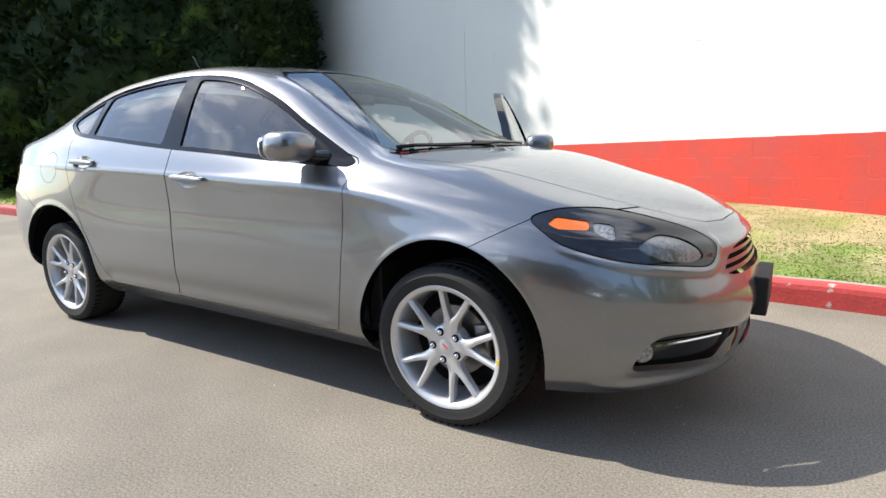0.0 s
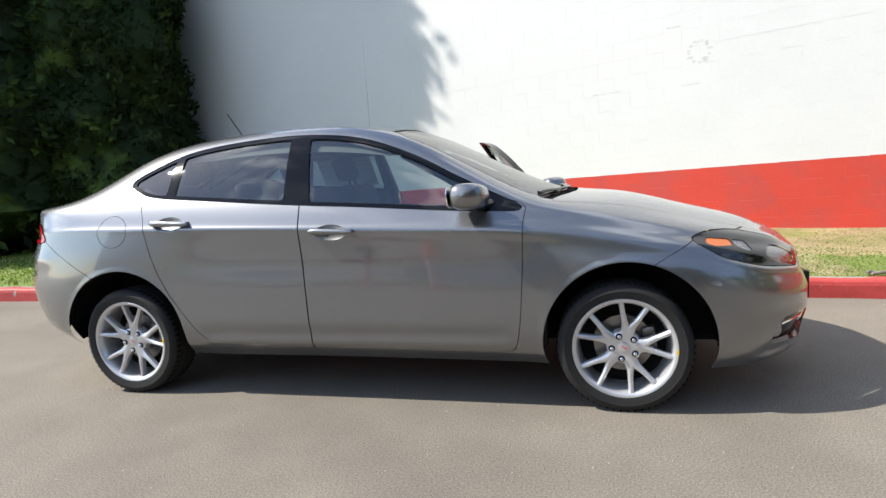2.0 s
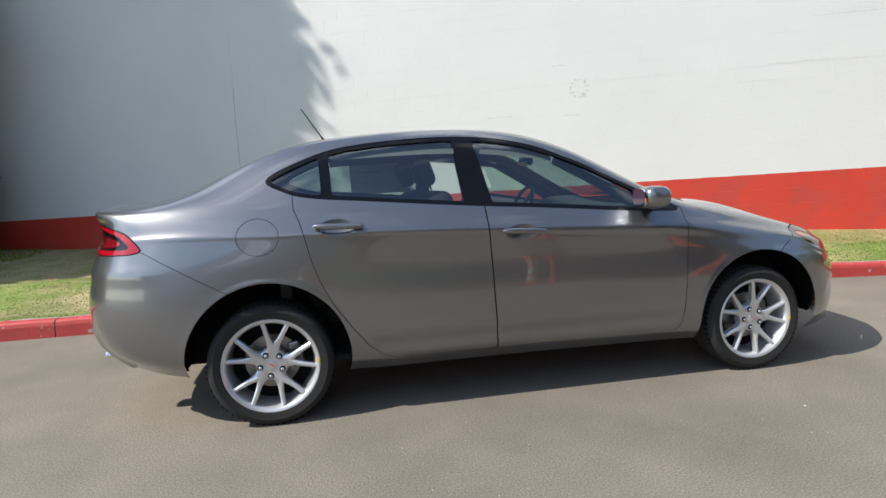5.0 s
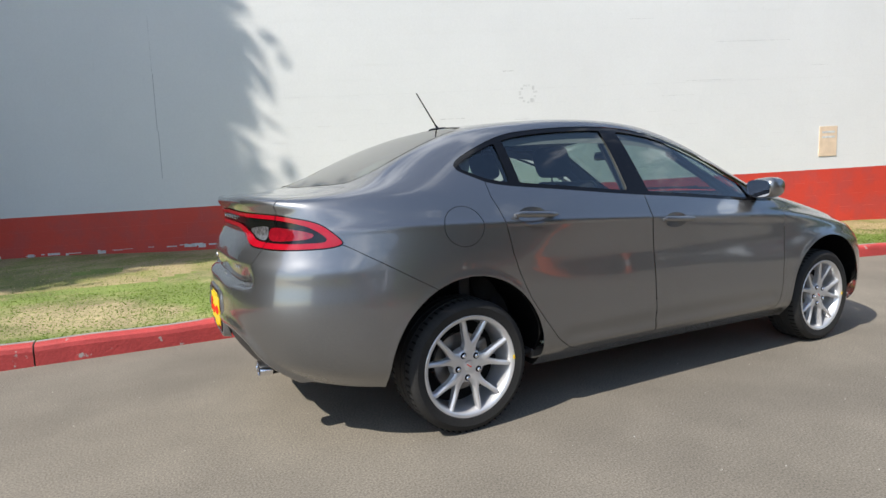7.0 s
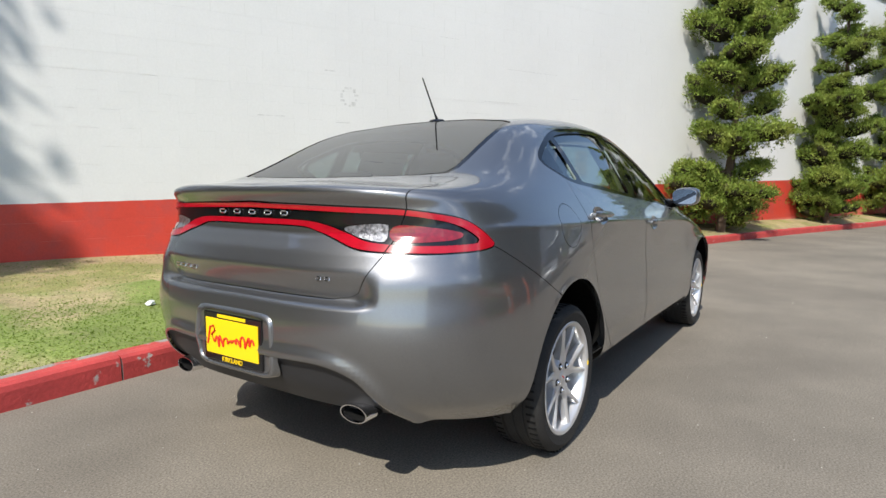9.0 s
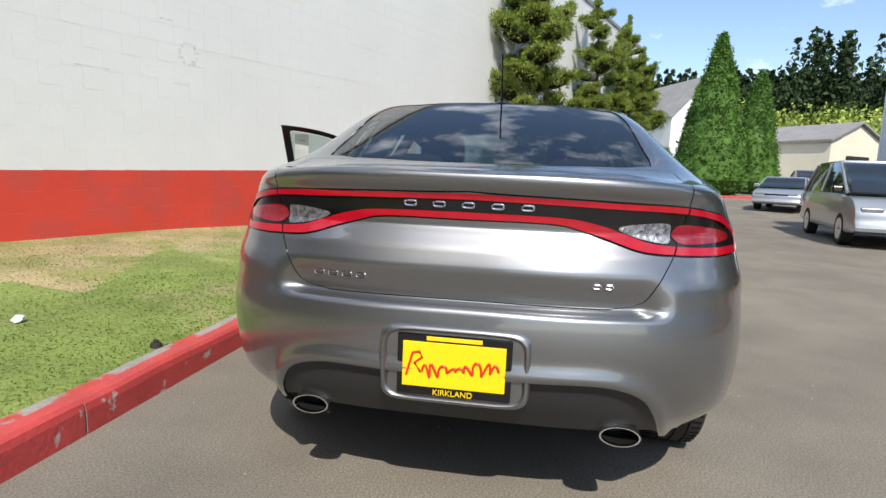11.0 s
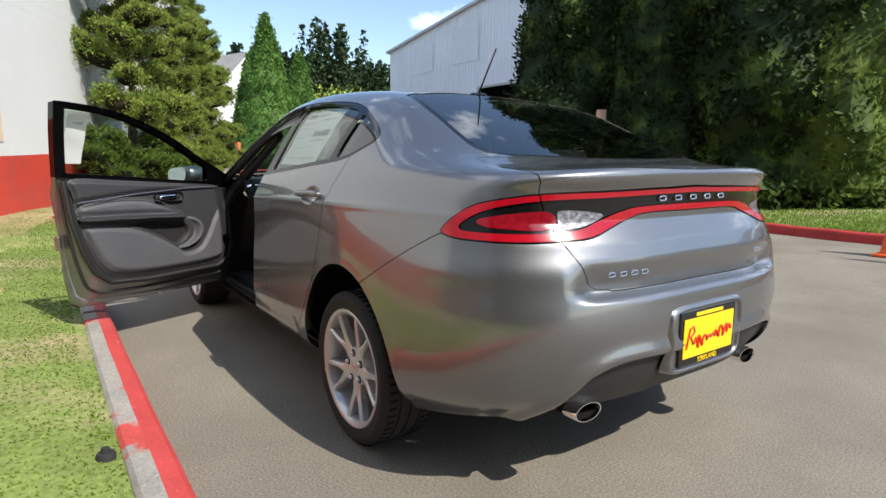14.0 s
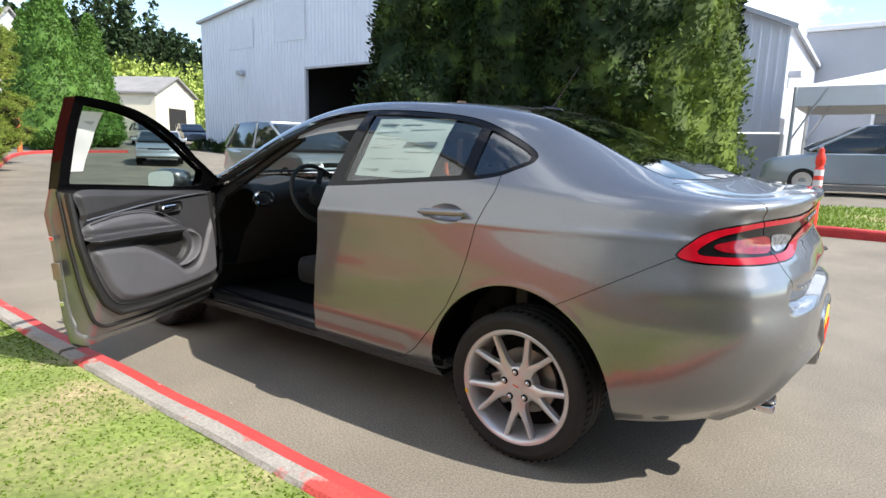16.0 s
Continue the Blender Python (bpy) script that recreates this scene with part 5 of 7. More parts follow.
INSET = poly_field(loop([(-.145, .805), (-.145, .862), (.0, .884), (.11, .890), (.21, .884), (.30, .862), (.40, .815), (.45, .785), (.40, .782), (.15, .795)], 5))
REST = poly_field(loop([(-.150, .760), (-.150, .795), (.12, .792), (.44, .782), (.485, .755), (.44, .735), (.25, .745), (.05, .752)], 5))
CUP = poly_field(loop([(.10, .738), (.30, .742), (.43, .730), (.50, .70), (.50, .64), (.44, .59), (.38, .60), (.30, .655), (.18, .708)], 5))
GRIP = poly_field(loop([(.49, .755), (.56, .745), (.61, .70), (.605, .635), (.55, .575), (.46, .545), (.415, .565), (.47, .585), (.53, .63), (.545, .69), (.515, .73)], 5))
LOWER_PAD = poly_field(loop([(-.135, .735), (.05, .728), (.18, .695), (.30, .635), (.40, .570), (.46, .530), (.56, .545), (.63, .62), (.70, .74), (.75, .78), (.755, .55), (.70, .455), (.30, .437), (.05, .455), (-.05, .51), (-.11, .63)], 5))


def soft(f, w):
    t = np.clip(-f / w, 0, 1)
    return t * t * (3 - 2 * t)


def front_door_inside(d, sg):
    a, b = even(RIM_OUT, 90), even(RIM_IN, 90)
    V, F = [], []
    for (x, z), (x2, z2) in zip(a, b):
        w = skin_w(x, z)
        k = np.clip((z2 - .40) / .25, 0, 1)
        for px, pw, pz in ((x, w - .001, z), (x, w - .030, z), (x * .75 + x2 * .25, w - .036, z * .75 + z2 * .25), (x * .45 + x2 * .55, .800, z * .45 + z2 * .55), (x2, .765, z2)):
            V.append((px, sg * min(pw, skin_w(px, pz) - (.001 if pw > w - .02 else .016)), pz))
    for k in range(89):
        for j in range(4):
            F.append((5 * k + j, 5 * k + 5 + j, 5 * k + 6 + j, 5 * k + 1 + j))
    put("door_jamb", V, [f for k, f in enumerate(F) if k % 4 > 1], M_JAMB, d, "dark grey painted door jamb")
    put("door_edge", V, [f for k, f in enumerate(F) if k % 4 < 2], M_PAINT, d, "painted door edge")
    bm = bmesh.new()
    tube(bm, [V[5 * k + 3] for k in range(90)], .009, 6)
    part("outer_seal", bm, M_MATT, d, "black rubber strip", True)
    V = [(x, sg * min(.762, skin_w(x, z) - .02), z) for x, z in b]
    put("inner_shell", V, [tuple(range(len(V)))], M_MATT, d, smooth=False)
    bm = bmesh.new()
    tube(bm, [(x, sg * min(.757, skin_w(x, z) - .035), z) for x, z in b], .016, 8)
    part("door_seal", bm, M_MATT, d, "black rubber door seal", True)
    # moulded trim: one relief, cut into its pieces
    xs, zs = np.linspace(-.21, .81, 150), np.linspace(.40, 1.075, 110)
    X, Z = np.meshgrid(xs, zs)
    fx, fz = X.ravel(), Z.ravel()
    h = .012 * soft(UPPER_LINE(fx) - fz, .03) + .016 * soft(INSET(fx, fz), .035) + .058 * soft(REST(fx, fz), .022) - .030 * soft(CUP(fx, fz), .03)
    h += .040 * soft(GRIP(fx, fz), .028) + .016 * soft(LOWER_PAD(fx, fz), .03) - .05 * np.clip((fz - 1.005 + .06 * fx) / .03, 0, 1) ** 2
    edge = poly_field(TRIM_EDGE)(fx, fz)
    h -= .018 * (1 - soft(edge, .03))
    G = np.stack([fx, .740 - h, fz], -1).reshape(110, 150, 3)
    S = sheet_of(G)
    S = (S[0], np.where((S[1][:, 1] > 0)[:, None], -S[1], S[1]), S[2])
    S, _ = split(S, lambda x, w, z: poly_field(TRIM_EDGE)(x, z))
    pieces = []
    # the pull cup is black to paint the shade below the armrest
    for nm, f, m, lb in (("upper_trim", lambda x, w, z: UPPER_LINE(x) - z, M_TRIM, "charcoal moulded upper trim"), ("insert_panel", lambda x, w, z: INSET(x, z), M_TRIM_LIGHT, "grey padded insert"),
                         ("armrest", lambda x, w, z: REST(x, z), M_TRIM, "charcoal padded armrest"), ("grab_handle", lambda x, w, z: GRIP(x, z), M_TRIM_LIGHT, "grey moulded grab handle"),
                         ("pull_cup", lambda x, w, z: CUP(x, z), M_MATT, "pull recess in matt black that stands for its shade"), ("lower_panel", lambda x, w, z: LOWER_PAD(x, z), M_TRIM_LIGHT, "grey lower door panel")):
        got, S = split(S, f)
        pieces.append((nm, got, m, lb))
    pieces.append(("door_trim", S, M_TRIM, "charcoal moulded door trim"))
    for nm, (v, n, t), m, lb in pieces:
        v = v * np.array([1, sg, 1])
        n = n * np.array([1, sg, 1])
        fn = np.cross(v[t[:, 1]] - v[t[:, 0]], v[t[:, 2]] - v[t[:, 0]])
        if (fn * n[t[:, 0]]).sum() < 0:
            t = t[:, ::-1]
        put(nm, v, t, m, d, lb, N=n)
    bm = bmesh.new()
    tube(bm, [(x, sg * .729, float(UPPER_LINE(x))) for x in np.linspace(-.165, .75, 30)], .0045, 6)
    part("trim_line", bm, M_JAMB, d, "", True)
    bm = bmesh.new()
    tube(bm, [(x, sg * (.722), z) for x, z in ((-.14, .868), (.0, .890), (.11, .896), (.21, .890), (.30, .868), (.40, .821), (.45, .79))], .003, 6)
    part("stitched_edge", bm, M_TRIM_LIGHT, d, "", True)
    bm = bmesh.new()
    box(bm, (.285, sg * .735, .862), (.475, sg * .726, .916), .02)
    part("handle_recess", bm, M_MATT, d)
    bm = bmesh.new()
    pill(bm, (.305, sg * .715, .886), (.43, sg * .712, .895), .017, .011, .010)
    part("inner_handle", bm, M_CHROME, d, "chrome inner door handle", True)
    # shelf under the glass
    V, F = [], []
    for x in np.linspace(-.20, .74, 20):
        z = float(np.interp(x, [-.2, .4, .74], [1.004, .970, .946]))
        V += [(x, sg * .745, z - .02), (x, sg * .76, z), (x, sg * min(.835, skin_w(x, z) - .025), z - .012)]
    for k in range(19):
        for j in range(2):
            F.append((3 * k + j, 3 * k + 3 + j, 3 * k + 4 + j, 3 * k + 1 + j))
    put("window_shelf", V, F, M_TRIM, d)
    for z0, z1, m in ((.62, .70, M_STEEL), (.80, .82, M_CHROME), (.50, .52, M_CHROME)):
        bm = bmesh.new()
        box(bm, (-.2405, sg * (.845 if m is M_CHROME else .835), z0), (-.2335, sg * (.868 if m is M_CHROME else .880), z1), 0.002)
        part("latch", bm, m, d)


for sg in (1, -1):
    front_door_inside(doors[("front_door", sg)], sg)

# door mirrors
def mirror_unit(d, sg):
    bm = bmesh.new()
    n, m = 18, 20
    rings = []
    for i in range(n + 1):
        t = -1 + 2 * i / n
        s = max(1 - abs(t) ** 3.2, 0.0) ** (1 / 2.6)
        cy = .918 + .092 * t
        back = .018 * (1 - t)
        ring = []
        for k in range(m):
            a = 2 * math.pi * k / m
            ca, sa = math.cos(a), math.sin(a)
            ex = .098 * math.copysign(abs(ca) ** 0.75, ca)
            if ca < 0:
                ex *= 0.70
            ez = .062 * math.copysign(abs(sa) ** 0.7, sa)
            ring.append(bm.verts.new((.655 + ex * max(s, .02) + .02 * (1 - t) * .5, sg * cy, 1.035 + ez * max(s, .02) + .006 * t)))
        rings.append(ring)
    for p, q in zip(rings, rings[1:]):
        for k in range(m):
            bm.faces.new((p[k], p[(k + 1) % m], q[(k + 1) % m], q[k]))
    bm.faces.new(rings[0])
    bm.faces.new(list(reversed(rings[-1])))
    bmesh.ops.recalc_face_normals(bm, faces=bm.faces[:])
    h = part("mirror_housing", bm, M_PAINT, d, "grey door mirror housing", True)
    bm = bmesh.new()
    pts = [(.078 * math.copysign(abs(math.cos(a)) ** .6, math.cos(a)), .050 * math.copysign(abs(math.sin(a)) ** .6, math.sin(a))) for a in np.linspace(0, 2 * math.pi, 28, endpoint=False)]
    prism(bm, pts, .006, Matrix.Translation((.592 if sg < 0 else .576, sg * .918, 1.035)) @ Matrix.Rotation(radians(-7 if sg < 0 else 10), 4, "Z") @ Matrix.Rotation(radians(-4 if sg < 0 else 7), 4, "Y") @ pose(0, 0, 0, 90, 0, -90) @ Matrix.Diagonal((1, 1, -1, 1)))
    part("mirror_glass", bm, M_MIRROR, d, "silvered mirror glass")
    bm = bmesh.new()
    tube(bm, [(.74, sg * .775, .985), (.72, sg * .82, .988), (.69, sg * .88, 1.0)], [.034, .030, .034], 10)
    part("mirror_arm", bm, M_BLACK, d, "black mirror arm", True)


for sg in (-1, 1):
    mirror_unit(doors[("front_door", sg)], sg)
for S in (RIGHT, LEFT):
    skin("fuel_cap", S(panels["fuel_cap"]), M_PAINT, car, "round fuel filler flap" if S is RIGHT else "") if S is RIGHT else skin("rear_fender_patch", S(panels["fuel_cap"]), M_PAINT, car)


# ---- stickers and papers in the left windows ----
def paper(name, x0, x1, z0, z1, parent, depth, rows, sg=1, label="", tilt=0.0, mat=None):
    def p(u, v, dd):
        x, z = x0 + (x1 - x0) * u + tilt * (v - .5), z0 + (z1 - z0) * v
        return (x, sg * (skin_w(x, z) - depth + dd), z)
    n = 6
    V = [p(i / n, j / n, 0) for i in range(n + 1) for j in range(n + 1)]
    F = [(i * (n + 1) + j, i * (n + 1) + j + 1, (i + 1) * (n + 1) + j + 1, (i + 1) * (n + 1) + j) for i in range(n) for j in range(n)]
    o = put(name, V, F, mat or M_PAPER, parent, label, smooth=True)
    for (u0, u1, v0, v1, m) in rows:
        v1 = v0 + (v1 - v0) * .6
        put("text_bar", [p(u0, v0, .0015), p(u1, v0, .0015), p(u1, v1, .0015), p(u0, v1, .0015)], [(0, 1, 2, 3)], m, o, smooth=False)
    return o


rows = [(.06, .30, .90, .93, M_INK), (.36, .62, .90, .93, M_INK_PALE), (.06, .40, .78, .80, M_INK_PALE), (.06, .36, .72, .74, M_INK_PALE), (.06, .42, .66, .68, M_INK_PALE),
        (.06, .38, .60, .62, M_INK_PALE), (.06, .40, .54, .56, M_INK_PALE), (.06, .36, .48, .50, M_INK_PALE), (.50, .94, .80, .84, M_INK_PALE), (.52, .92, .55, .66, M_INK), (.55, .90, .42, .45, M_INK_PALE),
        (.50, .94, .30, .33, M_INK_PALE), (.06, .44, .30, .32, M_INK_PALE), (.06, .30, .12, .15, M_INK), (.50, .90, .12, .15, M_INK_PALE)]
paper("window_sticker", -.40, -.85, 1.088, 1.358, doors[("rear_door", 1)], .016, rows, 1, "large white price sheet with printed rows", -0.02)
paper("window_paper", -.10, -.205, 1.10, 1.352, doors[("front_door", 1)], .016, [(.1, .9, .70, .95, M_INK_PALE)], 1, "white paper taped inside the window")

# ---- plate, badges, exhausts, aerial, wipers ----
bm = bmesh.new()
PY = .010
box(bm, (-2.306, PY - .165, .447), (-2.294, PY + .165, .628), 0.004)
frame_ob = part("plate_frame", bm, M_BLACK, rbump, "black dealer plate frame")
bm = bmesh.new()
box(bm, (-2.310, PY - .148, .474), (-2.305, PY + .148, .606), 0.002)
num = part("rear_plate", bm, M_PLATE_YELLOW, rbump, "yellow dealer plate with red script")
# a flowing red script that stands for the dealer's mark
bm = bmesh.new()
pts = [(-2.312, PY + .135, .508), (-2.312, PY + .118, .574), (-2.312, PY + .098, .579), (-2.312, PY + .090, .562), (-2.312, PY + .112, .545), (-2.312, PY + .095, .520)]
pts += [(-2.312, PY + .085 - .215 * t + .004 * math.cos(t * 55), .522 + (.012 + .008 * math.sin(t * 9.5 + .6)) * math.sin(t * 55 + 1.4 * math.sin(t * 13)) + .024 * t) for t in np.linspace(0, 1, 140)]
tube(bm, pts, .0036, 6)
part("red_script", bm, M_PLATE_RED, num, "red flowing script", True)
bm = bmesh.new()
box(bm, (-2.3082, PY - .08, .611), (-2.3045, PY + .08, .623), 0.001)
part("text_bar", bm, M_PLATE_YELLOW, frame_ob)
word = bpy.data.curves.new("frame_lettering", "FONT")
word.body = "KIRKLAND"
word.size, word.extrude, word.align_x = .024, .0012, "CENTER"
word.materials.append(M_PLATE_YELLOW)
word_ob = new("frame_lettering", word)
word_ob.parent = frame_ob
word_ob.matrix_basis = Matrix.Translation((-2.3075, PY, .4515)) @ pose(0, 0, 0, 90, 0, -90)


def surface_x(w, z):
    """Where the tail stands at (out, z)."""
    V = SKIN[0]
    V = V[V[:, 0] < -1.6]
    d = (V[:, 1] - w) ** 2 + (V[:, 2] - z) ** 2
    k = np.argsort(d)[:4]
    wt = 1 / (d[k] + 1e-7)
    return float((wt * V[k, 0]).sum() / wt.sum())


def badge(y, z, wd, ht, parent, r=.0035, gap=.004):
    """A small chrome outline standing proud of the tail."""
    bm = bmesh.new()
    x = surface_x(abs(y), z) - gap
    ring = [(wd / 2 * math.copysign(abs(math.cos(a)) ** .5, math.cos(a)), ht / 2 * math.copysign(abs(math.sin(a)) ** .5, math.sin(a))) for a in np.linspace(0, 2 * math.pi, 21)]
    tube(bm, [(x, y + a, z + b) for a, b in ring], r, 6)
    part("badge", bm, M_CHROME, parent)


for k in range(5):
    badge(.172 - .086 * k, .995, .034, .014, tail, .0028)
for k in range(4):
    badge(.440 - .045 * k, .775, .030, .012, trunk, .0019)
for k in range(2):
    badge(-.375 - .034 * k, .788, .022, .011, trunk, .0018)
for sg in (-1, 1):
    M = Matrix.Translation((-2.200, sg * .478, .338)) @ pose(0, 0, 0, 0, -90, 0) @ Matrix.Diagonal((.031, .061, 1, 1))
    bm = bmesh.new()
    lathe(bm, [(1.0, -.05), (1.0, -.003), (.975, .003), (.89, .003), (.86, -.003), (.86, -.012)], 40, M)
    ex = part("exhaust_tip", bm, M_CHROME, rbump, "oval chrome exhaust tip", True)
    bm = bmesh.new()
    lathe(bm, [(.865, -.011), (.80, -.03), (.7, -.06), (0.02, -.06)], 40, M)
    part("exhaust_bore", bm, M_WELL, ex, "", True)
    bm = bmesh.new()
    lathe(bm, [(.80, -.30), (.90, -.16), (.97, -.045)], 24, M)
    part("exhaust_pipe", bm, M_WELL, ex, "dark exhaust pipe", True)
bm = bmesh.new()
pill(bm, (-1.085, 0, 1.428), (-.965, 0, 1.444), .012, .010, .022)
aer = part("aerial_base", bm, M_BLACK, car, "black roof aerial", True)
bm = bmesh.new()
tube(bm, [(-1.022, 0, 1.438), (-1.043, 0, 1.468), (-1.155, 0, 1.638)], [.009, .0045, .0032], 8)
part("aerial_mast", bm, M_BLACK, aer, "", True)
for ya, yb in ((.50, -.12), (-.02, -.60)):
    bm = bmesh.new()
    pts = []
    for t in np.linspace(0, 1, 8):
        y = ya + (yb - ya) * t
        x = 1.085 - .035 * t - .10 * (y / .6) ** 2 + .02
        d2 = (SKIN[0][:, 0] - x) ** 2 + (SKIN[0][:, 1] - abs(y)) ** 2 + 10 * (SKIN[0][:, 2] < .95)
        pts.append((x, y, SKIN[0][np.argmin(d2), 2] + .008))
    tube(bm, pts, .009, 6)
    part("wiper", bm, M_BLACK, car, "black windscreen wiper", True)

# the plate's recess
bm = bmesh.new()
ring = [(.207 * math.copysign(abs(math.cos(a)) ** .28, math.cos(a)), .106 * math.copysign(abs(math.sin(a)) ** .28, math.sin(a))) for a in np.linspace(0, 2 * math.pi, 48)]
loops = []
for k, lift in ((1.085, -.004), (1.05, .004), (1.02, .009), (.985, .010), (.955, .006), (.93, -.004), (.915, -.02)):
    row = []
    for a, b in ring[:-1]:
        a, b = a - (1 - k) * .15 * math.copysign(1, a) if abs(a) > .15 else a * (1 + (k - 1)), b - (1 - k) * .15 * math.copysign(1, b) if abs(b) > .06 else b * (1 + (k - 1) * 1.3)
        row.append(bm.verts.new((min(surface_x(abs(PY + a), .538 + b), -2.294) - lift if k < 1.08 else surface_x(abs(PY + a), .538 + b) + .004, PY + a, .538 + b)))
    loops.append(row)
for a, b in zip(loops, loops[1:]):
    for i in range(len(a)):
        bm.faces.new((a[i], a[(i + 1) % len(a)], b[(i + 1) % len(a)], b[i]))
bmesh.ops.recalc_face_normals(bm, faces=bm.faces)
part("plate_recess_edge", bm, M_PAINT, rbump, "", True)
bm = bmesh.new()
box(bm, (-2.298, PY - .198, .438), (-2.265, PY + .198, .638), .006)
part("plate_recess", bm, M_JAMB, rbump)

# ---- the cabin ----
roof_in, _ = split(SKIN, lambda x, w, z: np.maximum(np.maximum(1.19 - z, -(x + 1.30)), w - .66))
roof_in, _ = split(roof_in, lambda x, w, z: np.maximum(x - .22, -1 - x))
skin("headliner", halves(roof_in), M_HEADLINER, car, "light grey headliner", 0.035)
bm = bmesh.new()
box(bm, (-1.5, -.78, .27), (.98, .78, .30), 0.01)
part("carpet", bm, M_CLOTH, car, "black carpet")
bm = bmesh.new()
box(bm, (.93, -.78, .28), (1.00, .78, .93), 0.01)
part("firewall", bm, M_TRIM, car)
bm = bmesh.new()
box(bm, (-1.70, -.60, .98), (-1.22, .60, 1.03), 0.015)
box(bm, (-1.30, -.70, .30), (-1.24, .70, 1.0), 0.01)
part("parcel_shelf", bm, M_TRIM, car)
# dashboard: a swept section
sec = [(.98, .45), (.74, .48), (.64, .70), (.54, .80), (.51, .89), (.55, .945), (.64, .972), (.80, .975), (.97, .965)]
V, F = [], []
ys = np.linspace(-.70, .70, 30)
for y in ys:
    hump = .045 * math.exp(-((y - .36) / .17) ** 2)
    for x, z in sec:
        V.append((x - .02 * (1 - (y / .74) ** 2), y, z + (hump if .88 < z and x < .9 else 0)))
m = len(sec)
for a in range(len(ys) - 1):
    for b in range(m - 1):
        F.append((a * m + b, a * m + b + 1, (a + 1) * m + b + 1, (a + 1) * m + b))
put("dashboard", V, F, M_TRIM, car, "black moulded dashboard")
for y in (.66, -.66, .09, -.09):
    bm = bmesh.new()
    lathe(bm, [(.030, 0), (.046, 0), (.048, .012), (.040, .016), (.030, .012), (.030, 0)], 20, Matrix.Translation((.512 - .02 * (1 - (y / .74) ** 2), y, .905)) @ pose(0, 0, 0, 0, -90, 0) @ Matrix.Diagonal((1.0, 1.55, 1.2, 1)))
    part("air_vent", bm, M_CHROME, car, "", True)
bm = bmesh.new()
W = Matrix.Translation((.37, .36, .925)) @ pose(0, 0, 0, 0, -66, 0)
prof = [(.185 + .014 * math.cos(a), .014 * math.sin(a)) for a in np.linspace(0, 2 * math.pi, 10)]
lathe(bm, prof, 40, W)
lathe(bm, [(0, .02), (.055, .018), (.075, 0), (.06, -.03), (0, -.03)], 24, W)
for a in (0, 120, 240):
    box(bm, (.05, -.018, -.01), (.18, .018, .006), 0.004, W @ pose(0, 0, 0, 0, 0, a + 90))
part("steering_wheel", bm, M_TRIM, car, "black three-spoke steering wheel", True)


def car_seat(x, y, wd, bench=False):
    s = new("seat")
    s.parent = car
    tagged(s, "black cloth rear bench seat" if bench else "black cloth front seat with a headrest")
    bm = bmesh.new()
    box(bm, (x - .26, y - wd / 2, .42), (x + .26, y + wd / 2, .58), 0.05, seg=3)
    part("seat_cushion", bm, M_CLOTH, s, "", True)
    R = Matrix.Translation((x - .24, y, .52)) @ pose(0, 0, 0, 0, -20, 0)
    bm = bmesh.new()
    box(bm, (-.09, -wd / 2, 0), (.07, wd / 2, .54 if bench else .62), 0.055, R, seg=3)
    if not bench:
        for sd in (-1, 1):
            box(bm, (-.06, sd * wd / 2 - .05, .08), (.12, sd * wd / 2 + .05, .48), 0.04, R, seg=3)
    part("seat_back", bm, M_CLOTH, s, "", True)
    for yy in ((0,) if not bench else (-.36, .36)):
        bm = bmesh.new()
        low = .10 if bench else 0
        box(bm, (-.055, yy - .13, .66 - low), (.045, yy + .13, .84 - 1.5 * low), 0.045, R, seg=3)
        part("headrest", bm, M_CLOTH, s, "", True)
        bm = bmesh.new()
        for k in (-.05, .05):
            tube(bm, [R @ Vector((0, yy + k, .58)), R @ Vector((0, yy + k, .70))], .006, 6)
        part("headrest_posts", bm, M_CHROME, s)


car_seat(.02, .37, .50)
car_seat(.02, -.37, .50)
car_seat(-.82, 0, 1.24, True)
bm = bmesh.new()
box(bm, (.275, -.115, 1.245), (.305, .115, 1.305), 0.018, seg=3)
tube(bm, [(.295, 0, 1.29), (.315, 0, 1.345)], .01, 8)
part("cabin_mirror", bm, M_BLACK, car, "black inside rear-view mirror", True)
bm = bmesh.new()
box(bm, (-.1, -.10, .30), (.62, .10, .56), 0.03)
part("centre_console", bm, M_TRIM, car)
# rubber round the open door's frame
bm = bmesh.new()
tube(bm, [(x, skin_w(x, z) - .042, z - .012) for x, z in ((-.29, 1.05), (-.31, 1.20), (-.325, 1.375), (-.26, 1.392), (.05, 1.350), (.34, 1.245), (.57, 1.127), (.76, 1.034), (.85, .985))], .018, 8)
part("opening_seal", bm, M_MATT, car, "black rubber door-opening seal", True)
# door openings on the left: sill, pillar
for sg in (-1, 1):
    bm = bmesh.new()
    box(bm, (-.95, sg * .70, .24), (.88, sg * .785, .300), 0.015)
    part("door_sill", bm, M_PAINT, car, "painted door sill")
    bm = bmesh.new()
    tube(bm, [(-.27, sg * .80, .30), (-.27, sg * .82, .70), (-.27, sg * .775, 1.03), (-.31, sg * .575, 1.355)], [.06, .05, .04, .03], 8)
    part("centre_pillar", bm, M_TRIM, car)
    bm = bmesh.new()
    tube(bm, [(.90, sg * .80, .30), (.90, sg * .82, .70), (.85, sg * .685, .915), (.50, sg * .60, 1.13), (.26, sg * .56, 1.265)], [.05, .05, .04, .028, .028], 8)
    part("front_pillar", bm, M_TRIM, car)


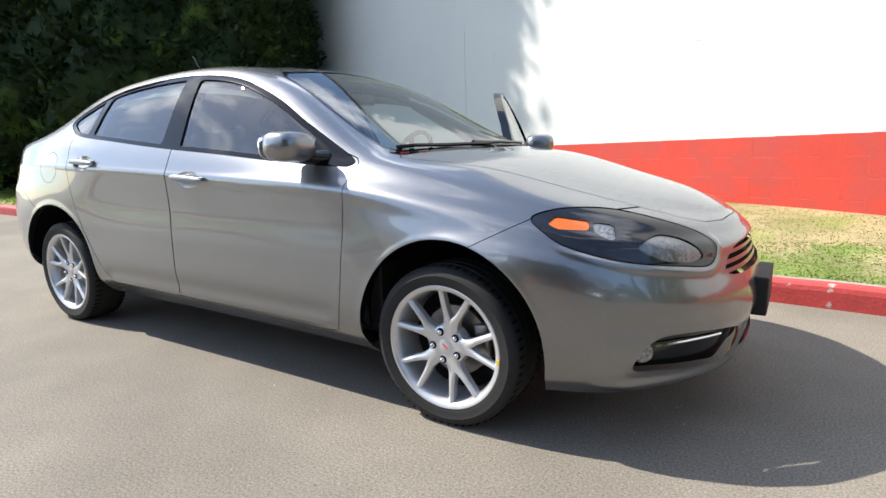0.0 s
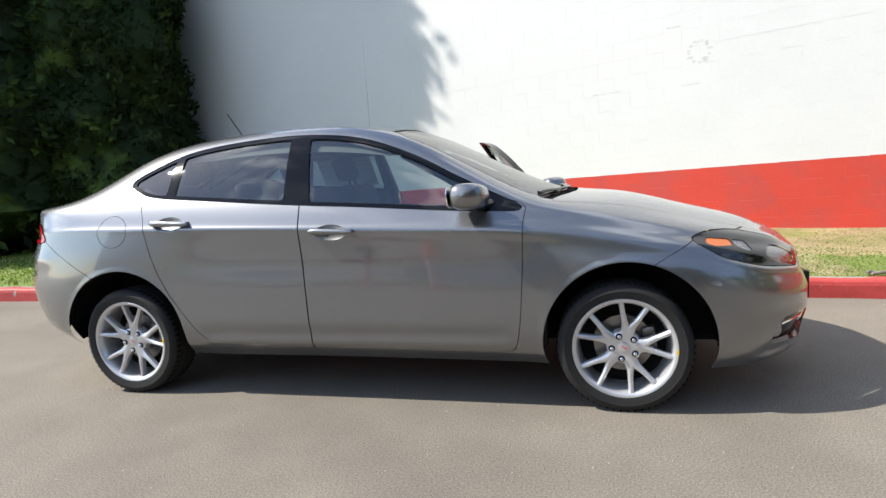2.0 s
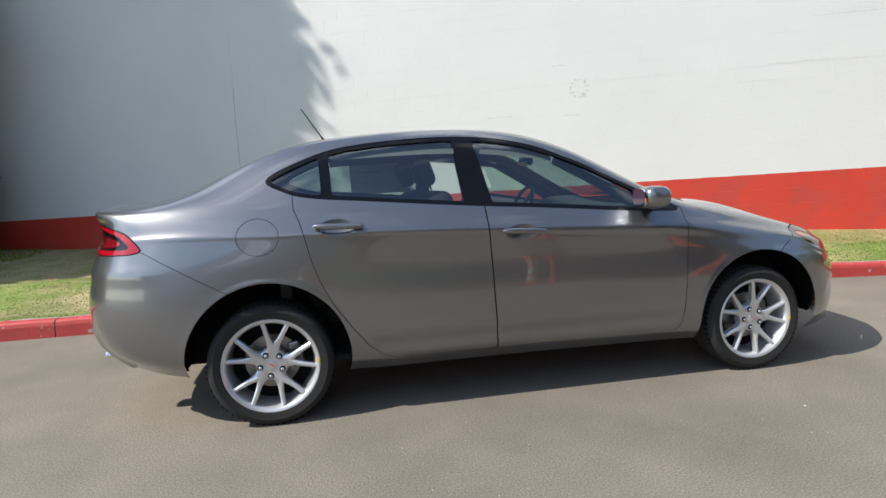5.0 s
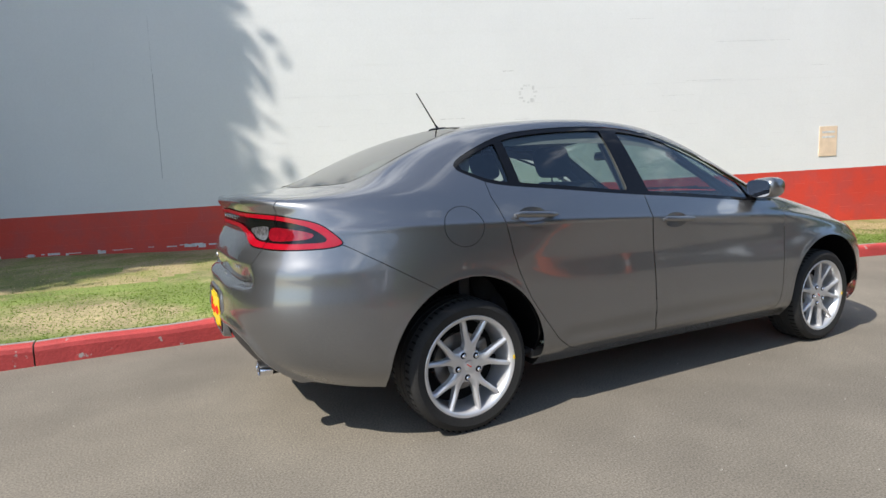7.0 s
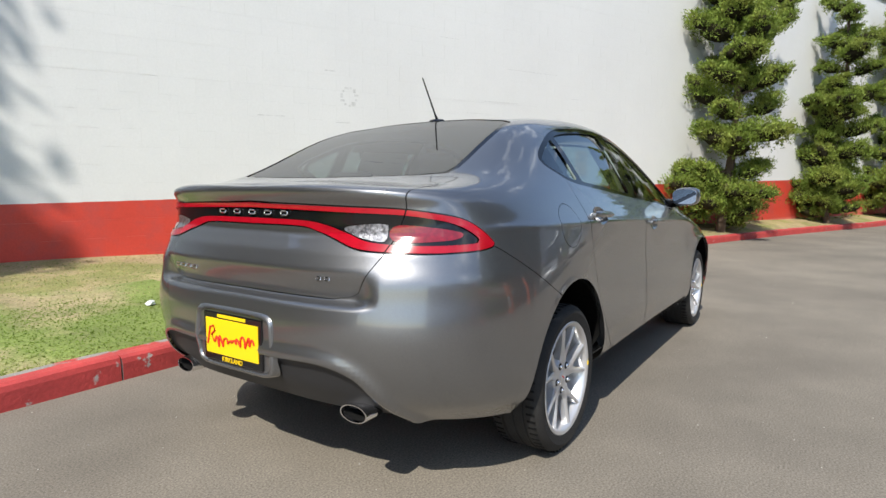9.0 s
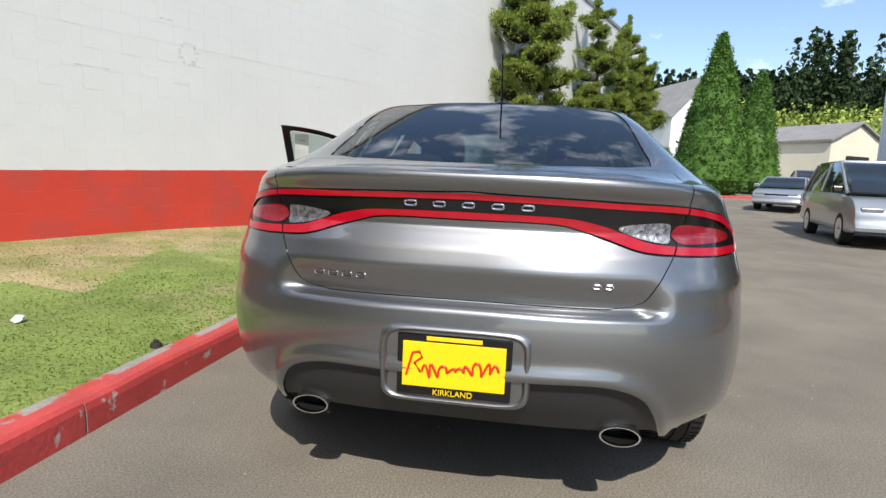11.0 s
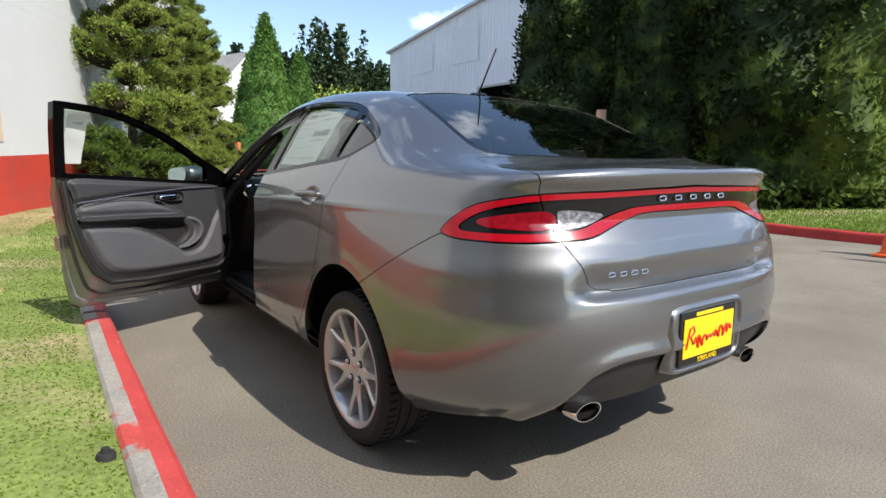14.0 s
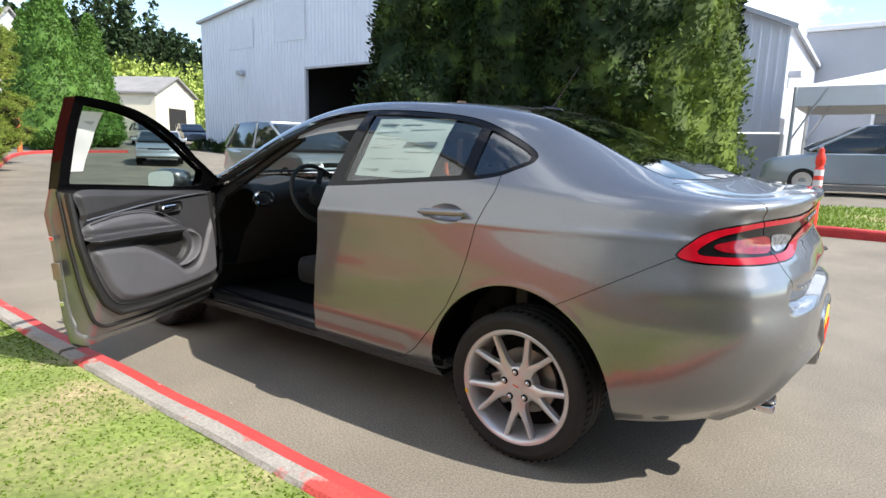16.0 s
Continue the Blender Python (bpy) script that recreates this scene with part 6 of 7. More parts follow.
# ---- trees ----
def foliage(name, C, out, size, per, leaf, mat, parent, seed, label="", droop=0.0, long=2.4):
    """Clumps of small pointed leaves: C the clumps' centres, out the way each one faces, size its radius."""
    rng = np.random.RandomState(seed)
    n = len(C) * per
    c = np.repeat(C, per, 0)
    o = np.repeat(out, per, 0)
    s = np.repeat(np.broadcast_to(size, (len(C),)), per)
    p = c + rng.normal(0, 0.5, (n, 3)) * s[:, None]
    d = o + rng.normal(0, 0.75, (n, 3))
    d[:, 2] -= droop
    d /= np.linalg.norm(d, axis=1)[:, None]
    a = np.cross(d, rng.normal(0, 1, (n, 3)))
    a /= np.maximum(np.linalg.norm(a, axis=1), 1e-6)[:, None]
    L = leaf * rng.uniform(0.6, 1.4, n)[:, None]
    W = L / long
    V = np.stack([p - d * L * .5, p + a * W * .5, p + d * L * .5, p - a * W * .5], 1).reshape(-1, 3)
    k = np.arange(n) * 4
    F = np.stack([k, k + 1, k + 2, k + 3], -1)
    return put(name, V, F, mat, parent, label, smooth=False)


def lumpy(H, R, prof, seed, n_u=28, n_v=26, amp=0.2, z0=0.15, scale=1.0):
    """An uneven column: a grid of points and the ways they face."""
    rng = np.random.RandomState(seed)
    off = rng.uniform(0, 50, 3)
    V = []
    for j in range(n_v + 1):
        t = j / n_v
        for i in range(n_u):
            a = 2 * math.pi * i / n_u
            r = R * prof(t) * (1 + amp * noise.noise(Vector((math.cos(a) * 1.6 * scale, math.sin(a) * 1.6 * scale, t * H * .7 * scale)) + Vector(off)) * 1.6)
            V.append((r * math.cos(a), r * math.sin(a), z0 + t * (H - z0)))
    F = [(j * n_u + i, j * n_u + (i + 1) % n_u, (j + 1) * n_u + (i + 1) % n_u, (j + 1) * n_u + i) for j in range(n_v) for i in range(n_u)]
    F.append(tuple(range(n_v * n_u, (n_v + 1) * n_u)))
    return np.array(V), F


def column_tree(name, label, H, R, prof, mat, seed, clumps, per, leaf, amp=0.22, trunk_r=0.16, z0=0.2, category="tree"):
    e = thing(name, label, category)
    bm = bmesh.new()
    tube(bm, [(0, 0, -.2), (.02, .01, H * .3), (-.03, .02, H * .6), (0, 0, H * .92)], [trunk_r, trunk_r * .8, trunk_r * .5, .02], 8)
    part("trunk", bm, M_BARK, e, "", True)
    rng = np.random.RandomState(seed + 1)
    V, F = lumpy(H * .98, R * .975, prof, seed, amp=amp, z0=z0)
    put("inner_crown", V, F, mat, e, smooth=False)
    V, _ = lumpy(H, R, prof, seed, n_u=90, n_v=90, amp=amp, z0=z0)
    k = rng.randint(0, len(V), clumps)
    C = V[k] + rng.normal(0, .05, (clumps, 3))
    out = C - np.array([0, 0, 0])
    o2 = np.stack([C[:, 0], C[:, 1], 0.55 * np.hypot(C[:, 0], C[:, 1]) + .12], -1)
    o2 /= np.linalg.norm(o2, axis=1)[:, None]
    C = C - o2 * rng.uniform(0, .18, clumps)[:, None] * R + o2 * (rng.uniform(0, 1, clumps) ** 6)[:, None] * .10 * R
    foliage("crown", C, o2, .10 + .04 * R, per, leaf, mat, e, seed + 2)
    return e


hedge_prof = lambda t: min(1.0, (t * 9) ** .5 + .62) * (1 - .32 * t ** 2.2) * (1 if t < .93 else max(.15, 1 - (t - .93) * 12))
cone_prof = lambda t: min(1.0, t * 6 + .6) * (1 - t) ** .72 + .02
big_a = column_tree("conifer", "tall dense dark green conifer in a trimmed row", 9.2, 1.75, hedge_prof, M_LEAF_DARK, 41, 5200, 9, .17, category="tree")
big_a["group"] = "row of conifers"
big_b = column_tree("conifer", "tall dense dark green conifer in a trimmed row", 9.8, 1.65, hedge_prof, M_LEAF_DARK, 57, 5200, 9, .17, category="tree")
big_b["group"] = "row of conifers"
# the row's end tree gets the leaf colour lightened for sun
big_c = column_tree("conifer", "tall mid-green conifer, leaf colour lightened for the sunlit end of a trimmed row", 9.5, 1.75, hedge_prof, M_LEAF_SUNLIT, 63, 5200, 9, .15, category="tree")
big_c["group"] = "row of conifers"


def base_z(x, y):
    return float(ground_z(x, y))


big_a.matrix_world = pose(7.94, -10.66, base_z(7.94, -10.66), 0, 0, 20)
big_b.matrix_world = pose(5.43, -11.24, base_z(5.43, -11.24), 0, 0, 100)
big_c.matrix_world = pose(2.1, -12.2, base_z(2.1, -12.2), 0, 0, 310)
for k, (x, y, r, sc) in enumerate(((3.13, -11.62, 200, 1.0), (6.9, -12.6, 60, 1.05), (4.4, -13.2, 150, 1.04), (2.4, -14.0, 250, 1.0))):
    copy_thing((big_a, big_b)[k % 2], pose(x, y, base_z(x, y), 0, 0, r) @ Matrix.Diagonal((sc, sc, sc, 1)))
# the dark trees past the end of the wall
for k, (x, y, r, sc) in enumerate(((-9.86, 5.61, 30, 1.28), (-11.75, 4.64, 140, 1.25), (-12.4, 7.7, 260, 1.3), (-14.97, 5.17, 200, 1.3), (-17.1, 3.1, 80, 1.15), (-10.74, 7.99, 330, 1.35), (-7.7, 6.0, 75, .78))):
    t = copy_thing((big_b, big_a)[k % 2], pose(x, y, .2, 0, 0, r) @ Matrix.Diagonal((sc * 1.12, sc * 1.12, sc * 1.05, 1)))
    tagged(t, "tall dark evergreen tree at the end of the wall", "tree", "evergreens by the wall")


def pad_core(c, axes, ring=9, rows=5):
    """A small egg-shaped lump, as points and faces."""
    V = [c - axes[2]]
    for a in range(1, rows):
        t = math.pi * a / rows
        for k in range(ring):
            u = 2 * math.pi * k / ring
            V.append(c + axes[0] * (math.sin(t) * math.cos(u)) + axes[1] * (math.sin(t) * math.sin(u)) - axes[2] * math.cos(t))
    V.append(c + axes[2])
    F = [(0, 1 + (k + 1) % ring, 1 + k) for k in range(ring)]
    for a in range(rows - 2):
        for k in range(ring):
            F.append((1 + a * ring + k, 1 + a * ring + (k + 1) % ring, 1 + (a + 1) * ring + (k + 1) % ring, 1 + (a + 1) * ring + k))
    n = len(V) - 1
    F += [(n, n - ring + k, n - ring + (k + 1) % ring) for k in range(ring)]
    return V, F


def juniper(label, seed, H, lean, pads, at, reach=1.0, plumes=()):
    """A twisted juniper: a bent trunk, level limbs, a flat cushion of needles on each, and long plumes that sweep away."""
    rng = np.random.RandomState(seed)
    e = thing("juniper", label, "tree", "junipers along the wall", at=at)
    P = [Vector((lean * .35 * math.sin(3.1 * t) + lean * t * .5, .16 * math.sin(4.5 * t + seed), t * H * .9)) for t in np.linspace(0, 1, 12)]
    bm = bmesh.new()
    tube(bm, [Vector((0, 0, -.25))] + P[1:], [.095 * (1 - .85 * t) + .01 for t in np.linspace(0, 1, 12)], 8)
    part("trunk", bm, M_BARK, e, "", True)
    cushions = []
    for k in range(pads):
        t = .05 + .93 * (k + rng.uniform(0, 1)) / pads
        f = t * 11
        p0 = P[int(f)].lerp(P[min(int(f) + 1, 11)], f - int(f))
        a = k * 2.39996 + rng.uniform(-.5, .5)
        ln = (.16 + .80 * (1 - t) ** .7 * rng.uniform(.45, 1.0)) * reach
        way = Vector((math.cos(a), math.sin(a) * .7, rng.uniform(-.05, .28))).normalized()
        p1 = p0 + way * ln
        bm = bmesh.new()
        tube(bm, [p0, p0.lerp(p1, .5) + Vector((0, 0, -.04)), p1], [.034, .024, .010], 5)
        part("limb", bm, M_BARK, e)
        size = rng.uniform(.6, 1.35) * (.52 - .22 * t)
        cushions.append((p1, way, size))
        for q in range(2):
            side_way = (way + Vector(rng.normal(0, .5, 3)) * Vector((1, 1, .4))).normalized()
            cushions.append((p1 + side_way * size * rng.uniform(.5, .95) + Vector((0, 0, size * rng.uniform(-.1, .5))), side_way, size * rng.uniform(.45, .7)))
    for k in range(12):
        a = k * 2.39996
        p = Vector((.62 * reach * math.cos(a), .5 * math.sin(a), .30 + .09 * k + rng.uniform(-.1, .1)))
        cushions.append((p, Vector((math.cos(a), math.sin(a), .25)), rng.uniform(.24, .40)))
    for line, s0, s1 in plumes:
        Q = [Vector(p) for p in line]
        bm = bmesh.new()
        tube(bm, Q, [.045 - .032 * k / (len(Q) - 1) for k in range(len(Q))], 6)
        part("limb", bm, M_BARK, e)
        m = 9 * (len(Q) - 1)
        for k in range(m + 1):
            f = k / 9
            i = min(int(f), len(Q) - 2)
            p = Q[i].lerp(Q[i + 1], f - i) + Vector(rng.normal(0, .07, 3))
            cushions.append((p, (Q[i + 1] - Q[i]).normalized() + Vector((0, 0, .3)), (s0 + (s1 - s0) * k / m) * rng.uniform(.75, 1.2)))
    for q in range(6):
        cushions.append((P[11] + Vector((.06 * lean * q, 0, .16 * q)), Vector((lean * .3, .1, 1)), .17 - .02 * q))
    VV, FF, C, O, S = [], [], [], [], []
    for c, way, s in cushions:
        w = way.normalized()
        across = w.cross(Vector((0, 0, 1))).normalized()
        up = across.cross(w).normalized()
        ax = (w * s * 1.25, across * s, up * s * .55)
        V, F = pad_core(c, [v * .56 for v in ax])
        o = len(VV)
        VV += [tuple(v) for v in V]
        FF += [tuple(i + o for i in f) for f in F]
        n = int(20 + 620 * s * s)
        q = rng.normal(0, 1, (n, 3))
        q /= np.linalg.norm(q, axis=1)[:, None]
        q[:, 2] = np.where(rng.uniform(0, 1, n) < .70, np.abs(q[:, 2]), q[:, 2])
        r = rng.uniform(.62, 1.08, n)[:, None]
        M3 = np.array([tuple(v) for v in ax])
        C.append(np.array(c) + (q * r) @ M3)
        O.append(q @ np.array([tuple(v.normalized()) for v in ax]) * .8 + np.array(w) * .35 + np.array([0, 0, .45]))
        S.append(np.full(n, .05 + .07 * s))
    # the cores' near-black colour paints the shade under and between the cushions
    tagged(put("inner_twig_mass", VV, FF, M_TWIG_SHADE, e, smooth=True), "dense inner twig cores, near black to put shade into the crown", kind="stuff")
    foliage("crown", np.concatenate(C), np.concatenate(O), np.concatenate(S), 11, .070, M_LEAF_JUNIPER, e, seed + 5, long=3.4)
    return e


def jun_at(x, off):
    y = wall_y(x) - off * 1.068
    return pose(x, y, float(bank_z(np.array([x]), np.array([y]))[0]) - .03, 0, 0, math.degrees(math.atan(WALL_B)))


juniper("twisted bushy green juniper against the white wall", 3, 7.8, .30, 40, jun_at(10.3, .70), 1.0, [([(.25, 0, 3.5), (1.2, 0, 4.3), (2.0, -.05, 4.75), (2.8, -.1, 5.6)], .30, .14)])
juniper("twisted juniper with upswept limbs against the wall", 8, 7.2, .2, 30, jun_at(15.8, .60), .85, [([(-.2, 0, 2.5), (-.9, 0, 3.1), (-1.6, 0, 3.3)], .30, .18)])
juniper("twisted juniper with a wide windswept crown", 15, 7.3, .5, 34, jun_at(20.2, .6), 1.15, [([(-.2, 0, 4.2), (-1.0, 0, 5.2), (-1.7, 0, 5.5)], .26, .13), ([(-1.0, 0, 5.2), (-.8, 0, 6.2), (-.5, 0, 6.8)], .22, .12)])
juniper("small twisted juniper at the end of the wall", 21, 6.6, .5, 30, jun_at(23.4, .5), 1.1)

c1 = column_tree("cypress", "bright green cone-shaped cypress beyond the bend", 9.3, 2.0, cone_prof, M_LEAF_CYPRESS, 71, 4200, 8, .20, amp=.10, trunk_r=.1)
c1.matrix_world = pose(33.2, -10.4, base_z(33.2, -10.4))
c1["group"] = "cypresses"
copy_thing(c1, pose(37.0, -14.0, base_z(37, -14), 0, 0, 120) @ Matrix.Diagonal((.86, .86, .84, 1)))
copy_thing(c1, pose(37.0, -10.6, base_z(37, -10.6), 0, 0, 220) @ Matrix.Diagonal((.9, .9, .8, 1)))

# ---- the island with its kerb ----
isl = np.array([(9.4, -10.0), (6.35, -9.4), (4.45, -8.7), (2.9, -7.95), (1.6, -7.45), (.5, -7.17), (-.6, -7.04), (-2.2, -7.04), (-5, -7.05), (-9, -7.1), (-14, -7.3)])
tt = np.linspace(0, len(isl) - 1, 90)
line = spline(np.arange(len(isl)), isl, tt)
# the island's kerb takes the darkened red that stands for shade
kerb_run(line, "island_kerb", "red painted kerb round a grass island, with shade put into a darker red", [M_KERB_SHADE, M_KERB_SHADE], 9)
depth = np.linspace(0, 1, 14)
T2 = np.gradient(line, axis=0)
T2 /= np.linalg.norm(T2, axis=1)[:, None]
Ln = np.stack([-T2[:, 1], T2[:, 0]], -1)
A = line + Ln * .15
B = np.stack([A[:, 0], np.minimum(np.where(A[:, 0] > 0.2, -15.5, -10.3), A[:, 1] - .5)], -1)
P2 = A[:, None] * (1 - depth[None, :, None]) + B[:, None] * depth[None, :, None]
Z2 = ground_z(P2[..., 0], P2[..., 1]) + .125 + .03 * np.sin(P2[..., 0] * 1.3) * depth
V = np.concatenate([P2, Z2[..., None]], -1).reshape(-1, 3)
i = np.arange(P2.shape[0] * P2.shape[1]).reshape(P2.shape[:2])
F = np.stack([i[:-1, :-1], i[1:, :-1], i[1:, 1:], i[:-1, 1:]], -1).reshape(-1, 4)
tagged(put("island_grass", V, F, M_SOIL), "grass island in front of the row of conifers", "grass", kind="structure")
rng = np.random.RandomState(31)
r1, r2 = rng.uniform(0, len(line) - 1.01, 26000), rng.uniform(0, 1, 26000) ** 1.3 * .98
k0 = r1.astype(int)
fr_ = (r1 - k0)[:, None]
pa_ = (A[k0] * (1 - fr_) + A[k0 + 1] * fr_)
pb_ = (B[k0] * (1 - fr_) + B[k0 + 1] * fr_)
xy = pa_ * (1 - r2[:, None]) + pb_ * r2[:, None]
blades("grass", xy, lambda x, y: ground_z(x, y) + .125, .06, M_GRASS, 33, "green lawn grass on the island", .012)


# ---- cones, posts, sign ----
def traffic_cone(x, y, h, bands, label, base=True):
    e = thing("traffic_cone", label, "cone", "traffic cones", at=pose(x, y, base_z(x, y)))
    r0, r1 = h * .17, h * .035
    rad = lambda z: r0 + (r1 - r0) * (z / h)
    bm = bmesh.new()
    lathe(bm, [(r0 * 1.02, .03)] + [(rad(z), z) for z in np.linspace(.035, h, 8)] + [(r1 * .7, h), (r1 * .7, h - .05)], 28)
    part("cone_body", bm, M_CONE, e, "bright orange plastic", True)
    for z0, z1 in bands:
        bm = bmesh.new()
        lathe(bm, [(rad(z0 * h) + .003, z0 * h), (rad(z1 * h) + .003, z1 * h)], 28)
        part("band", bm, M_REFLECT, e, "white reflective band", True)
    if base:
        bm = bmesh.new()
        box(bm, (-h * .21, -h * .21, 0), (h * .21, h * .21, .035), .012)
        part("base", bm, M_CONE, e)
    return e


traffic_cone(2.19, -6.90, .80, ((.36, .53), (.62, .78)), "tall orange traffic cone with two white bands")
traffic_cone(2.62, -7.08, .62, (), "plain orange traffic cone beside a taller one")
traffic_cone(5.15, -7.58, .90, (), "tall plain orange traffic cone beside the island kerb")
traffic_cone(7.65, -8.80, .62, ((.55, .85),), "small faded traffic cone with a pale band by the island")
traffic_cone(-.955, -6.18, .74, ((.42, .52), (.60, .72)), "orange traffic cone with white bands near the kerb")
post = thing("delineator_post", "orange-red flexible post with white bands on a black base", "post", at=pose(-1.87, -5.90, base_z(-1.87, -5.90)))
bm = bmesh.new()
lathe(bm, [(.0, 0), (.20, 0), (.21, .02), (.19, .045), (.09, .06), (.06, .07)], 8)
part("base", bm, M_BASE_BLACK, post, "black rubber base")
bm = bmesh.new()
lathe(bm, [(.052, .06), (.052, 1.02), (.040, 1.04), (.040, 1.06), (.054, 1.08), (.054, 1.16), (.035, 1.20), (.030, 1.26), (.0, 1.28)], 20)
part("tube", bm, material("red_orange_post", (.80, .045, .02), .4, vary=.06), post, "", True)
for z in (.80, .93):
    bm = bmesh.new()
    lathe(bm, [(.0535, z), (.0535, z + .075)], 20)
    part("band", bm, M_REFLECT, post, "", True)
op = thing("marker_post", "slim orange wooden marker post at the bend", "post", at=pose(30.6, -7.75, base_z(30.6, -7.75) + .25))
bm = bmesh.new()
lathe(bm, [(.12, -.4), (.12, 1.35), (.10, 1.42), (0, 1.42)], 14)
part("shaft", bm, material("orange_post_paint", (.50, .12, .04), .6, vary=.15, vary_scale=5), op, "", True)
sign = thing("sign_post", "small tan board, coloured darker for its shade, on a brown post before the conifers", "sign", at=pose(5.985, -9.30, base_z(5.985, -9.30) + .1))
bm = bmesh.new()
box(bm, (-.05, -.05, -.2), (.05, .05, 2.2), .01)
part("post", bm, M_WOOD, sign)
bm = bmesh.new()
# tan darkened in the colour for the conifers' shade on the board
box(bm, (-.075, -.11, 1.85), (-.055, .11, 2.25), .006, pose(0, 0, 0, 0, 0, -45))
part("board", bm, material("shaded_tan_board", (.34, .23, .16), .8, vary=.15, vary_scale=9, bump=.2, bump_scale=40), sign, "tan board with shade put into its colour")


# ---- other vehicles ----
def vehicle(name, label, at, low, cab, wd, mat, wheels_x, r=.33, cab_in=.16, glass_z=(.0, .0), group="parked vehicles"):
    e = thing(name, label, "car" if name != "minivan" else "van", group, at=at)

    def solid(pts, w, edge, taper=0.0):
        P = loop(pts, 4)
        c = P.mean(0)
        bm = bmesh.new()
        rings = []
        zmin, zmax = P[:, 1].min(), P[:, 1].max()
        for y, k in ((-w / 2, 1 - edge / .5), (-w / 2 + edge * .6, 1 - edge * .3), (-w / 2 + edge * 2, 1.0), (w / 2 - edge * 2, 1.0), (w / 2 - edge * .6, 1 - edge * .3), (w / 2, 1 - edge / .5)):
            ring = []
            for x, z in P:
                t = (z - zmin) / max(zmax - zmin, 1e-6)
                ring.append(bm.verts.new((c[0] + (x - c[0]) * k, y * (1 - taper * t), c[1] + (z - c[1]) * k)))
            rings.append(ring)
        n = len(P)
        for a, b in zip(rings, rings[1:]):
            for i in range(n):
                bm.faces.new((a[i], b[i], b[(i + 1) % n], a[(i + 1) % n]))
        bm.faces.new(rings[0])
        bm.faces.new(list(reversed(rings[-1])))
        bmesh.ops.recalc_face_normals(bm, faces=bm.faces[:])
        return bm
    part("body", solid(low, wd, .05), mat, e, "", True)
    part("cabin", solid(cab, wd - .04, .05, cab_in), M_DARK_GLASS, e, "dark glazed cabin", True)
    roof = [(x, z) for x, z in cab]
    zt = max(z for x, z in cab)
    bm = bmesh.new()
    xs_ = [x for x, z in cab if z > zt - .12]
    box(bm, (min(xs_) - .03, -wd * .5 * (1 - cab_in) + .03, zt - .055), (max(xs_) + .03, wd * .5 * (1 - cab_in) - .03, zt + .012), .03, seg=3)
    part("roof", bm, mat, e, "", True)
    zb = min(z for x, z in cab)
    x0, x1 = min(x for x, z in cab), max(x for x, z in cab)
    for sg in (-1, 1):
        for xa, xb in ((x1 - .03, max(xs_)), (x0 + .03, min(xs_)), ((x0 + x1) / 2 - .1, (x0 + x1) / 2 - .1)):
            bm = bmesh.new()
            tube(bm, [(xa, sg * (wd / 2 - .03), zb + .08), (xb, sg * (wd / 2 * (1 - cab_in) - .02), zt - .03)], .035, 6)
            part("pillar", bm, mat, e)
        for wx in wheels_x:
            bm = bmesh.new()
            R = Matrix.Translation((wx, sg * (wd / 2 - .10), r)) @ pose(0, 0, 0, -90 * sg, 0, 0)
            lathe(bm, [(0, .08), (.06, .085), (r * .62, .10), (r * .68, .11), (r * .95, .11), (r, .07), (r, -.1), (r * .6, -.1)], 28, R)
            w_ = part("wheel", bm, M_RUBBER, e, "", True)
            bm = bmesh.new()
            lathe(bm, [(0, .092), (.05, .095), (r * .55, .112), (r * .66, .114), (r * .67, .108)], 20, R)
            part("wheel_cover", bm, M_ALLOY, w_, "", True)
        bm = bmesh.new()
        box(bm, (x1 - .32, sg * (wd / 2), zb + .06), (x1 - .18, sg * (wd / 2 + .20), zb + .20), .03)
        part("mirror", bm, mat if name != "minivan" else M_BLACK, e)
        xf = max(x for x, z in low)
        bm = bmesh.new()
        box(bm, (xf - .24, sg * (wd / 2 - .48), zb - .34), (xf - .03, sg * (wd / 2 - .10), zb - .20), .03)
        part("head_lamp", bm, M_CLEAR_LENS, e)
    xf = max(x for x, z in low)
    bm = bmesh.new()
    box(bm, (xf - .15, -wd * .24, zb - .36), (xf - .015, wd * .24, zb - .22), .02)
    part("grille", bm, M_BLACK, e)
    bm = bmesh.new()
    box(bm, (xf - .12, -wd * .46, zb - .58), (xf + .02, wd * .46, zb - .46), .03)
    part("bumper", bm, M_PLASTIC_GREY, e)
    return e


CAR_LOW = [(-2.2, .32), (-2.25, .62), (-2.15, .92), (-1.3, .96), (.8, .95), (1.6, .88), (2.15, .72), (2.25, .50), (2.1, .28), (0, .24)]
CAR_CAB = [(-1.6, .92), (-1.1, 1.30), (-.5, 1.43), (.3, 1.42), (.8, 1.20), (1.2, .92)]
SUV_LOW = [(-2.2, .36), (-2.28, .70), (-2.15, 1.0), (-1.3, 1.04), (.8, 1.03), (1.7, .96), (2.2, .82), (2.28, .55), (2.15, .30), (0, .28)]
SUV_CAB = [(-2.05, 1.0), (-1.85, 1.45), (-1.2, 1.62), (.0, 1.62), (.55, 1.42), (1.15, 1.0)]
VAN_LOW = [(-2.4, .36), (-2.45, .75), (-2.38, 1.02), (-1.3, 1.06), (.8, 1.05), (1.9, .98), (2.3, .80), (2.4, .55), (2.3, .30), (0, .28)]
VAN_CAB = [(-2.32, 1.0), (-2.2, 1.55), (-1.7, 1.76), (.3, 1.74), (.9, 1.50), (1.65, 1.0)]
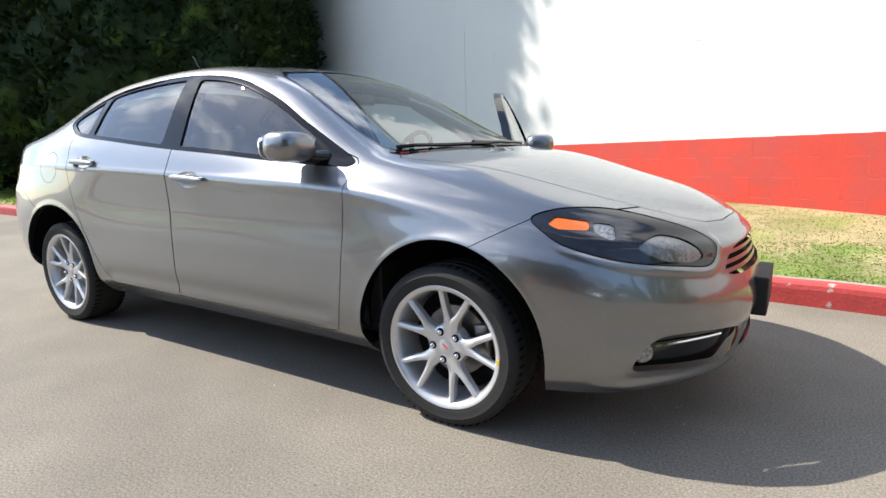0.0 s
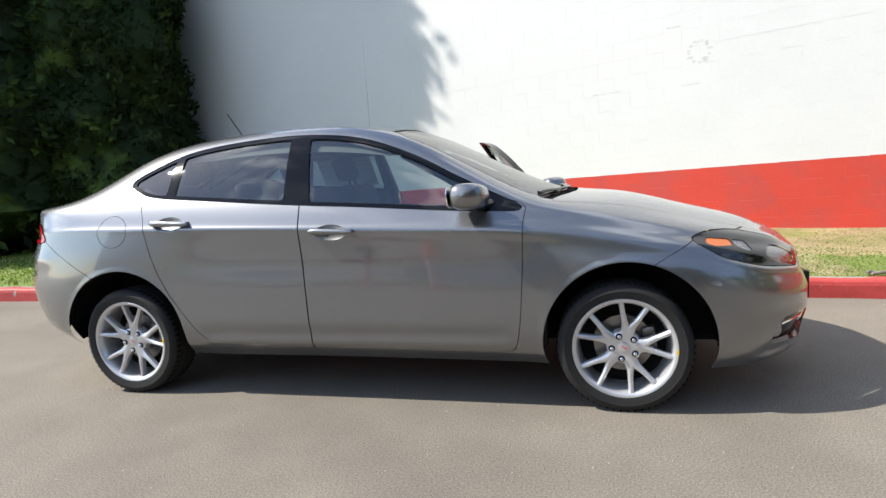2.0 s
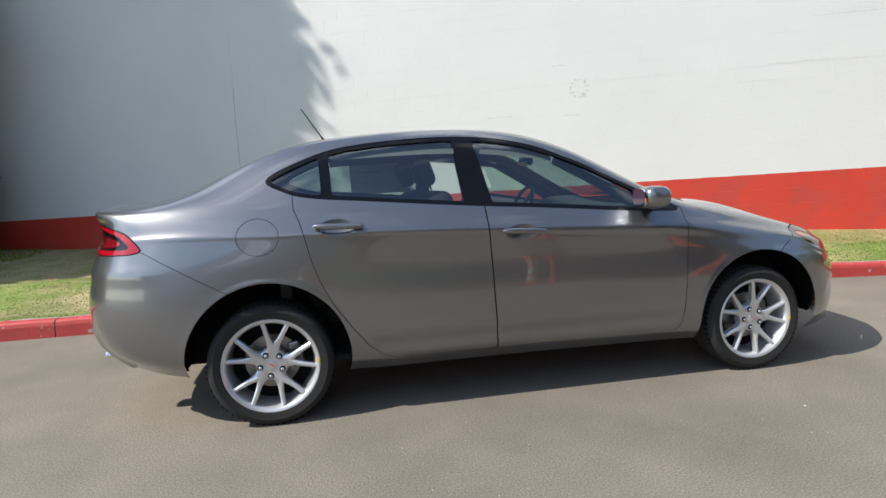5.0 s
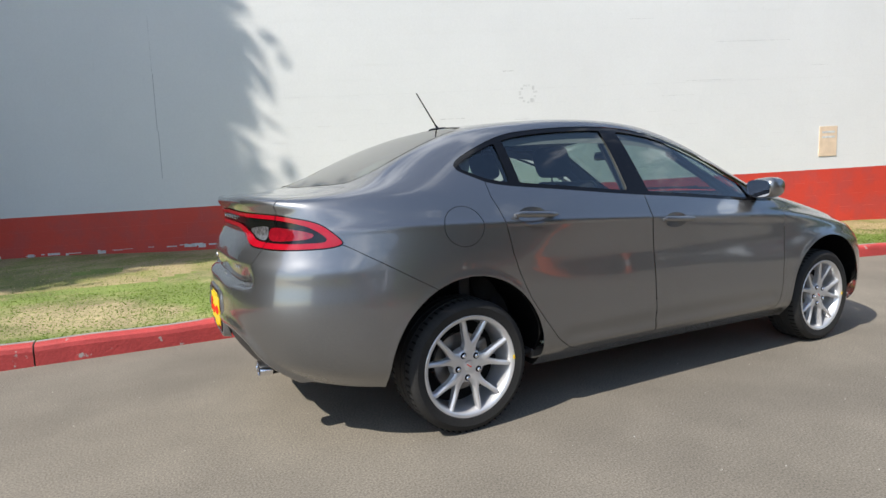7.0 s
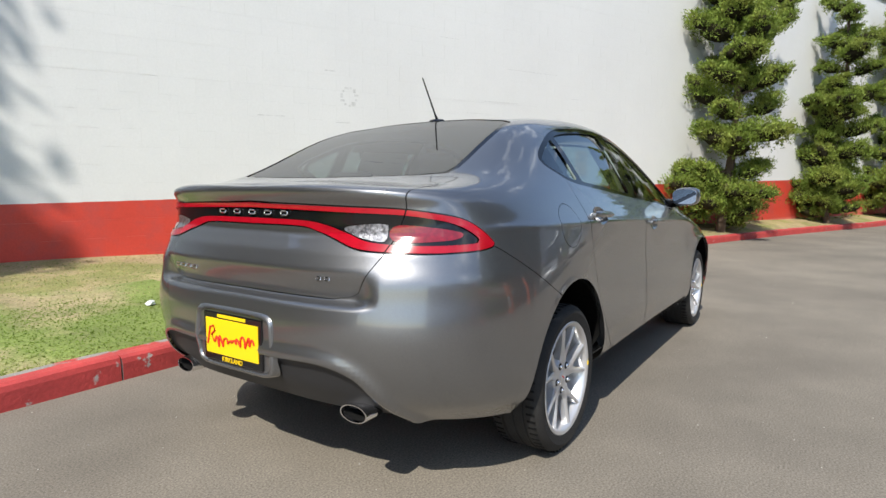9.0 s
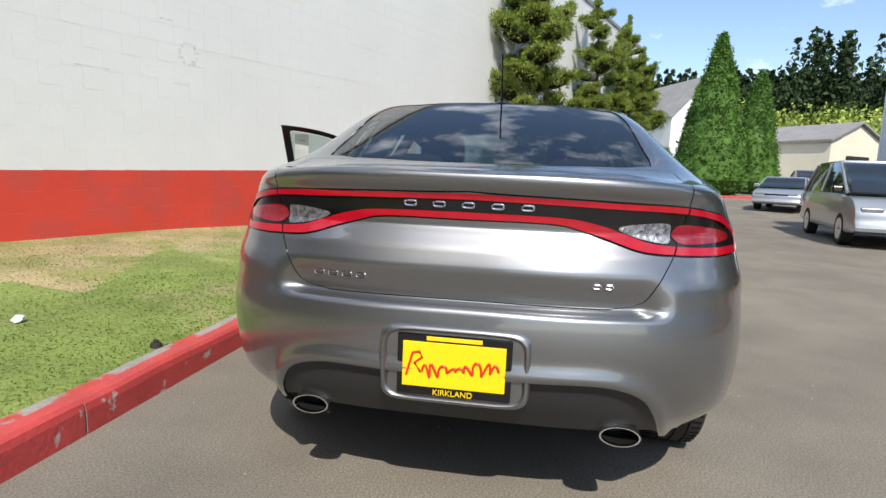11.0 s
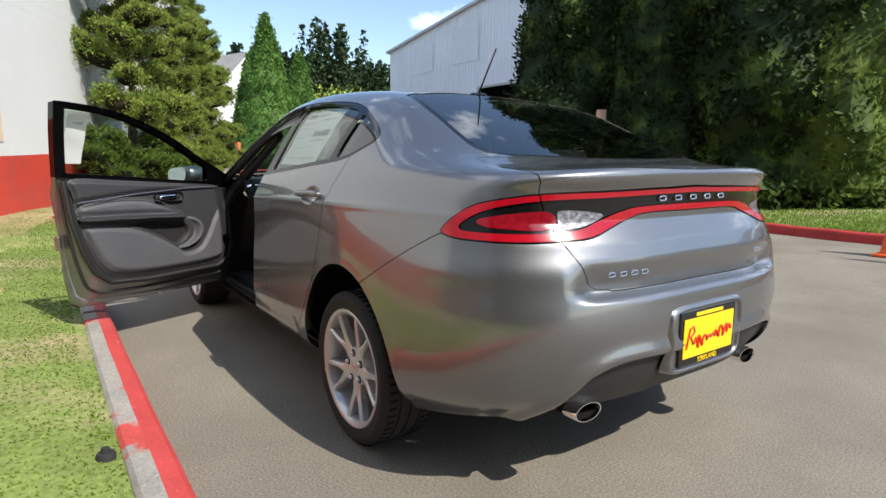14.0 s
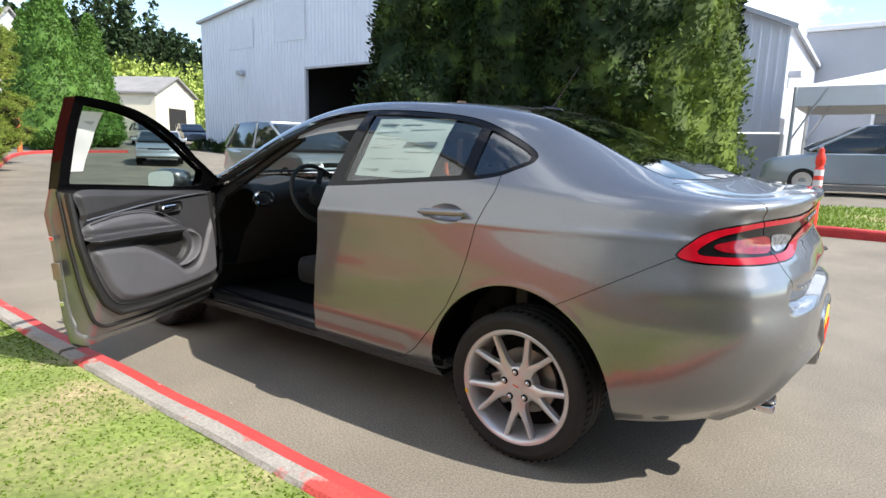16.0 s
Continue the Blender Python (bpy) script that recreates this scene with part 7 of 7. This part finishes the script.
vehicle("minivan", "silver-white minivan parked facing the car", pose(10.35, -7.65, base_z(10.35, -7.65), 0, 0, 168), VAN_LOW, VAN_CAB, 1.98, M_SILVER, (-1.5, 1.45))
vehicle("parked_suv", "blue-grey compact SUV parked past the island", pose(-2.35, -15.2, base_z(-2.35, -15.2), 0, 0, 3), SUV_LOW, [(-2.05, 1.0), (-1.85, 1.5), (-1.2, 1.70), (.20, 1.69), (.75, 1.46), (1.3, 1.05)], 1.82, M_BLUE_CAR, (-1.32, 1.35))
vehicle("parked_car", "silver sedan parked at the far end of the lane", pose(23.7, -11.0, base_z(23.7, -11.0), 0, 0, 150), CAR_LOW, CAR_CAB, 1.8, M_SILVER, (-1.32, 1.35))
vehicle("parked_car", "dark sedan parked far down the lane", pose(39.2, -18.4, base_z(39.2, -18.4), 0, 0, 165), SUV_LOW, SUV_CAB, 1.82, M_DARK_CAR, (-1.32, 1.35))
vehicle("parked_car", "black car parked beside the metal shed", pose(41.3, -22.8, base_z(41.3, -22.8), 0, 0, 160), SUV_LOW, SUV_CAB, 1.82, M_DARK_CAR, (-1.32, 1.35))

# ---- buildings ----
FY = -20.6
shed = thing("metal_shed", "large white ribbed metal shed with an open bay", "building")


def roof_line(x):
    return np.interp(x, [.3, 13.7, 25.4, 30.8, 35.6], [5.55, 11.6, 10.5, 10.0, 9.15])


def facade(x0, x1, z0f, z1f, mat, name, pitch=.30):
    """Ribbed sheeting between two x, from z0f to z1f."""
    xs = [x0]
    V, F = [], []
    n = max(int(abs(x1 - x0) / pitch), 1)
    st = []
    for k in range(n):
        a = x0 + (x1 - x0) * k / n
        p = (x1 - x0) / n
        st += [(a, 0), (a + p * .62, 0), (a + p * .70, .035), (a + p * .92, .035)]
    st.append((x1, 0))
    for x, d in st:
        V += [(x, FY + d, z0f(x)), (x, FY + d, z1f(x))]
    for k in range(len(st) - 1):
        F.append((2 * k, 2 * k + 1, 2 * k + 3, 2 * k + 2))
    return put(name, V, F, mat, shed, smooth=False)


facade(35.6, 25.0, lambda x: 0.2, roof_line, M_METAL_SIDING, "siding")
facade(25.0, 18.0, lambda x: 5.58, roof_line, M_METAL_SIDING, "siding")
facade(18.0, .3, lambda x: 0.0 if x > 4 else 2.0, roof_line, M_METAL_SIDING, "siding")
bm = bmesh.new()
box(bm, (.27, FY - 11, 0), (4.2, FY + .03, 1.95), .01)
part("base_wall", bm, M_GREY_WALL, shed, "grey painted base wall")
# bay walls painted near black in place of the shade inside
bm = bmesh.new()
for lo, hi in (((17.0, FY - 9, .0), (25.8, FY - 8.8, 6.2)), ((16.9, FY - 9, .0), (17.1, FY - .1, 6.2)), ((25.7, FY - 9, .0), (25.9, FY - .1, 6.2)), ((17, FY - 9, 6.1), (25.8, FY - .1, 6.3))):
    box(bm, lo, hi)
part("bay_interior", bm, M_INSIDE_SHADE, shed, "inside of the open bay, with its shade put into a near-black colour")
bm = bmesh.new()
box(bm, (18.0, FY - .15, 5.5), (25.0, FY + .05, 5.62), .01)
box(bm, (24.9, FY - .15, .2), (25.04, FY + .05, 5.62), .01)
part("bay_frame", bm, M_GREY_WALL, shed)
V = [(35.8, FY + .25, 9.2), (25.4, FY + .25, 10.58), (13.7, FY + .25, 11.68), (.1, FY + .25, 5.55), (.1, FY - 26, 5.55), (13.7, FY - 26, 11.68), (25.4, FY - 26, 10.58), (35.8, FY - 26, 9.2)]
V2 = [(x, y, z - .16) for x, y, z in V]
put("roof", V + V2, [(0, 1, 6, 7), (1, 2, 5, 6), (2, 3, 4, 5), (8, 15, 14, 9), (9, 14, 13, 10), (10, 13, 12, 11), (0, 8, 9, 1), (1, 9, 10, 2), (2, 10, 11, 3), (0, 7, 15, 8), (3, 11, 12, 4)], M_GREY_WALL, shed, smooth=False)
for x0 in (35.6, .3):
    z1 = float(roof_line(x0))
    put("end_wall", [(x0, FY, 0), (x0, FY - 26, 0), (x0, FY - 26, z1), (x0, FY, z1)], [(0, 1, 2, 3)], M_METAL_SIDING, shed, smooth=False)
bm = bmesh.new()
box(bm, (-.1, FY - .9, 3.9), (.3, FY - .4, 4.12), .04)
part("wall_lamp", bm, M_GREY_WALL, shed, "small grey floodlight")
for xx, zz in ((31.1, 5.55),):
    bm = bmesh.new()
    box(bm, (xx - .35, FY + .03, zz - .1), (xx + .1, FY + .45, zz + .18), .04)
    part("wall_lamp", bm, M_GREY_WALL, shed, "small grey floodlight")
for x0, x1, z0, z1 in ((32.3, 29.8, 7.1, 8.9), (27.6, 24.9, 7.2, 9.5)):
    bm = bmesh.new()
    box(bm, (x1, FY + .03, z0), (x0, FY + .045, z1), .004)
    part("panel", bm, material("pale_sheet", (.60, .62, .69), .5, vary=.04), shed)

annex = thing("annex", "low grey-white flat-roofed annex with dark windows", "building")
bm = bmesh.new()
box(bm, (-34, -42, 0), (.90, -31.3, 7.1), .05)
part("wall", bm, M_GREY_WALL, annex)
bm = bmesh.new()
box(bm, (-34.2, -42.2, 7.1), (.90, -31.1, 7.35), .05)
part("roof", bm, M_CANVAS, annex)
for x in (-3.4, -6.5, -9.5, -12.5):
    bm = bmesh.new()
    box(bm, (x - 1.25, -31.35, 2.45), (x + 1.25, -31.22, 3.6), .02)
    wdw = part("window", bm, M_CANVAS, annex)
    bm = bmesh.new()
    box(bm, (x - 1.12, -31.3, 2.56), (x + 1.12, -31.20, 3.48), .01)
    part("pane", bm, M_DARK_GLASS, wdw)
tent = thing("canopy_tent", "white peaked canopy tent on metal legs", "tent")
tx, ty, tz, tw = -3.95, -19.6, .45, 3.6
V = []
for a, b, h in ((-1, -1, 2.75), (1, -1, 2.75), (1, 1, 2.75), (-1, 1, 2.75)):
    V.append((tx + a * tw, ty + b * 2.2, tz + h))
mid = [(tx + a * tw * .45, ty + b * 1.0, tz + 3.25) for a, b in ((-1, -1), (1, -1), (1, 1), (-1, 1))]
V += mid + [(tx, ty, tz + 4.3)]
F = [(k, (k + 1) % 4, 4 + (k + 1) % 4, 4 + k) for k in range(4)] + [(4 + k, 4 + (k + 1) % 4, 8) for k in range(4)]
put("canopy", V, F, M_CANVAS, tent, "white fabric roof", smooth=False)
for k in range(4):
    a, b = V[k], V[(k + 1) % 4]
    put("valance", [a, b, (b[0], b[1], b[2] - .55), (a[0], a[1], a[2] - .55)], [(0, 1, 2, 3)], M_CANVAS, tent, smooth=False)
    bm = bmesh.new()
    tube(bm, [(a[0], a[1], tz - .3), (a[0], a[1], a[2])], .05, 8)
    part("leg", bm, M_ALLOY, tent, "", True)
    bm = bmesh.new()
    tube(bm, [(a[0], a[1], tz + 1.2), (a[0] + (.8 if a[0] < tx else -.8), a[1], a[2] - .05)], .03, 6)
    part("brace", bm, M_ALLOY, tent, "", True)


def gable_house(name, label, at, w, d, h, roof_h, mat, door=True):
    e = thing(name, label, "building", at=at)
    bm = bmesh.new()
    box(bm, (-w / 2, -d / 2, -1.0), (w / 2, d / 2, h), .02)
    a = [bm.verts.new(p) for p in ((-w / 2, -d / 2, h), (w / 2, -d / 2, h), (0, -d / 2, h + roof_h))]
    b = [bm.verts.new(p) for p in ((-w / 2, d / 2, h), (w / 2, d / 2, h), (0, d / 2, h + roof_h))]
    bm.faces.new(a)
    bm.faces.new(list(reversed(b)))
    part("wall", bm, mat, e)
    bm = bmesh.new()
    for sg in (-1, 1):
        p = [(sg * (w / 2 + .3), -d / 2 - .3, h - .25 * roof_h * .3), (0, -d / 2 - .3, h + roof_h + .08), (0, d / 2 + .3, h + roof_h + .08), (sg * (w / 2 + .3), d / 2 + .3, h - .25 * roof_h * .3)]
        q = [bm.verts.new(v) for v in p] + [bm.verts.new((v[0], v[1], v[2] + .15)) for v in p]
        for f in ((0, 1, 2, 3), (7, 6, 5, 4), (0, 4, 5, 1), (1, 5, 6, 2), (2, 6, 7, 3), (3, 7, 4, 0)):
            bm.faces.new([q[k] for k in f])
    bmesh.ops.recalc_face_normals(bm, faces=bm.faces[:])
    part("roof", bm, M_ROOF, e)
    if door:
        # a flat near-black plate stands for the shade in the doorway
        bm = bmesh.new()
        box(bm, (-w * .2, -d / 2 - .03, -1), (w * .25, -d / 2 + .1, h * .62), .02)
        part("door_opening", bm, M_INSIDE_SHADE, e)
    return e


gable_house("garage", "cream garage beyond the parked cars, a dark plate standing for its doorway's shade", pose(52, -23.2, 2.1, 0, 0, -58), 6.5, 9, 3.0, 1.4, M_CREAM)
gable_house("white_house", "small white gabled building beyond the junipers", pose(58, -13.7, 1.4, 0, 0, -70), 7, 9, 6.0, 3.6, M_BROWN_HOUSE, False)

# ---- a small sprinkler behind the kerb ----
sp = thing("sprinkler_head", "small black plastic lawn sprinkler beside the kerb", "sprinkler", at=pose(-1.24, 1.715, float(bank_z(np.array([-1.24]), np.array([1.715]))[0]) - .01))
bm = bmesh.new()
lathe(bm, [(.030, -.03), (.030, .025), (.026, .032), (.014, .034), (.013, .048), (0, .050)], 16)
part("housing", bm, M_BASE_BLACK, sp, "", True)

# ---- litter on the verge ----
rng_l = np.random.RandomState(5)
lx, ly = -1.175, 2.60
scrap = thing("litter_scrap", "small crumpled scrap of white paper on the grass", "litter", at=pose(lx, ly, float(bank_z(np.array([lx]), np.array([ly]))[0]) + .02, 0, 0, 25))
bm = bmesh.new()
bmesh.ops.create_icosphere(bm, subdivisions=2, radius=.035)
for v in bm.verts:
    v.co = Vector((v.co.x * 1.3, v.co.y * .8, v.co.z * .6)) * rng_l.uniform(.65, 1.25)
part("crumple", bm, M_PAPER, scrap)
for k, (sx, sy, a, ln) in enumerate(((3.46, 1.60, 12, .22), (3.60, 1.63, -8, .13), (3.36, 1.62, 30, .08))):
    stick = thing("broken_stick", "short weathered grey stick lying on the grass", "stick", "sticks on the verge", at=pose(sx, sy, float(bank_z(np.array([sx]), np.array([sy]))[0]) + .025, 0, 0, a))
    bm = bmesh.new()
    tube(bm, [(-ln / 2, 0, 0), (-ln * .1, .008, .006), (ln / 2, -.004, .002)], [.012, .015, .009], 7)
    part("wood", bm, material("weathered_stick", (.26, .23, .19), .9, vary=.25, vary_scale=40, bump=.4, bump_scale=60) if k == 0 else bpy.data.materials["weathered_stick"], stick, "", True)

# ---- the hill and its woods ----
hx = np.linspace(70, 330, 50)
hy = np.linspace(-260, 120, 60)


def hill_z(X, Y):
    r = np.clip((X - 62) / 95.0, 0, 1)
    return -1.0 - .036 * X + 28 * r ** 1.1 * (0.72 + .28 * np.cos((Y + 70) / 80.0)) + 4 * np.sin(X / 23.0) * np.sin(Y / 31.0) * r


V, F = grid_sheet(hx, hy, hill_z)
tagged(put("hill", V, F, M_LEAF_LIGHT, smooth=True), "distant hillside under light green scrub", "hill", kind="structure")
rng = np.random.RandomState(77)
n = 900
X = rng.uniform(124, 175, n)
Y = rng.uniform(-200, 60, n)
T = rng.uniform(5, 11, n)
X = np.r_[X, rng.uniform(124, 140, 16)]
Y = np.r_[Y, rng.uniform(-72, -54, 16)]
T = np.r_[T, rng.uniform(13, 19, 16)]
C, O, S = [], [], []
for x, y, h in zip(X, Y, T):
    z = float(hill_z(np.array(x), np.array(y)))
    for q in np.linspace(.12, 1, 9):
        C.append((x + rng.normal(0, .35), y + rng.normal(0, .35), z + h * q))
        O.append((-.5, 0, .6))
        S.append((.23 * h) * (1.08 - q) + .25)
foliage("far_woods", np.array(C), np.array(O), np.array(S), 22, 1.15, M_LEAF_HILL, None, 78, long=1.8)
tagged(bpy.data.objects["far_woods"], "dark conifer woods along the hilltop", "woods", kind="stuff")
n = 1500
X, Y = rng.uniform(60, 126, n), rng.uniform(-150, 20, n)
C = np.stack([X, Y, hill_z(X, Y) + rng.uniform(.3, 3.6, n)], -1)
o = foliage("scrub", C, np.tile((-.5, 0, .6), (n, 1)), rng.uniform(1.4, 3.0, n), 40, .8, M_LEAF_LIGHT, None, 79, long=1.7)
tagged(o, "light green bushes on the lower slope", "bushes", kind="stuff")
# low bushes by the shed and the lane
for k, (x, y, sc) in enumerate(((33.5, -19.2, 1.0), (31.5, -19.4, .8), (9.5, -11.5, .8), (10.6, -12.2, .9))):
    b_ = thing("bush", "low dark green bush", "bush", "low bushes", at=pose(x, y, base_z(x, y), 0, 0, 70 * k))
    rng = np.random.RandomState(90 + k)
    C = rng.normal(0, 1, (260, 3))
    C /= np.linalg.norm(C, axis=1)[:, None]
    C[:, 2] = np.abs(C[:, 2]) * .8
    foliage("leaves", C * .85 * sc, C, .18, 10, .13, M_LEAF_DARK, b_, 95 + k)

# ---- single blocks of the wall, nearest the car ----
for s, dep, z, red in block_spots:
    b = new("block", BD[red])
    b.parent = wall
    b.matrix_basis = WALL_M @ Matrix.Translation((s, dep, z))
